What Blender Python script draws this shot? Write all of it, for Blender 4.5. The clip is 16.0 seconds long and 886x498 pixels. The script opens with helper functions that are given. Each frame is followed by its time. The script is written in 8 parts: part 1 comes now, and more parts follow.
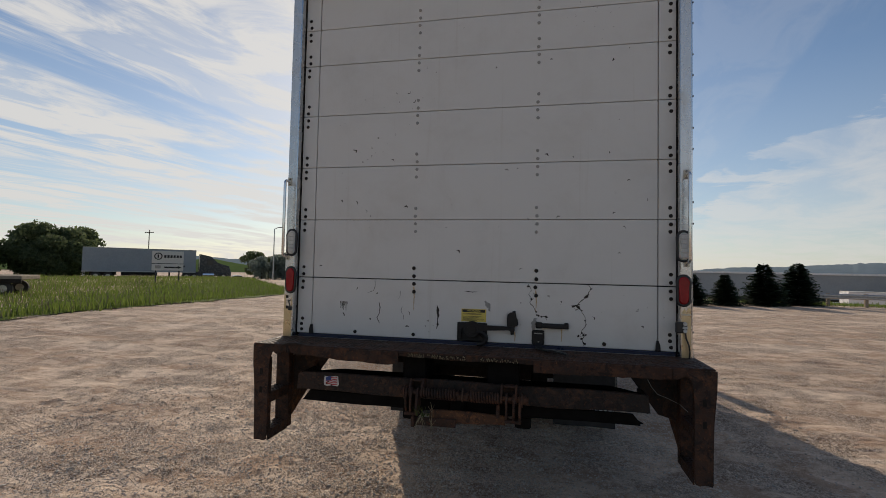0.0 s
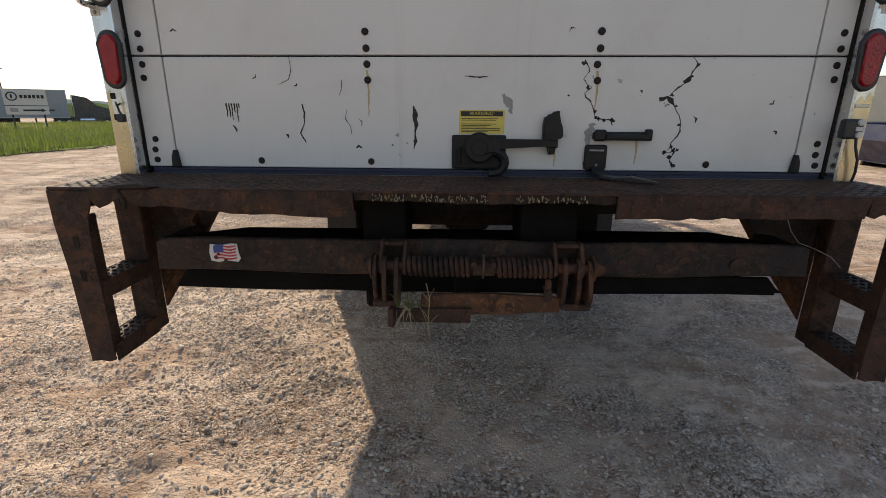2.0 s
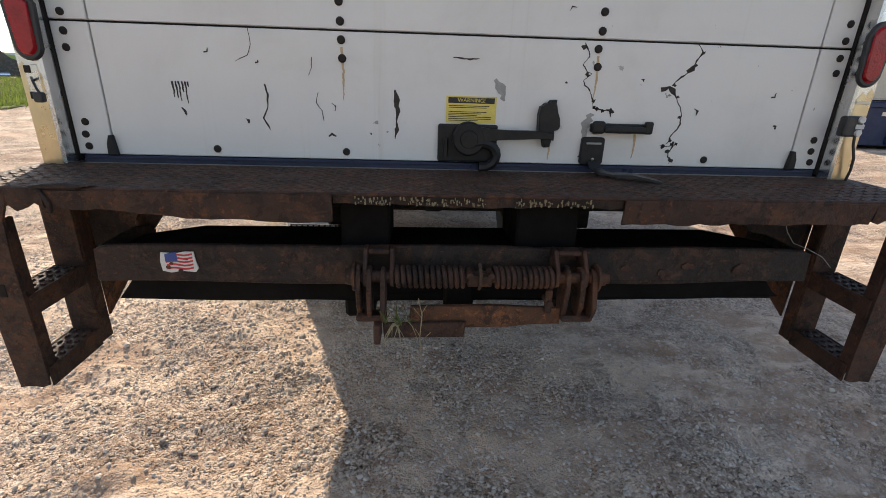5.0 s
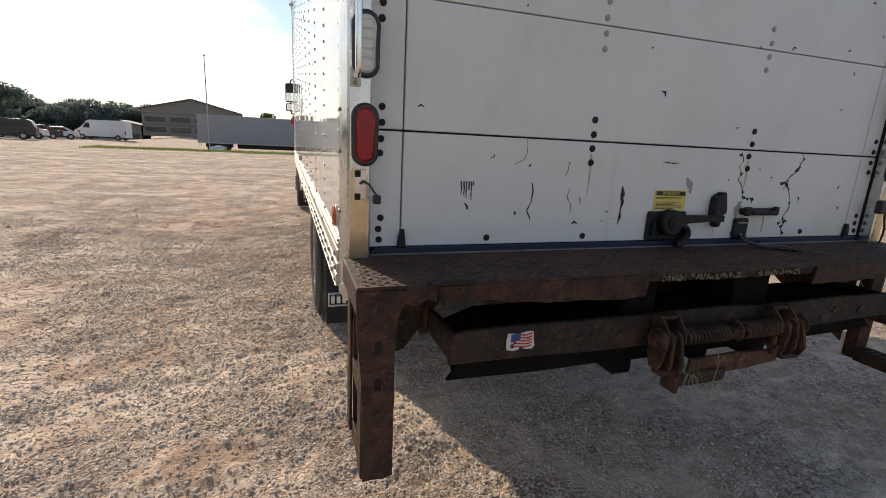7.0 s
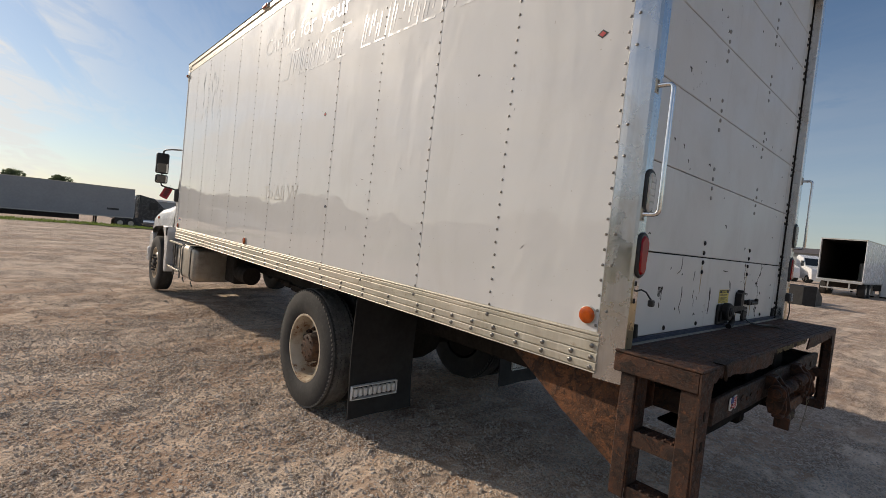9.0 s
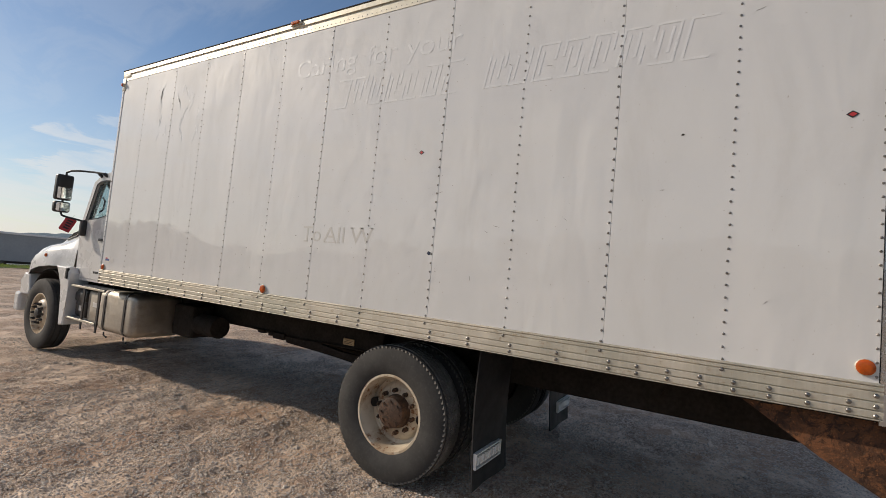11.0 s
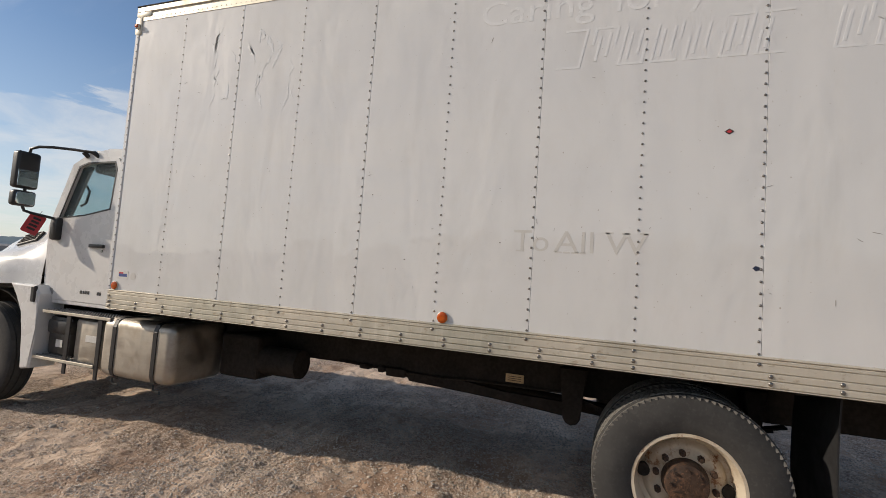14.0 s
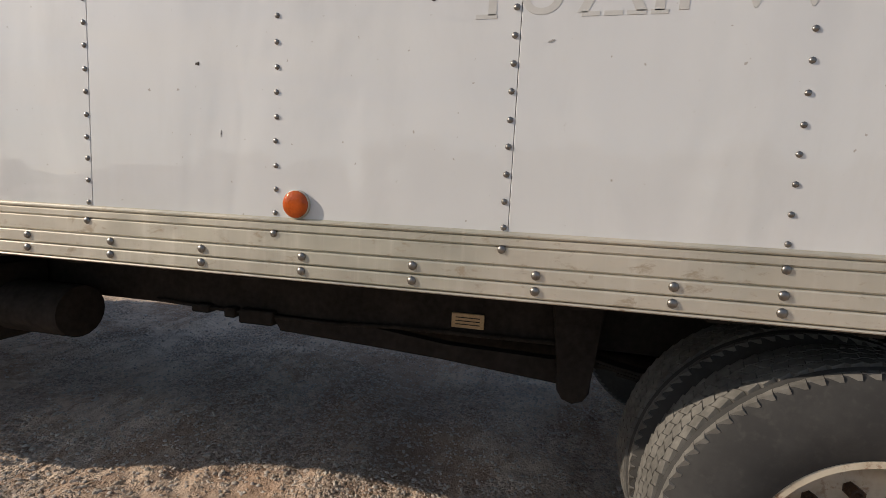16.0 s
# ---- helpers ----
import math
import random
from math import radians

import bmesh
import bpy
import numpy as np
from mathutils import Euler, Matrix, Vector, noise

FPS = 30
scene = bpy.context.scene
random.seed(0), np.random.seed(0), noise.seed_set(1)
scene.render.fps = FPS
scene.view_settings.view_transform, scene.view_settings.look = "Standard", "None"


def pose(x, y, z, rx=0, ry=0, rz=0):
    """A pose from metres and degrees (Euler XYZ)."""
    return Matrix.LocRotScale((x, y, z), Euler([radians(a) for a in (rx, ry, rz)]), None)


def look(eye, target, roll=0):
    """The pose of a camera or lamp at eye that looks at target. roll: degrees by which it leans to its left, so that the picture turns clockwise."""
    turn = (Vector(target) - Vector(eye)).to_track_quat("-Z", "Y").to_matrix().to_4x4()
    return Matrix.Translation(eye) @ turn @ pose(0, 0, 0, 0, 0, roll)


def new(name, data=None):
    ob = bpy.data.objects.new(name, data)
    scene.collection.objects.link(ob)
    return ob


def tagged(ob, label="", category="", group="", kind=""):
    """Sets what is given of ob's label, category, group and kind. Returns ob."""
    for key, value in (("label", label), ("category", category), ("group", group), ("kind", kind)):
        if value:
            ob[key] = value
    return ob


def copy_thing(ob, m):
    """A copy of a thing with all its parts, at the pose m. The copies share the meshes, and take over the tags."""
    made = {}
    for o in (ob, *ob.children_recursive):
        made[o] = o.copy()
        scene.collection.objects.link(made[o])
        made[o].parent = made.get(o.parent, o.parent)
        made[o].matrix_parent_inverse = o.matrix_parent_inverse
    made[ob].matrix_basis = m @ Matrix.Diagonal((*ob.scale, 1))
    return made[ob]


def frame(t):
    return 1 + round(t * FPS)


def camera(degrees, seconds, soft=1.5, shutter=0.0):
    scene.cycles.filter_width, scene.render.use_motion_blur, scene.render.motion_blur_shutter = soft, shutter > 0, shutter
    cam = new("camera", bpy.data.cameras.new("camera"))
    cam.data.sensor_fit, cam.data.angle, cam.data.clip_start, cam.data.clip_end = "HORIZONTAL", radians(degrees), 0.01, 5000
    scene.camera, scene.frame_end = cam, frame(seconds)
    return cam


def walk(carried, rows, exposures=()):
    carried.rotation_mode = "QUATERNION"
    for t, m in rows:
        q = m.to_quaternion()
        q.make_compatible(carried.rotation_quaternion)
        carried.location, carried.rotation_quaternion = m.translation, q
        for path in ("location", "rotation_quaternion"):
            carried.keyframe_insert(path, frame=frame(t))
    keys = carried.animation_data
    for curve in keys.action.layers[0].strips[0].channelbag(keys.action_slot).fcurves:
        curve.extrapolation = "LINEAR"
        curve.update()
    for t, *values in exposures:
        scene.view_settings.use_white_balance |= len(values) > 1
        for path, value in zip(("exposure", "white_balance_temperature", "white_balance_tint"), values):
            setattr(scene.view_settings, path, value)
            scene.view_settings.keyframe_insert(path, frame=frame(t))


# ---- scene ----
cam = camera(87.0, 16.0, soft=0.5)

PATH = [
    (0, (0.416, -2.895, 1.695), (0.01, -0.938, 1.778), 1.2),
    (0.5, (0.268, -2.568, 1.575), (-0.04, -0.594, 1.499), 0.8),
    (1, (0.127, -2.248, 1.502), (-0.106, -0.274, 1.274), 1.1),
    (1.5, (0.045, -1.871, 1.453), (-0.093, 0.079, 1.027), 0.8),
    (2, (-0.054, -1.635, 1.44), (-0.131, 0.28, 0.871), 0.3),
    (2.5, (-0.083, -1.481, 1.453), (-0.146, 0.413, 0.812), 0.2),
    (3, (-0.058, -1.407, 1.458), (-0.116, 0.474, 0.778), 0.3),
    (5.5, (-0.251, -1.518, 1.541), (-0.087, 0.35, 0.845), 2.2),
    (6, (-0.545, -1.581, 1.596), (-0.312, 0.29, 0.928), 2.5),
    (6.5, (-1.015, -1.496, 1.59), (-0.597, 0.38, 1.036), 2.8),
    (7, (-1.46, -1.44, 1.6), (-0.829, 0.401, 1.138), 3.0),
    (7.5, (-1.898, -1.361, 1.594), (-1.048, 0.408, 1.211), 3.4),
    (8, (-2.323, -1.247, 1.595), (-1.286, 0.438, 1.303), 4.4),
    (8.5, (-2.746, -1.139, 1.593), (-1.535, 0.443, 1.415), 5.2),
    (9, (-3.078, -0.865, 1.606), (-1.741, 0.621, 1.536), 5.9),
    (9.2, (-3.199, -0.742, 1.606), (-1.821, 0.707, 1.581), 6.1),
    (11.3, (-4.242, 1.037, 1.563), (-2.476, 1.968, 1.693), 5.0),
    (11.5, (-4.289, 1.221, 1.57), (-2.496, 2.094, 1.715), 4.9),
    (12, (-4.413, 1.667, 1.566), (-2.603, 2.5, 1.731), 4.8),
    (12.5, (-4.499, 2.146, 1.55), (-2.672, 2.941, 1.728), 4.9),
    (13, (-4.509, 2.575, 1.58), (-2.672, 3.347, 1.758), 4.7),
    (13.5, (-4.49, 3.016, 1.579), (-2.64, 3.756, 1.751), 4.4),
    (14, (-4.193, 3.332, 1.548), (-2.309, 3.993, 1.675), 4.0),
    (14.5, (-3.839, 3.558, 1.496), (-1.912, 4.092, 1.516), 3.3),
    (15, (-3.42, 3.683, 1.498), (-1.468, 4.103, 1.375), 2.6),
    (15.5, (-2.936, 3.676, 1.426), (-0.981, 4.06, 1.252), 2.6),
    (16, (-2.428, 3.679, 1.335), (-0.483, 4.09, 1.114), 2.8),
]
walk(cam, [(t, look(eye, aim, roll)) for t, eye, aim, roll in PATH],
     exposures=[(0.0, -0.46, 6650, 10), (1.0, -0.13, 6900, 10), (2.0, 0.38, 7000, 10), (3.0, 0.80, 7100, 10), (5.5, 0.84, 6750, 10),
                (6.5, 0.52, 6700, 10), (7.5, -0.06, 6650, 10), (9.0, -0.3, 6600, 10), (11.5, -0.25, 6450, 10), (13.5, -0.20, 6450, 10),
                (16.0, -0.12, 6450, 10)])

# ---------------------------------------------------------------- sky and sun
SUN_AZ, SUN_EL = 21.3, 25.5          # degrees left of the truck's heading (+y), degrees up
sun_dir = Vector((-math.sin(radians(SUN_AZ)) * math.cos(radians(SUN_EL)),
                  math.cos(radians(SUN_AZ)) * math.cos(radians(SUN_EL)), math.sin(radians(SUN_EL))))


def build_world():
    w = bpy.data.worlds.new("sky")
    scene.world = w
    w.use_nodes = True
    nt = w.node_tree
    nt.nodes.clear()
    N, L = nt.nodes.new, nt.links.new
    out, bg = N("ShaderNodeOutputWorld"), N("ShaderNodeBackground")
    sky = N("ShaderNodeTexSky")
    sky.sky_type = "NISHITA"
    sky.sun_disc = False
    sky.sun_elevation = radians(SUN_EL)
    sky.sun_rotation = radians(-SUN_AZ)
    sky.altitude, sky.air_density, sky.dust_density, sky.ozone_density = 250, 1.0, 0.35, 1.4
    # clouds: the view direction laid onto a flat layer overhead
    tc, sep = N("ShaderNodeTexCoord"), N("ShaderNodeSeparateXYZ")
    L(tc.outputs["Generated"], sep.inputs[0])
    zz = N("ShaderNodeMath"); zz.operation = "MAXIMUM"; zz.inputs[1].default_value = 0.02
    L(sep.outputs["Z"], zz.inputs[0])
    za = N("ShaderNodeMath"); za.operation = "ADD"; za.inputs[1].default_value = 0.06
    L(zz.outputs[0], za.inputs[0])
    px, py = N("ShaderNodeMath"), N("ShaderNodeMath")
    px.operation = py.operation = "DIVIDE"
    L(sep.outputs["X"], px.inputs[0]); L(za.outputs[0], px.inputs[1])
    L(sep.outputs["Y"], py.inputs[0]); L(za.outputs[0], py.inputs[1])
    com = N("ShaderNodeCombineXYZ")
    L(px.outputs[0], com.inputs[0]); L(py.outputs[0], com.inputs[1])

    def layer(scale, rot, detail, dist, lo, hi, off):
        """Noise on the layer, drawn out along one heading. scale: across and along."""
        tn = N("ShaderNodeVectorRotate")
        tn.rotation_type = "Z_AXIS"
        tn.inputs["Angle"].default_value = radians(rot)
        L(com.outputs[0], tn.inputs["Vector"])
        mp = N("ShaderNodeMapping")
        mp.inputs["Scale"].default_value = (*scale, 1)
        mp.inputs["Location"].default_value = off
        L(tn.outputs[0], mp.inputs[0])
        no = N("ShaderNodeTexNoise")
        no.inputs["Scale"].default_value = 1.0
        no.inputs["Detail"].default_value = detail
        no.inputs["Roughness"].default_value = 0.62
        no.inputs["Distortion"].default_value = dist
        L(mp.outputs[0], no.inputs["Vector"])
        if lo is None:
            return no.outputs["Fac"]
        return ramp(no.outputs["Fac"], lo, hi)

    def ramp(v, lo, hi, a=0.0, b=1.0):
        mr = N("ShaderNodeMapRange")
        mr.interpolation_type = "SMOOTHSTEP"
        for q, u in enumerate((lo, hi, a, b)):
            mr.inputs[q + 1].default_value = u
        L(v, mr.inputs[0])
        return mr.outputs[0]

    def calc(op, a, b=0.0):
        m = N("ShaderNodeMath")
        m.operation = op
        for q, u in enumerate((a, b)):
            if isinstance(u, bpy.types.NodeSocket):
                L(u, m.inputs[q])
            else:
                m.inputs[q].default_value = u
        return m.outputs[0]
    az, el = calc("ARCTAN2", sep.outputs["X"], sep.outputs["Y"]), calc("ARCSINE", sep.outputs["Z"])
    streak = layer((1.15, 0.26), 10, 9, 0.5, 0.41, 0.515, (3.1, 1.7, 0))
    ripple = layer((3.2, 1.5), 25, 8, 0.8, 0.40, 0.54, (5, 2, 1))
    streak = calc("MULTIPLY", streak, calc("MULTIPLY_ADD", ripple, 0.6))
    streak.node.inputs[1].links[0].from_node.inputs[2].default_value = 0.4
    streak = calc("MULTIPLY", streak, calc("MAXIMUM", ramp(az, 0.16, -0.10, 0.12, 1.0), ramp(az, 2.1, 3.0)))
    # a broad bank to the right of the truck's heading, climbing away from it
    puff = layer((1.5, 1.5), 0, 12, 0.4, None, None, (0.4, 7.9, 3))
    crest = calc("ADD", ramp(az, 0.10, 0.72, 0.10, 0.32), calc("MULTIPLY", calc("SUBTRACT", puff, 0.5), 0.34))
    bank = calc("MULTIPLY", ramp(calc("SUBTRACT", crest, el), 0.0, 0.035), ramp(az, 0.06, 0.22))
    bank = calc("MULTIPLY", bank, ramp(az, 2.0, 0.95))
    bank = calc("MULTIPLY", bank, ramp(layer((1.6, 0.9), 30, 8, 0.5, None, None, (2, 3, 0)), 0.32, 0.62, 0.18, 0.62))
    mx = N("ShaderNodeMath"); mx.operation = "MAXIMUM"; mx.use_clamp = True
    L(streak, mx.inputs[0]); L(bank, mx.inputs[1])
    # haze that thickens towards the horizon
    hz = N("ShaderNodeMapRange")
    hz.inputs["From Min"].default_value, hz.inputs["From Max"].default_value = 0.0, 0.36
    hz.inputs["To Min"].default_value, hz.inputs["To Max"].default_value = 0.45, 0.0
    L(sep.outputs["Z"], hz.inputs[0])
    # clouds are brighter on the sun's side of the sky
    dot = N("ShaderNodeVectorMath"); dot.operation = "DOT_PRODUCT"
    L(tc.outputs["Generated"], dot.inputs[0]); dot.inputs[1].default_value = sun_dir
    br = N("ShaderNodeMapRange")
    br.inputs["From Min"].default_value, br.inputs["From Max"].default_value = -0.6, 1.0
    br.inputs["To Min"].default_value, br.inputs["To Max"].default_value = 4.3, 7.5
    L(dot.outputs["Value"], br.inputs[0])
    cc = N("ShaderNodeVectorMath"); cc.operation = "SCALE"
    cc.inputs[0].default_value = (1.0, 0.985, 0.96)
    L(br.outputs[0], cc.inputs["Scale"])
    hc = N("ShaderNodeVectorMath"); hc.operation = "SCALE"
    hc.inputs[0].default_value = (0.70, 0.76, 0.83)
    L(br.outputs[0], hc.inputs["Scale"])
    mixh, mixc = N("ShaderNodeMix"), N("ShaderNodeMix")
    for m in (mixh, mixc):
        m.data_type = "RGBA"
    tint = N("ShaderNodeVectorMath"); tint.operation = "MULTIPLY"
    tint.inputs[1].default_value = (0.80, 0.84, 0.89)
    L(sky.outputs[0], tint.inputs[0])
    L(hz.outputs[0], mixh.inputs[0]); L(tint.outputs[0], mixh.inputs[6]); L(hc.outputs[0], mixh.inputs[7])
    sc = N("ShaderNodeMath"); sc.operation = "MULTIPLY"; sc.inputs[1].default_value = 0.9
    half = N("ShaderNodeVectorMath"); half.operation = "DOT_PRODUCT"
    L(tc.outputs["Generated"], half.inputs[0]); half.inputs[1].default_value = (-0.30, 0.95, 0.0)
    cov = N("ShaderNodeMapRange"); cov.interpolation_type = "SMOOTHSTEP"
    cov.inputs["From Min"].default_value, cov.inputs["From Max"].default_value = -0.1, 0.65
    cov.inputs["To Min"].default_value, cov.inputs["To Max"].default_value = 0.28, 1.0
    L(half.outputs["Value"], cov.inputs[0])
    mc = N("ShaderNodeMath"); mc.operation = "MULTIPLY"
    L(mx.outputs[0], mc.inputs[0]); L(calc("MAXIMUM", cov.outputs[0], ramp(half.outputs["Value"], -0.45, -0.85)), mc.inputs[1])
    L(mc.outputs[0], sc.inputs[0])
    L(sc.outputs[0], mixc.inputs[0]); L(mixh.outputs[2], mixc.inputs[6]); L(cc.outputs[0], mixc.inputs[7])
    L(mixc.outputs[2], bg.inputs["Color"])
    bg.inputs["Strength"].default_value = 0.135
    L(bg.outputs[0], out.inputs["Surface"])


build_world()
sun_data = bpy.data.lights.new("sun", "SUN")
sun_data.energy, sun_data.angle, sun_data.color = 4.3, radians(0.6), (1.0, 0.86, 0.70)
sun = new("sun", sun_data)
sun.matrix_world = look(sun_dir * 60, (0, 0, 0))

# ---------------------------------------------------------------- materials
class Mat:
    """A small builder round one principled material."""

    def __init__(self, name, rough=0.5, metal=0.0, spec=0.5, coat=0.0):
        self.m = bpy.data.materials.new(name)
        self.m.use_nodes = True
        self.nt = self.m.node_tree
        self.b = self.nt.nodes["Principled BSDF"]
        self.put("Roughness", rough), self.put("Metallic", metal), self.put("Specular IOR Level", spec)
        if coat:
            self.put("Coat Weight", coat), self.put("Coat Roughness", 0.05)
        self.tc = self.N("ShaderNodeTexCoord")

    def N(self, kind):
        return self.nt.nodes.new(kind)

    def L(self, a, b):
        self.nt.links.new(a, b)

    def put(self, socket, value):
        s = self.b.inputs[socket]
        if isinstance(value, bpy.types.NodeSocket):
            self.L(value, s)
        else:
            s.default_value = value

    def noise(self, scale, detail=4, rough=0.55, dist=0.0, stretch=(1, 1, 1)):
        mp = self.N("ShaderNodeMapping")
        mp.inputs["Scale"].default_value = stretch
        self.L(self.tc.outputs["Object"], mp.inputs[0])
        n = self.N("ShaderNodeTexNoise")
        for k, v in (("Scale", scale), ("Detail", detail), ("Roughness", rough), ("Distortion", dist)):
            n.inputs[k].default_value = v
        self.L(mp.outputs[0], n.inputs["Vector"])
        return n.outputs["Fac"]

    def voro(self, scale, feature="F1", out="Distance"):
        n = self.N("ShaderNodeTexVoronoi")
        n.feature = feature
        n.inputs["Scale"].default_value = scale
        self.L(self.tc.outputs["Object"], n.inputs["Vector"])
        return n.outputs[out]

    def ramp(self, fac, *stops):
        r = self.N("ShaderNodeValToRGB")
        el = r.color_ramp.elements
        while len(el) < len(stops):
            el.new(0.5)
        for e, (p, c) in zip(el, stops):
            e.position = p
            e.color = (*c, 1) if len(c) == 3 else c
        self.L(fac, r.inputs[0])
        return r.outputs[0]

    def rng(self, fac, lo, hi, a=0.0, b=1.0, smooth=True):
        r = self.N("ShaderNodeMapRange")
        r.interpolation_type = "SMOOTHSTEP" if smooth else "LINEAR"
        for i, v in enumerate((lo, hi, a, b)):
            r.inputs[i + 1].default_value = v
        self.L(fac, r.inputs[0])
        return r.outputs[0]

    def mix(self, fac, a, b, blend="MIX"):
        m = self.N("ShaderNodeMix")
        m.data_type, m.blend_type = "RGBA", blend
        for i, v in ((0, fac), (6, a), (7, b)):
            if isinstance(v, bpy.types.NodeSocket):
                self.L(v, m.inputs[i])
            else:
                m.inputs[i].default_value = v if i == 0 else (*v, 1)
        return m.outputs[2]

    def math(self, op, a, b=0.0):
        m = self.N("ShaderNodeMath")
        m.operation = op
        for i, v in enumerate((a, b)):
            if isinstance(v, bpy.types.NodeSocket):
                self.L(v, m.inputs[i])
            else:
                m.inputs[i].default_value = v
        return m.outputs[0]

    def bump(self, h, strength=0.3, dist=0.01, prev=None):
        b = self.N("ShaderNodeBump")
        b.inputs["Strength"].default_value, b.inputs["Distance"].default_value = strength, dist
        self.L(h, b.inputs["Height"])
        if prev:
            self.L(prev, b.inputs["Normal"])
        self.put("Normal", b.outputs[0])
        return b.outputs[0]

    def island(self, thing=False):
        if thing:
            return self.N("ShaderNodeObjectInfo").outputs["Random"]
        return self.N("ShaderNodeNewGeometry").outputs["Random Per Island"]


def plain(name, colour, rough=0.5, metal=0.0, spec=0.5, vary=0.12, scale=9.0, bump=0.0, coat=0.0):
    """A surface with slight mottling at two scales."""
    k = Mat(name, rough, metal, spec, coat)
    n = k.mix(0.5, k.ramp(k.noise(scale, 5), (0.3, (0, 0, 0)), (0.7, (1, 1, 1))),
              k.ramp(k.noise(scale * 7, 3), (0.3, (0, 0, 0)), (0.7, (1, 1, 1))))
    lo = [c * (1 - vary) for c in colour]
    hi = [min(1, c * (1 + vary)) for c in colour]
    k.put("Base Color", k.mix(n, lo, hi))
    k.put("Roughness", k.rng(k.noise(scale * 2.3, 4), 0.3, 0.7, max(0.02, rough - 0.08), min(1, rough + 0.1)))
    if bump:
        k.bump(k.noise(scale * 9, 4), bump, 0.004)
    return k.m


def mat_panel():
    k = Mat("white_gelcoat_panel", 0.5, 0, 0.12)
    soft = k.noise(0.9, 3, 0.5)
    dirt = k.noise(3.0, 6, 0.65, 0.4, (1, 1, 0.35))
    col = k.mix(k.rng(dirt, 0.45, 0.8, 0, 0.5), (0.66, 0.66, 0.655), (0.56, 0.55, 0.53))
    specks = k.rng(k.noise(55, 2, 0.5), 0.735, 0.78)
    col = k.mix(specks, col, (0.42, 0.39, 0.35))
    k.put("Base Color", col)
    k.put("Roughness", k.rng(k.noise(2.2, 5, 0.6), 0.3, 0.75, 0.48, 0.62))
    k.put("Coat Weight", 1.0), k.put("Coat Roughness", 0.02)
    a = k.bump(soft, 0.5, 0.012)
    coat = k.bump(k.noise(1.7, 2, 0.5, 0.3, (1, 1, 0.32)), 0.5, 0.012, a)
    k.L(coat, k.b.inputs["Coat Normal"])
    a = k.bump(k.noise(1.9, 3, 0.5, 0.5, (1, 1, 0.45)), 0.55, 0.028, coat)
    a = k.bump(k.noise(4.5, 2, 0.4), 0.3, 0.012, a)
    k.bump(k.noise(120, 2), 0.02, 0.002, a)
    return k.m


def mat_door():
    k = Mat("white_door_panel", 0.45, 0, 0.4)
    dirt = k.noise(2.2, 7, 0.68, 0.5)
    col = k.mix(k.rng(dirt, 0.42, 0.82, 0, 0.6), (0.70, 0.685, 0.655), (0.56, 0.535, 0.49))
    streak = k.noise(7.0, 5, 0.6, 0.3, (4, 1, 0.12))
    col = k.mix(k.rng(streak, 0.58, 0.85, 0, 0.35), col, (0.50, 0.45, 0.38))
    specks = k.rng(k.noise(38, 3, 0.55), 0.70, 0.735)
    patch = k.rng(k.noise(1.7, 2), 0.52, 0.66)
    specks = k.math("MULTIPLY", specks, patch)
    col = k.mix(specks, col, (0.24, 0.21, 0.18))
    k.put("Base Color", col)
    k.put("Roughness", k.rng(k.noise(5, 5), 0.3, 0.75, 0.33, 0.6))
    a = k.bump(k.noise(1.6, 3), 0.12, 0.01)
    k.bump(k.noise(70, 3), 0.04, 0.002, a)
    return k.m


def mat_metal(name, colour, rough, brush=(1, 1, 1), dirt=(0.30, 0.24, 0.17), amount=0.4, wave=0.0, metal=1.0):
    k = Mat(name, rough, 1.0)
    d = k.rng(k.noise(5, 7, 0.65, 0.4, (1, 1, 0.5)), 0.45, 0.85, 0, amount)
    fine = k.noise(60, 3, 0.5, 0, brush)
    col = k.mix(k.rng(fine, 0.3, 0.7, 0, 0.25), colour, [c * 0.72 for c in colour])
    k.put("Base Color", k.mix(d, col, dirt))
    k.put("Metallic", k.rng(d, 0, 1, metal, 0.35 * metal, False))
    k.put("Roughness", k.rng(k.noise(9, 5), 0.3, 0.75, rough * 0.75, rough * 1.5))
    a = k.bump(fine, 0.06, 0.001)
    if wave:
        k.bump(k.noise(3.0, 2), wave, 0.02, a)
    return k.m


def mat_rail():
    k = Mat("dull_aluminium_rail", 0.5, 0.5)
    drip = k.rng(k.noise(26, 5, 0.65, 0.2, (1, 1, 0.06)), 0.48, 0.72, 0, 0.55)
    patch = k.rng(k.noise(1.3, 4, 0.6), 0.35, 0.68)
    col = k.mix(patch, (0.60, 0.55, 0.46), (0.47, 0.45, 0.375))
    col = k.mix(drip, col, (0.66, 0.62, 0.54))
    col = k.mix(k.rng(k.noise(34, 6, 0.7, 0.4, (1, 0.5, 1)), 0.56, 0.70, 0, 0.7), col, (0.36, 0.28, 0.19))
    k.put("Base Color", col)
    k.put("Metallic", k.rng(patch, 0, 1, 0.40, 0.6, False))
    k.put("Roughness", k.rng(k.noise(9, 5), 0.3, 0.75, 0.36, 0.62))
    k.bump(k.noise(60, 3, 0.5, 0, (1, 0.05, 1)), 0.08, 0.001)
    return k.m


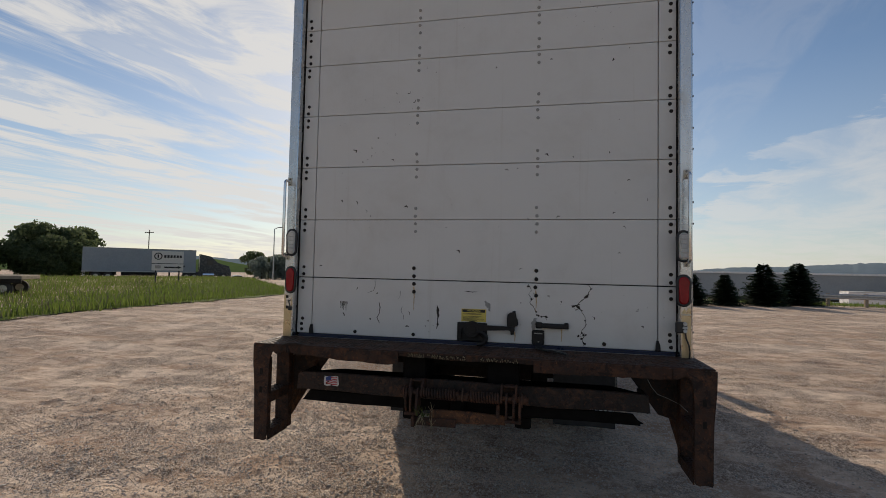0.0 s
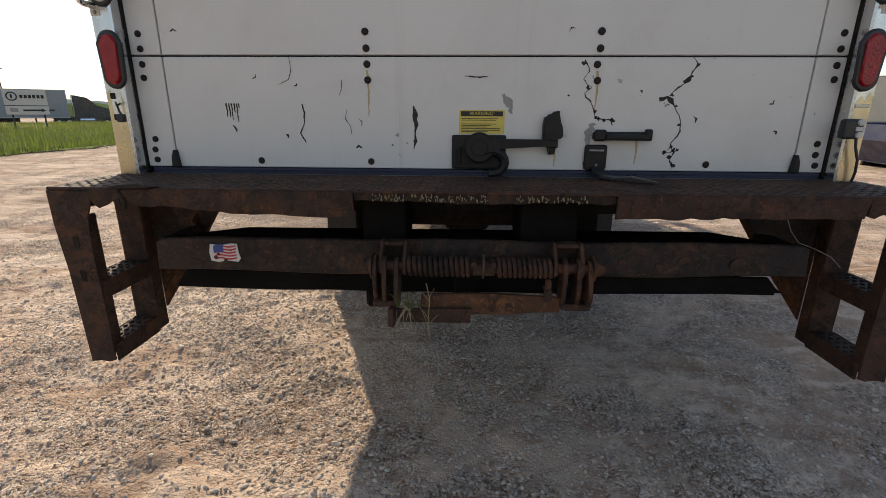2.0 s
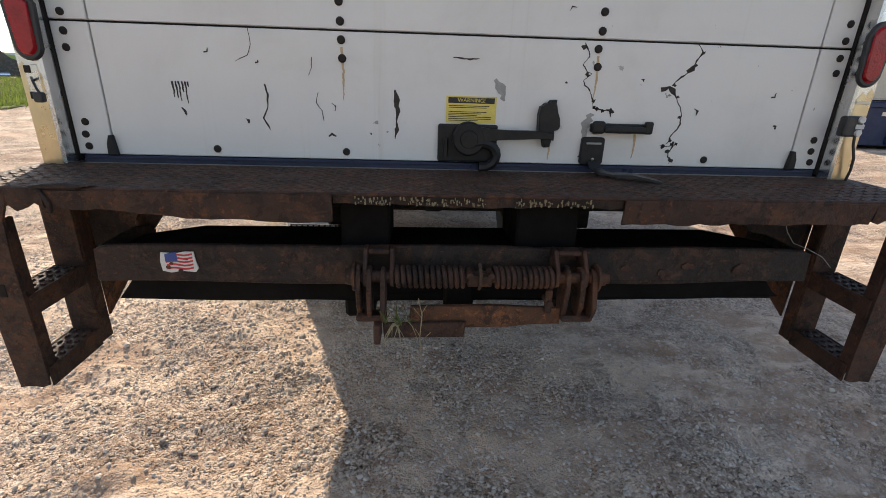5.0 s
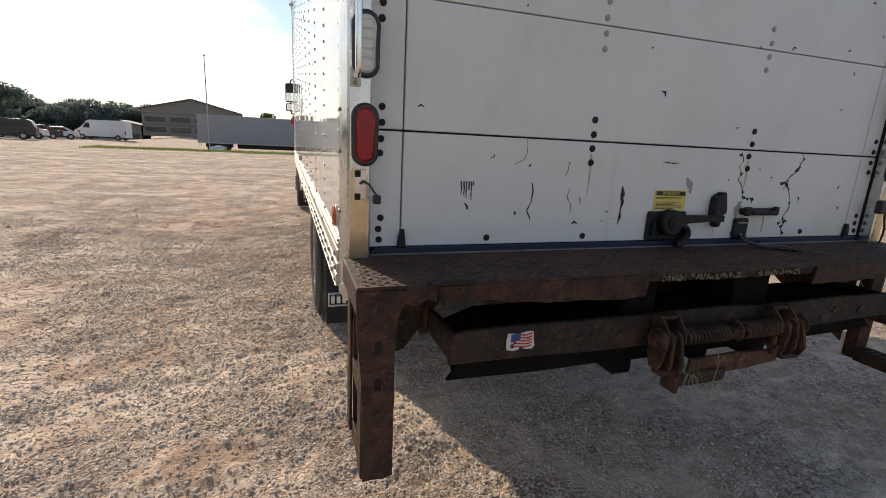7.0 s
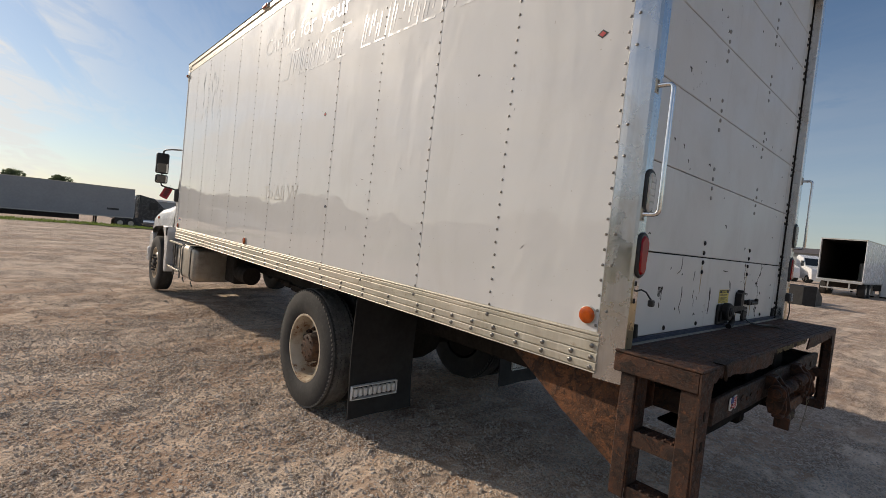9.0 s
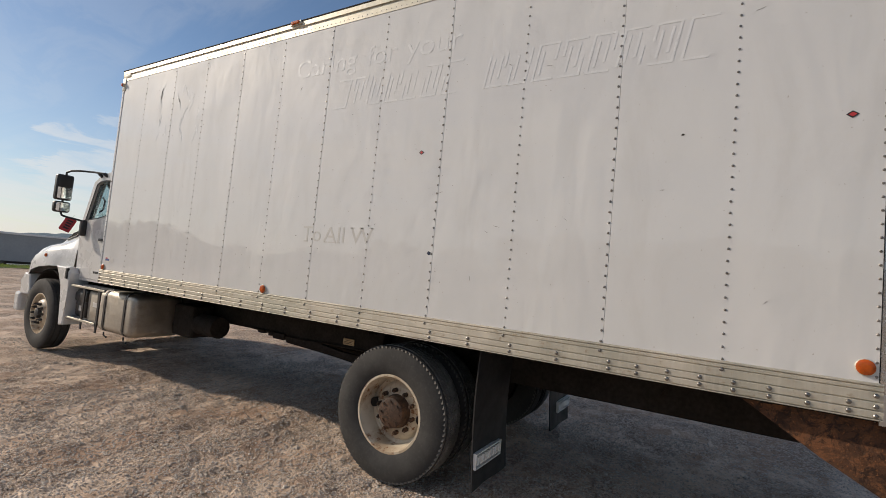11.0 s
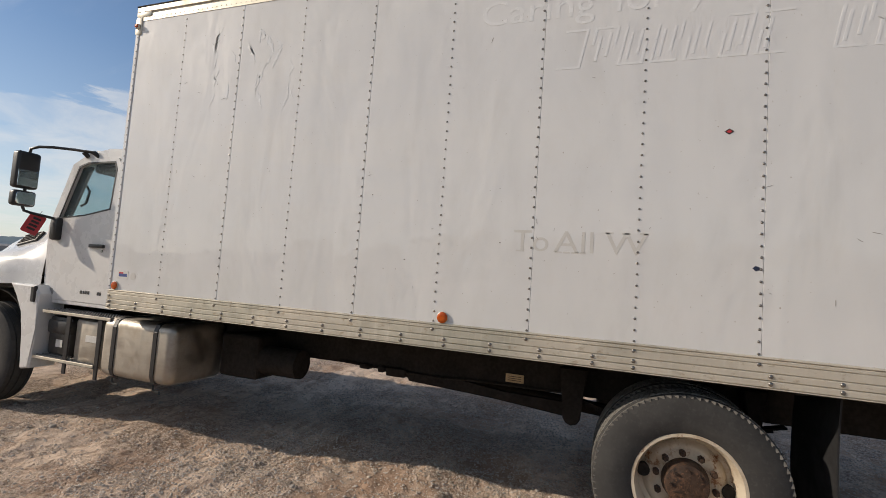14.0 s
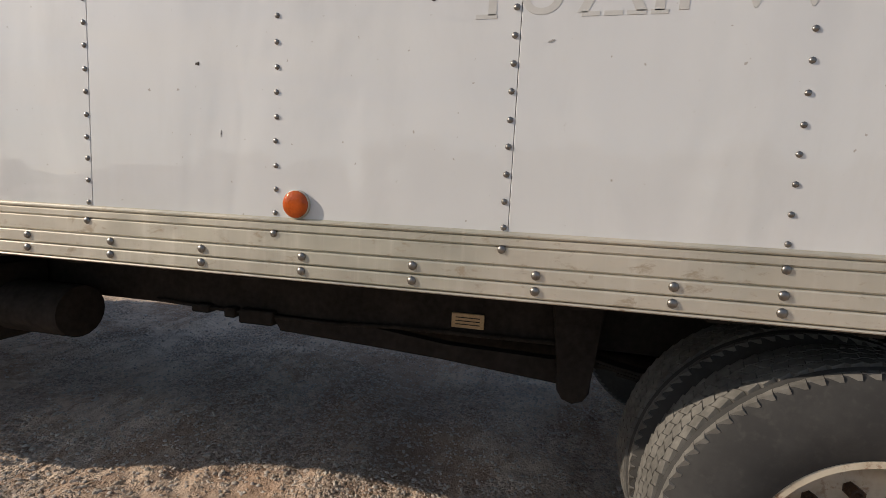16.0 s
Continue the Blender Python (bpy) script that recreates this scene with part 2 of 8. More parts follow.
def mat_rust(name, steel, rust, bright, amount, rough=0.75):
    k = Mat(name, rough, 0.0, 0.35)
    big = k.noise(4.5, 8, 0.7, 0.6)
    mid = k.noise(14, 8, 0.75, 0.6)
    fine = k.noise(58, 7, 0.75)
    scale = k.voro(34, "F1", "Color")
    col = k.mix(k.rng(big, 0.5 - amount * 0.35, 0.58, 0, 1), steel, rust)
    col = k.mix(k.rng(k.noise(8, 8, 0.75, 0.5), 0.50, 0.60, 0, 0.9), col, bright)
    col = k.mix(k.rng(mid, 0.49, 0.58, 0, 0.85), col, [c * 0.42 for c in steel])
    bw = k.N("ShaderNodeRGBToBW")
    k.L(scale, bw.inputs[0])
    col = k.mix(k.rng(bw.outputs[0], 0.60, 0.75, 0, 0.4), col, [c * 0.6 for c in rust])
    col = k.mix(k.rng(fine, 0.54, 0.68, 0, 0.75), col, [min(1, c * 1.7) for c in bright])
    col = k.mix(k.rng(fine, 0.34, 0.46, 0.6, 0), col, [c * 0.4 for c in steel])
    k.put("Base Color", col)
    k.put("Roughness", k.rng(fine, 0.3, 0.7, rough - 0.30, min(1, rough + 0.15)))
    a = k.bump(mid, 0.75, 0.010)
    k.bump(fine, 0.6, 0.004, a)
    return k.m


def mat_rim():
    k = Mat("cream_painted_wheel", 0.45, 0, 0.4)
    col = k.mix(k.rng(k.noise(5, 6, 0.65), 0.38, 0.66, 0, 0.85), (0.58, 0.51, 0.40), (0.38, 0.28, 0.18))
    rust = k.math("MULTIPLY", k.rng(k.noise(22, 7, 0.72), 0.52, 0.62), k.rng(k.noise(3.5, 3), 0.40, 0.58))
    col = k.mix(rust, col, (0.22, 0.105, 0.050))
    k.put("Base Color", col)
    k.put("Roughness", k.rng(rust, 0, 1, 0.42, 0.85))
    k.bump(k.noise(60, 4), 0.12, 0.002)
    return k.m


def mat_lens(name, colour, glow=0.0):
    k = Mat(name, 0.16, 0, 0.35, 0.12)
    k.put("Base Color", k.mix(k.rng(k.noise(30, 4), 0.3, 0.7), colour, [c * 0.7 for c in colour]))
    k.put("Subsurface Weight", 0.15)
    k.bump(k.voro(140), 0.35, 0.002)
    return k.m


def mat_tyre(name="dusty_rubber", a=(0.040, 0.039, 0.038), b=(0.064, 0.062, 0.059), c=(0.085, 0.081, 0.075)):
    k = Mat(name, 0.8, 0, 0.25)
    d = k.rng(k.noise(6, 6, 0.65), 0.35, 0.8)
    col = k.mix(d, a, b)
    k.put("Base Color", k.mix(k.rng(k.noise(45, 4), 0.5, 0.8, 0, 0.4), col, c))
    k.bump(k.noise(60, 4), 0.2, 0.003)
    return k.m


# wheel tracks worn into the lot: centre x, y and radius of each arc
TRACKS = ((-15.0, -1.5, 12.35), (-15.0, -1.5, 10.45), (-18.5, 9.0, 15.6), (-18.5, 9.0, 13.7), (-5.5, -15.5, 12.3), (-5.5, -15.5, 10.6),
          (9.5, -11.0, 10.2), (9.5, -11.0, 8.5), (22.0, 3.0, 26.4))


def mat_ground():
    k = Mat("packed_gravel", 0.95, 0, 0.2)
    big = k.noise(0.16, 5, 0.6, 0.5)
    mid = k.noise(1.7, 9, 0.70, 0.3)
    trk = k.noise(0.75, 9, 0.64, 0.8, (0.22, 1.6, 1))
    clod = k.noise(9.0, 5, 0.55, 0.2)
    crust = k.noise(5.0, 8, 0.68, 0.4, (0.8, 1.5, 1))
    grit = k.noise(120, 3, 0.6)
    col = k.mix(k.rng(big, 0.3, 0.7), (0.430, 0.345, 0.270), (0.500, 0.420, 0.340))
    col = k.mix(k.rng(mid, 0.45, 0.56, 0, 0.85), col, (0.250, 0.176, 0.124))
    col = k.mix(k.rng(crust, 0.53, 0.64, 0, 0.55), col, (0.560, 0.487, 0.405))
    col = k.mix(k.rng(crust, 0.37, 0.47, 0.75, 0), col, (0.235, 0.165, 0.118))
    col = k.mix(k.rng(trk, 0.52, 0.60, 0, 0.75), col, (0.560, 0.487, 0.405))
    col = k.mix(k.rng(trk, 0.37, 0.47, 0.8, 0), col, (0.255, 0.176, 0.124))
    # wheel tracks: packed pale bands with tread bars pressed into them
    sep = k.N("ShaderNodeSeparateXYZ")
    k.L(k.tc.outputs["Object"], sep.inputs[0])
    wob = k.rng(k.noise(0.5, 3), 0.2, 0.8, -0.22, 0.22, False)
    worn = k.noise(0.9, 5, 0.6)
    tread, press = None, None
    for i, (cx, cy, rad) in enumerate(TRACKS):
        dx, dy = k.math("SUBTRACT", sep.outputs["X"], cx), k.math("SUBTRACT", sep.outputs["Y"], cy)
        dist = k.math("SQRT", k.math("ADD", k.math("MULTIPLY", dx, dx), k.math("MULTIPLY", dy, dy)))
        off = k.math("ADD", k.math("SUBTRACT", dist, rad), wob)
        side = k.math("ABSOLUTE", off)
        band = k.math("MULTIPLY", k.rng(side, 0.13, 0.19, 1, 0), k.rng(worn, 0.40 + 0.05 * (i % 3), 0.58, 0, 1))
        run = k.math("MULTIPLY", k.math("ARCTAN2", dy, dx), rad * math.tau / 0.062)
        bars = k.math("SINE", k.math("ADD", run, k.math("MULTIPLY", side, 42.0)))
        bars = k.math("MULTIPLY", k.rng(bars, -0.3, 0.5, 0, 1), band)
        press = band if press is None else k.math("MAXIMUM", press, band)
        tread = bars if tread is None else k.math("MAXIMUM", tread, bars)
    col = k.mix(k.math("MULTIPLY", press, 0.65), col, (0.580, 0.495, 0.405))
    col = k.mix(k.math("MULTIPLY", k.math("SUBTRACT", press, tread), 0.30), col, (0.330, 0.250, 0.190))
    loose = k.rng(press, 0.0, 1.0, 1.0, 0.35)
    col = k.mix(k.math("MULTIPLY", k.rng(clod, 0.44, 0.62, 0, 0.30), loose), col, (0.290, 0.220, 0.168))
    # packed stones: domes of three sizes, each with its own tone, thickest where the gravel lies loose
    heap = k.math("MULTIPLY", k.rng(k.noise(1.4, 7, 0.66, 0.4), 0.42, 0.60, 0.10, 1.0), loose)
    for scale, lo, hi in ((38, 0.65, 0.65), (85, 0.55, 0.55)):
        bw = k.N("ShaderNodeRGBToBW")
        k.L(k.voro(scale, "F1", "Color"), bw.inputs[0])
        col = k.mix(k.math("MULTIPLY", k.rng(bw.outputs[0], 0.52, 0.75, 0, hi), heap), col, (0.575, 0.515, 0.450))
        col = k.mix(k.math("MULTIPLY", k.rng(bw.outputs[0], 0.46, 0.22, 0, lo), heap), col, (0.265, 0.215, 0.178))
    col = k.mix(k.rng(grit, 0.55, 0.70, 0, 0.30), col, (0.560, 0.500, 0.430))
    col = k.mix(1.0, col, (1.45, 1.355, 1.285), "MULTIPLY")
    k.put("Base Color", col)
    a = k.bump(trk, 0.7, 0.055)
    a = k.bump(mid, 0.6, 0.035, a)
    a = k.bump(crust, 0.7, 0.026, a)
    a = k.bump(tread, 0.8, 0.018, a)
    a = k.bump(clod, 0.6, 0.024, a)
    a = k.bump(k.math("MULTIPLY", k.rng(k.voro(38), 0.05, 0.62, 1, 0), heap), 1.0, 0.020, a)
    a = k.bump(k.math("MULTIPLY", k.rng(k.voro(85), 0.05, 0.62, 1, 0), k.rng(heap, 0, 1, 0.15, 1)), 1.0, 0.011, a)
    a = k.bump(k.math("MULTIPLY", k.rng(k.voro(190), 0.05, 0.70, 1, 0), k.rng(heap, 0, 1, 0.35, 1)), 0.8, 0.0035, a)
    k.bump(grit, 0.3, 0.002, a)
    return k.m


def mat_island(name, a, b, rough=0.85, spec=0.3, thing=False, fine=30, trans=0.0):
    """Pieces that differ from one another between two colours."""
    k = Mat(name, rough, 0, spec)
    col = k.mix(k.island(thing), a, b)
    col = k.mix(k.rng(k.noise(fine, 4), 0.35, 0.75, 0, 0.35), col, [c * 0.55 for c in a])
    k.put("Base Color", col)
    if trans:
        t = k.N("ShaderNodeBsdfTranslucent")
        k.L(col, t.inputs["Color"])
        m = k.N("ShaderNodeMixShader")
        m.inputs[0].default_value = trans
        k.L(k.b.outputs[0], m.inputs[1])
        k.L(t.outputs[0], m.inputs[2])
        k.L(m.outputs[0], k.nt.nodes["Material Output"].inputs["Surface"])
    return k.m


def mat_glass(name, colour, mixing):
    k = Mat(name, 0.03, 0, 0.6)
    k.put("Base Color", (*colour, 1))
    k.put("Transmission Weight", mixing)
    k.put("IOR", 1.12)
    return k.m


def mat_mirror():
    k = Mat("mirror_glass", 0.03, 1.0)
    k.put("Base Color", (0.85, 0.86, 0.87, 1))
    return k.m


M = {
    "panel": mat_panel(), "door": mat_door(),
    "seam": plain("dark_sealant_gap", (0.03, 0.03, 0.03), 0.8),
    "frame": mat_metal("bright_aluminium_post", (0.66, 0.66, 0.66), 0.24, (1, 1, 0.03), (0.40, 0.29, 0.16), 0.6, 0.06),
    "postfoot": mat_metal("yellow_foot_aluminium", (0.64, 0.54, 0.36), 0.30, (1, 1, 0.05), (0.30, 0.20, 0.10), 0.75, 0.05),
    "rail": mat_rail(),
    "rivet": mat_metal("rivet_metal", (0.27, 0.255, 0.235), 0.35, (1, 1, 1), (0.14, 0.11, 0.08), 0.5),
    "bolt": plain("rusty_black_bolt", (0.020, 0.015, 0.012), 0.7, 0.2, 0.4, 0.4, 60),
    "rust": mat_rust("brown_rusty_steel", (0.030, 0.0185, 0.014), (0.061, 0.029, 0.018), (0.104, 0.044, 0.022), 0.6),
    "darkrust": mat_rust("dark_rusty_steel", (0.019, 0.0155, 0.0135), (0.036, 0.021, 0.015), (0.078, 0.038, 0.022), 0.45),
    "orange": mat_rust("orange_rusty_steel", (0.050, 0.027, 0.017), (0.100, 0.045, 0.022), (0.190, 0.080, 0.034), 0.8),
    "chassis": plain("dusty_black_chassis", (0.027, 0.023, 0.020), 0.8, 0, 0.12, 0.45, 5, 0.1),
    # base value about a quarter of the chassis black
    "liftblack": plain("near_black_lift", (0.0070, 0.0062, 0.0058), 0.8, 0, 0.10, 0.45, 5, 0.1),
    "black": plain("black_plastic", (0.020, 0.020, 0.021), 0.42, 0, 0.5, 0.25, 14, 0.05),
    "iron": plain("black_iron_latch", (0.013, 0.012, 0.012), 0.55, 0.3, 0.5, 0.35, 18, 0.15),
    "rubber": mat_tyre(), "dustytread": mat_tyre("dusty_tread", (0.10, 0.096, 0.088), (0.23, 0.22, 0.20), (0.28, 0.265, 0.24)),
    "flap": plain("black_mud_flap_rubber", (0.022, 0.022, 0.023), 0.6, 0, 0.35, 0.4, 3.5, 0.05),
    "red": mat_lens("red_lens", (0.34, 0.006, 0.012)),
    "amber": mat_lens("amber_lens", (0.52, 0.095, 0.010)),
    "clear": mat_lens("clear_lens", (0.62, 0.60, 0.55)),
    "chrome": mat_metal("polished_grab_bar", (0.85, 0.85, 0.85), 0.14, (1, 1, 1), (0.4, 0.34, 0.27), 0.15),
    "cab": plain("white_cab_paint", (0.66, 0.655, 0.64), 0.28, 0, 0.5, 0.05, 2.2, 0, 0.25),
    "rim": mat_rim(),
    "hub": mat_rust("rusty_hub", (0.050, 0.034, 0.025), (0.075, 0.042, 0.026), (0.12, 0.062, 0.036), 0.6),
    "tank": mat_metal("brushed_fuel_tank", (0.43, 0.395, 0.345), 0.55, (1, 0.04, 1), (0.30, 0.24, 0.17), 0.6),
    "yellow": plain("yellow_label", (0.68, 0.55, 0.13), 0.55, 0, 0.4, 0.15, 30),
    "ink": plain("black_print", (0.020, 0.020, 0.020), 0.6),
    "whiteprint": plain("white_print", (0.58, 0.57, 0.54), 0.55, 0, 0.4, 0.15, 20),
    "badge": plain("clean_white_print", (0.78, 0.78, 0.76), 0.5, 0, 0.4, 0.1, 20),
    "redprint": plain("red_print", (0.46, 0.035, 0.040), 0.5),
    "blueprint": plain("blue_print", (0.035, 0.065, 0.230), 0.5),
    "chip": plain("bare_chipped_spot", (0.045, 0.038, 0.032), 0.8, 0, 0.3, 0.5, 40),
    "greychip": plain("grey_primer_scuff", (0.33, 0.32, 0.30), 0.75, 0, 0.3, 0.2, 40),
    "stain": plain("rust_run_stain", (0.52, 0.38, 0.22), 0.7, 0, 0.3, 0.25, 30),
    "ghost": plain("cleaner_lettering_shadow", (0.555, 0.543, 0.515), 0.38, 0, 0.4, 0.05, 14),
    "gloss": plain("clear_film_residue", (0.720, 0.720, 0.710), 0.22, 0, 0.6, 0.03, 6, 0, 1.0),
    "navy": plain("navy_threshold_paint", (0.018, 0.026, 0.060), 0.35, 0, 0.5, 0.3, 8),
    "glass": mat_glass("cab_window_glass", (0.62, 0.72, 0.74), 0.94),
    "mirror": mat_mirror(),
    "ground": mat_ground(),
    "stone": mat_island("loose_stone", (0.44, 0.375, 0.310), (0.68, 0.605, 0.530), 0.9),
    "grass": mat_island("meadow_blades", (0.100, 0.150, 0.030), (0.240, 0.300, 0.070), 0.75, 0.25, False, 2, 0.5),
    "turf": plain("grass_ground", (0.105, 0.140, 0.030), 0.95, 0, 0.1, 0.35, 0.9, 0.3),
    "leaf": mat_island("tree_leaves", (0.085, 0.115, 0.055), (0.160, 0.195, 0.095), 0.7, 0.25, False, 3, 0.5),
    # distance haze painted into the leaf colour: paler and bluer than tree_leaves
    "farleaf": mat_island("far_leaves_painted_haze", (0.165, 0.205, 0.180), (0.270, 0.315, 0.275), 0.8, 0.1, False, 3, 0.5),
    "needle": mat_island("conifer_needles", (0.018, 0.036, 0.020), (0.045, 0.072, 0.034), 0.8, 0.2, False, 3),
    "bark": plain("bark", (0.085, 0.065, 0.048), 0.95, 0, 0.2, 0.4, 5, 0.4),
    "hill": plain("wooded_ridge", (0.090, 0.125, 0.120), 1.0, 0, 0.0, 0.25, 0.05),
    # pale blue-grey base: the ridge's aerial haze is painted in
    "farhill": plain("far_ridge_painted_haze", (0.200, 0.250, 0.280), 1.0, 0, 0.0, 0.10, 0.03),
    "landfill": plain("grassed_mound", (0.100, 0.145, 0.055), 1.0, 0, 0.0, 0.25, 0.06),
    "trailer": plain("grey_white_trailer_side", (0.29, 0.305, 0.32), 0.4, 0, 0.4, 0.10, 0.8),
    "trailerdark": plain("slate_trailer_side", (0.28, 0.31, 0.33), 0.45, 0, 0.4, 0.12, 0.8),
    "metalwall": plain("tan_metal_siding", (0.235, 0.220, 0.200), 0.6, 0, 0.3, 0.10, 0.7),
    "greywall": plain("grey_metal_siding", (0.32, 0.34, 0.35), 0.6, 0, 0.3, 0.10, 0.5),
    "roofing": plain("brown_metal_roof", (0.13, 0.11, 0.10), 0.6, 0, 0.3, 0.2, 0.8),
    "windark": plain("dark_window_glass", (0.020, 0.024, 0.028), 0.12, 0, 0.6, 0.2, 2),
    "carwhite": plain("white_vehicle_paint", (0.74, 0.74, 0.74), 0.25, 0, 0.5, 0.04, 1.5),
    "cardark": plain("dark_vehicle_paint", (0.035, 0.040, 0.046), 0.25, 0, 0.5, 0.15, 1.5),
    "bluebin": plain("blue_dumpster_paint", (0.030, 0.150, 0.420), 0.5, 0, 0.4, 0.25, 1.6, 0.1),
    "navybin": plain("navy_dumpster_paint", (0.014, 0.024, 0.070), 0.45, 0, 0.4, 0.3, 1.6, 0.1),
    "cream": plain("cream_box_panel", (0.66, 0.60, 0.49), 0.55, 0, 0.4, 0.08, 0.8),
    "galv": mat_metal("galvanised_rail", (0.52, 0.52, 0.51), 0.5, (1, 1, 1), (0.3, 0.27, 0.22), 0.4),
    "postwood": plain("weathered_post", (0.30, 0.25, 0.19), 0.9, 0, 0.2, 0.25, 6, 0.3),
    "weed": plain("green_weed", (0.070, 0.088, 0.030), 0.8, 0, 0.2, 0.3, 30),
    "straw": plain("dry_straw", (0.26, 0.22, 0.14), 0.85, 0, 0.2, 0.2, 30),
}

# ---------------------------------------------------------------- building helpers
rnd = random.Random(7)


def part(name, bm, material, parent=None, label="", smooth=False):
    """Links a bmesh as one mesh object, under a thing or a part."""
    me = bpy.data.meshes.new(name)
    bmesh.ops.recalc_face_normals(bm, faces=bm.faces[:])
    if smooth:
        for f in bm.faces:
            f.smooth = True
    bm.to_mesh(me)
    bm.free()
    if smooth:
        me.set_sharp_from_angle(angle=radians(38))
    me.materials.append(M[material])
    ob = new(name, me)
    ob.parent = parent
    return tagged(ob, label)


def thing(name, label, category, group="", at=(0, 0, 0)):
    ob = new(name)
    ob.matrix_world = Matrix.Translation(at)
    ob.empty_display_size = 0.2
    return tagged(ob, label, category, group)


def B():
    return bmesh.new()


def block(bm, x0, x1, y0, y1, z0, z1, bev=0.0, seg=1, m=None):
    """A box between two corners, with its edges rounded off by bev."""
    vs = bmesh.ops.create_cube(bm, size=1)["verts"]
    t = Matrix.Translation(((x0 + x1) / 2, (y0 + y1) / 2, (z0 + z1) / 2)) @ Matrix.Diagonal((abs(x1 - x0), abs(y1 - y0), abs(z1 - z0), 1))
    bmesh.ops.transform(bm, matrix=(m @ t) if m else t, verts=vs)
    if bev:
        es = list({e for v in vs for e in v.link_edges})
        bmesh.ops.bevel(bm, geom=es, offset=bev, segments=seg, affect="EDGES", profile=0.5, clamp_overlap=True)
    return bm


def rod(bm, a, b, r, seg=12, r2=None):
    """A cylinder, or a cone, from a to b."""
    a, b = Vector(a), Vector(b)
    d = b - a
    m = Matrix.Translation((a + b) / 2) @ d.to_track_quat("Z", "Y").to_matrix().to_4x4()
    bmesh.ops.create_cone(bm, cap_ends=True, segments=seg, radius1=r, radius2=r if r2 is None else r2, depth=d.length, matrix=m)
    return bm


def pipe(bm, pts, r, seg=8):
    """A tube swept along points."""
    pts = [Vector(p) for p in pts]
    rings = []
    side = None
    for i, p in enumerate(pts):
        d = (pts[min(i + 1, len(pts) - 1)] - pts[max(i - 1, 0)]).normalized()
        if side is None:
            side = d.orthogonal().normalized()
        side = (side - d * side.dot(d)).normalized()
        up = d.cross(side)
        rings.append([bm.verts.new(p + (side * math.cos(k * math.tau / seg) + up * math.sin(k * math.tau / seg)) * r) for k in range(seg)])
    for a, b in zip(rings, rings[1:]):
        for k in range(seg):
            bm.faces.new((a[k], a[(k + 1) % seg], b[(k + 1) % seg], b[k]))
    bm.faces.new(rings[0][::-1])
    bm.faces.new(rings[-1])
    return bm


def slab(bm, poly, axis, lo, hi, bev=0.0):
    """A flat polygon in the plane across the axis, given thickness from lo to hi. x: (y, z), y: (x, z), z: (x, y)."""
    def at(p, c):
        return {"x": (c, p[0], p[1]), "y": (p[0], c, p[1]), "z": (p[0], p[1], c)}[axis]
    a = [bm.verts.new(at(p, lo)) for p in poly]
    b = [bm.verts.new(at(p, hi)) for p in poly]
    n = len(poly)
    fs = [bm.faces.new(a[::-1]), bm.faces.new(b)]
    fs += [bm.faces.new((a[i], a[(i + 1) % n], b[(i + 1) % n], b[i])) for i in range(n)]
    if bev:
        es = list({e for f in fs[:2] for e in f.edges})
        bmesh.ops.bevel(bm, geom=es, offset=bev, segments=1, affect="EDGES", clamp_overlap=True)
    return bm


def lathe(bm, prof, seg=32, axis="x", at=(0, 0, 0), caps=True):
    """A profile of (along, radius) turned round an axis through at."""
    rings = []
    for s, r in prof:
        ring = []
        for k in range(seg):
            c, n = math.cos(k * math.tau / seg) * r, math.sin(k * math.tau / seg) * r
            p = {"x": (s, c, n), "y": (c, s, n), "z": (c, n, s)}[axis]
            ring.append(bm.verts.new(Vector(at) + Vector(p)))
        rings.append(ring)
    for a, b in zip(rings, rings[1:]):
        for k in range(seg):
            bm.faces.new((a[k], a[(k + 1) % seg], b[(k + 1) % seg], b[k]))
    if caps and prof[0][1] > 1e-4:
        bm.faces.new(rings[0][::-1])
    if caps and prof[-1][1] > 1e-4:
        bm.faces.new(rings[-1])
    bmesh.ops.remove_doubles(bm, verts=[v for r in (rings[0], rings[-1]) for v in r], dist=1e-5)
    return bm


def oval(w, h, n=24):
    """Outline of an upright slot with round ends."""
    pts = []
    r = w / 2
    for k in range(n):
        a = math.tau * k / n
        pts.append((r * math.cos(a), r * math.sin(a) + (h / 2 - r if math.sin(a) >= 0 else -(h / 2 - r))))
    return pts


def rounded(x0, x1, z0, z1, r, n=4):
    pts = []
    for cx, cz, a0 in ((x1 - r, z1 - r, 0), (x0 + r, z1 - r, 90), (x0 + r, z0 + r, 180), (x1 - r, z0 + r, 270)):
        pts += [(cx + r * math.cos(radians(a0 + 90 * i / n)), cz + r * math.sin(radians(a0 + 90 * i / n))) for i in range(n + 1)]
    return pts


def letters(name, body, size, material, parent, m, thick=0.0006):
    """Words in the built-in font, turned into a mesh."""
    cu = bpy.data.curves.new(name, "FONT")
    cu.body, cu.size, cu.extrude, cu.align_x, cu.align_y = body, size, thick, "CENTER", "CENTER"
    tmp = bpy.data.objects.new(name, cu)
    scene.collection.objects.link(tmp)
    me = bpy.data.meshes.new_from_object(tmp.evaluated_get(bpy.context.evaluated_depsgraph_get()))
    bpy.data.objects.remove(tmp)
    me.transform(m)
    me.materials.append(M[material])
    ob = new(name, me)
    ob.parent = parent
    return ob


def fast(name, verts, faces, material, parent=None):
    """A mesh from arrays made in a loop."""
    me = bpy.data.meshes.new(name)
    me.from_pydata(verts, [], faces)
    me.materials.append(M[material])
    me.update()
    ob = new(name, me)
    ob.parent = parent
    return ob


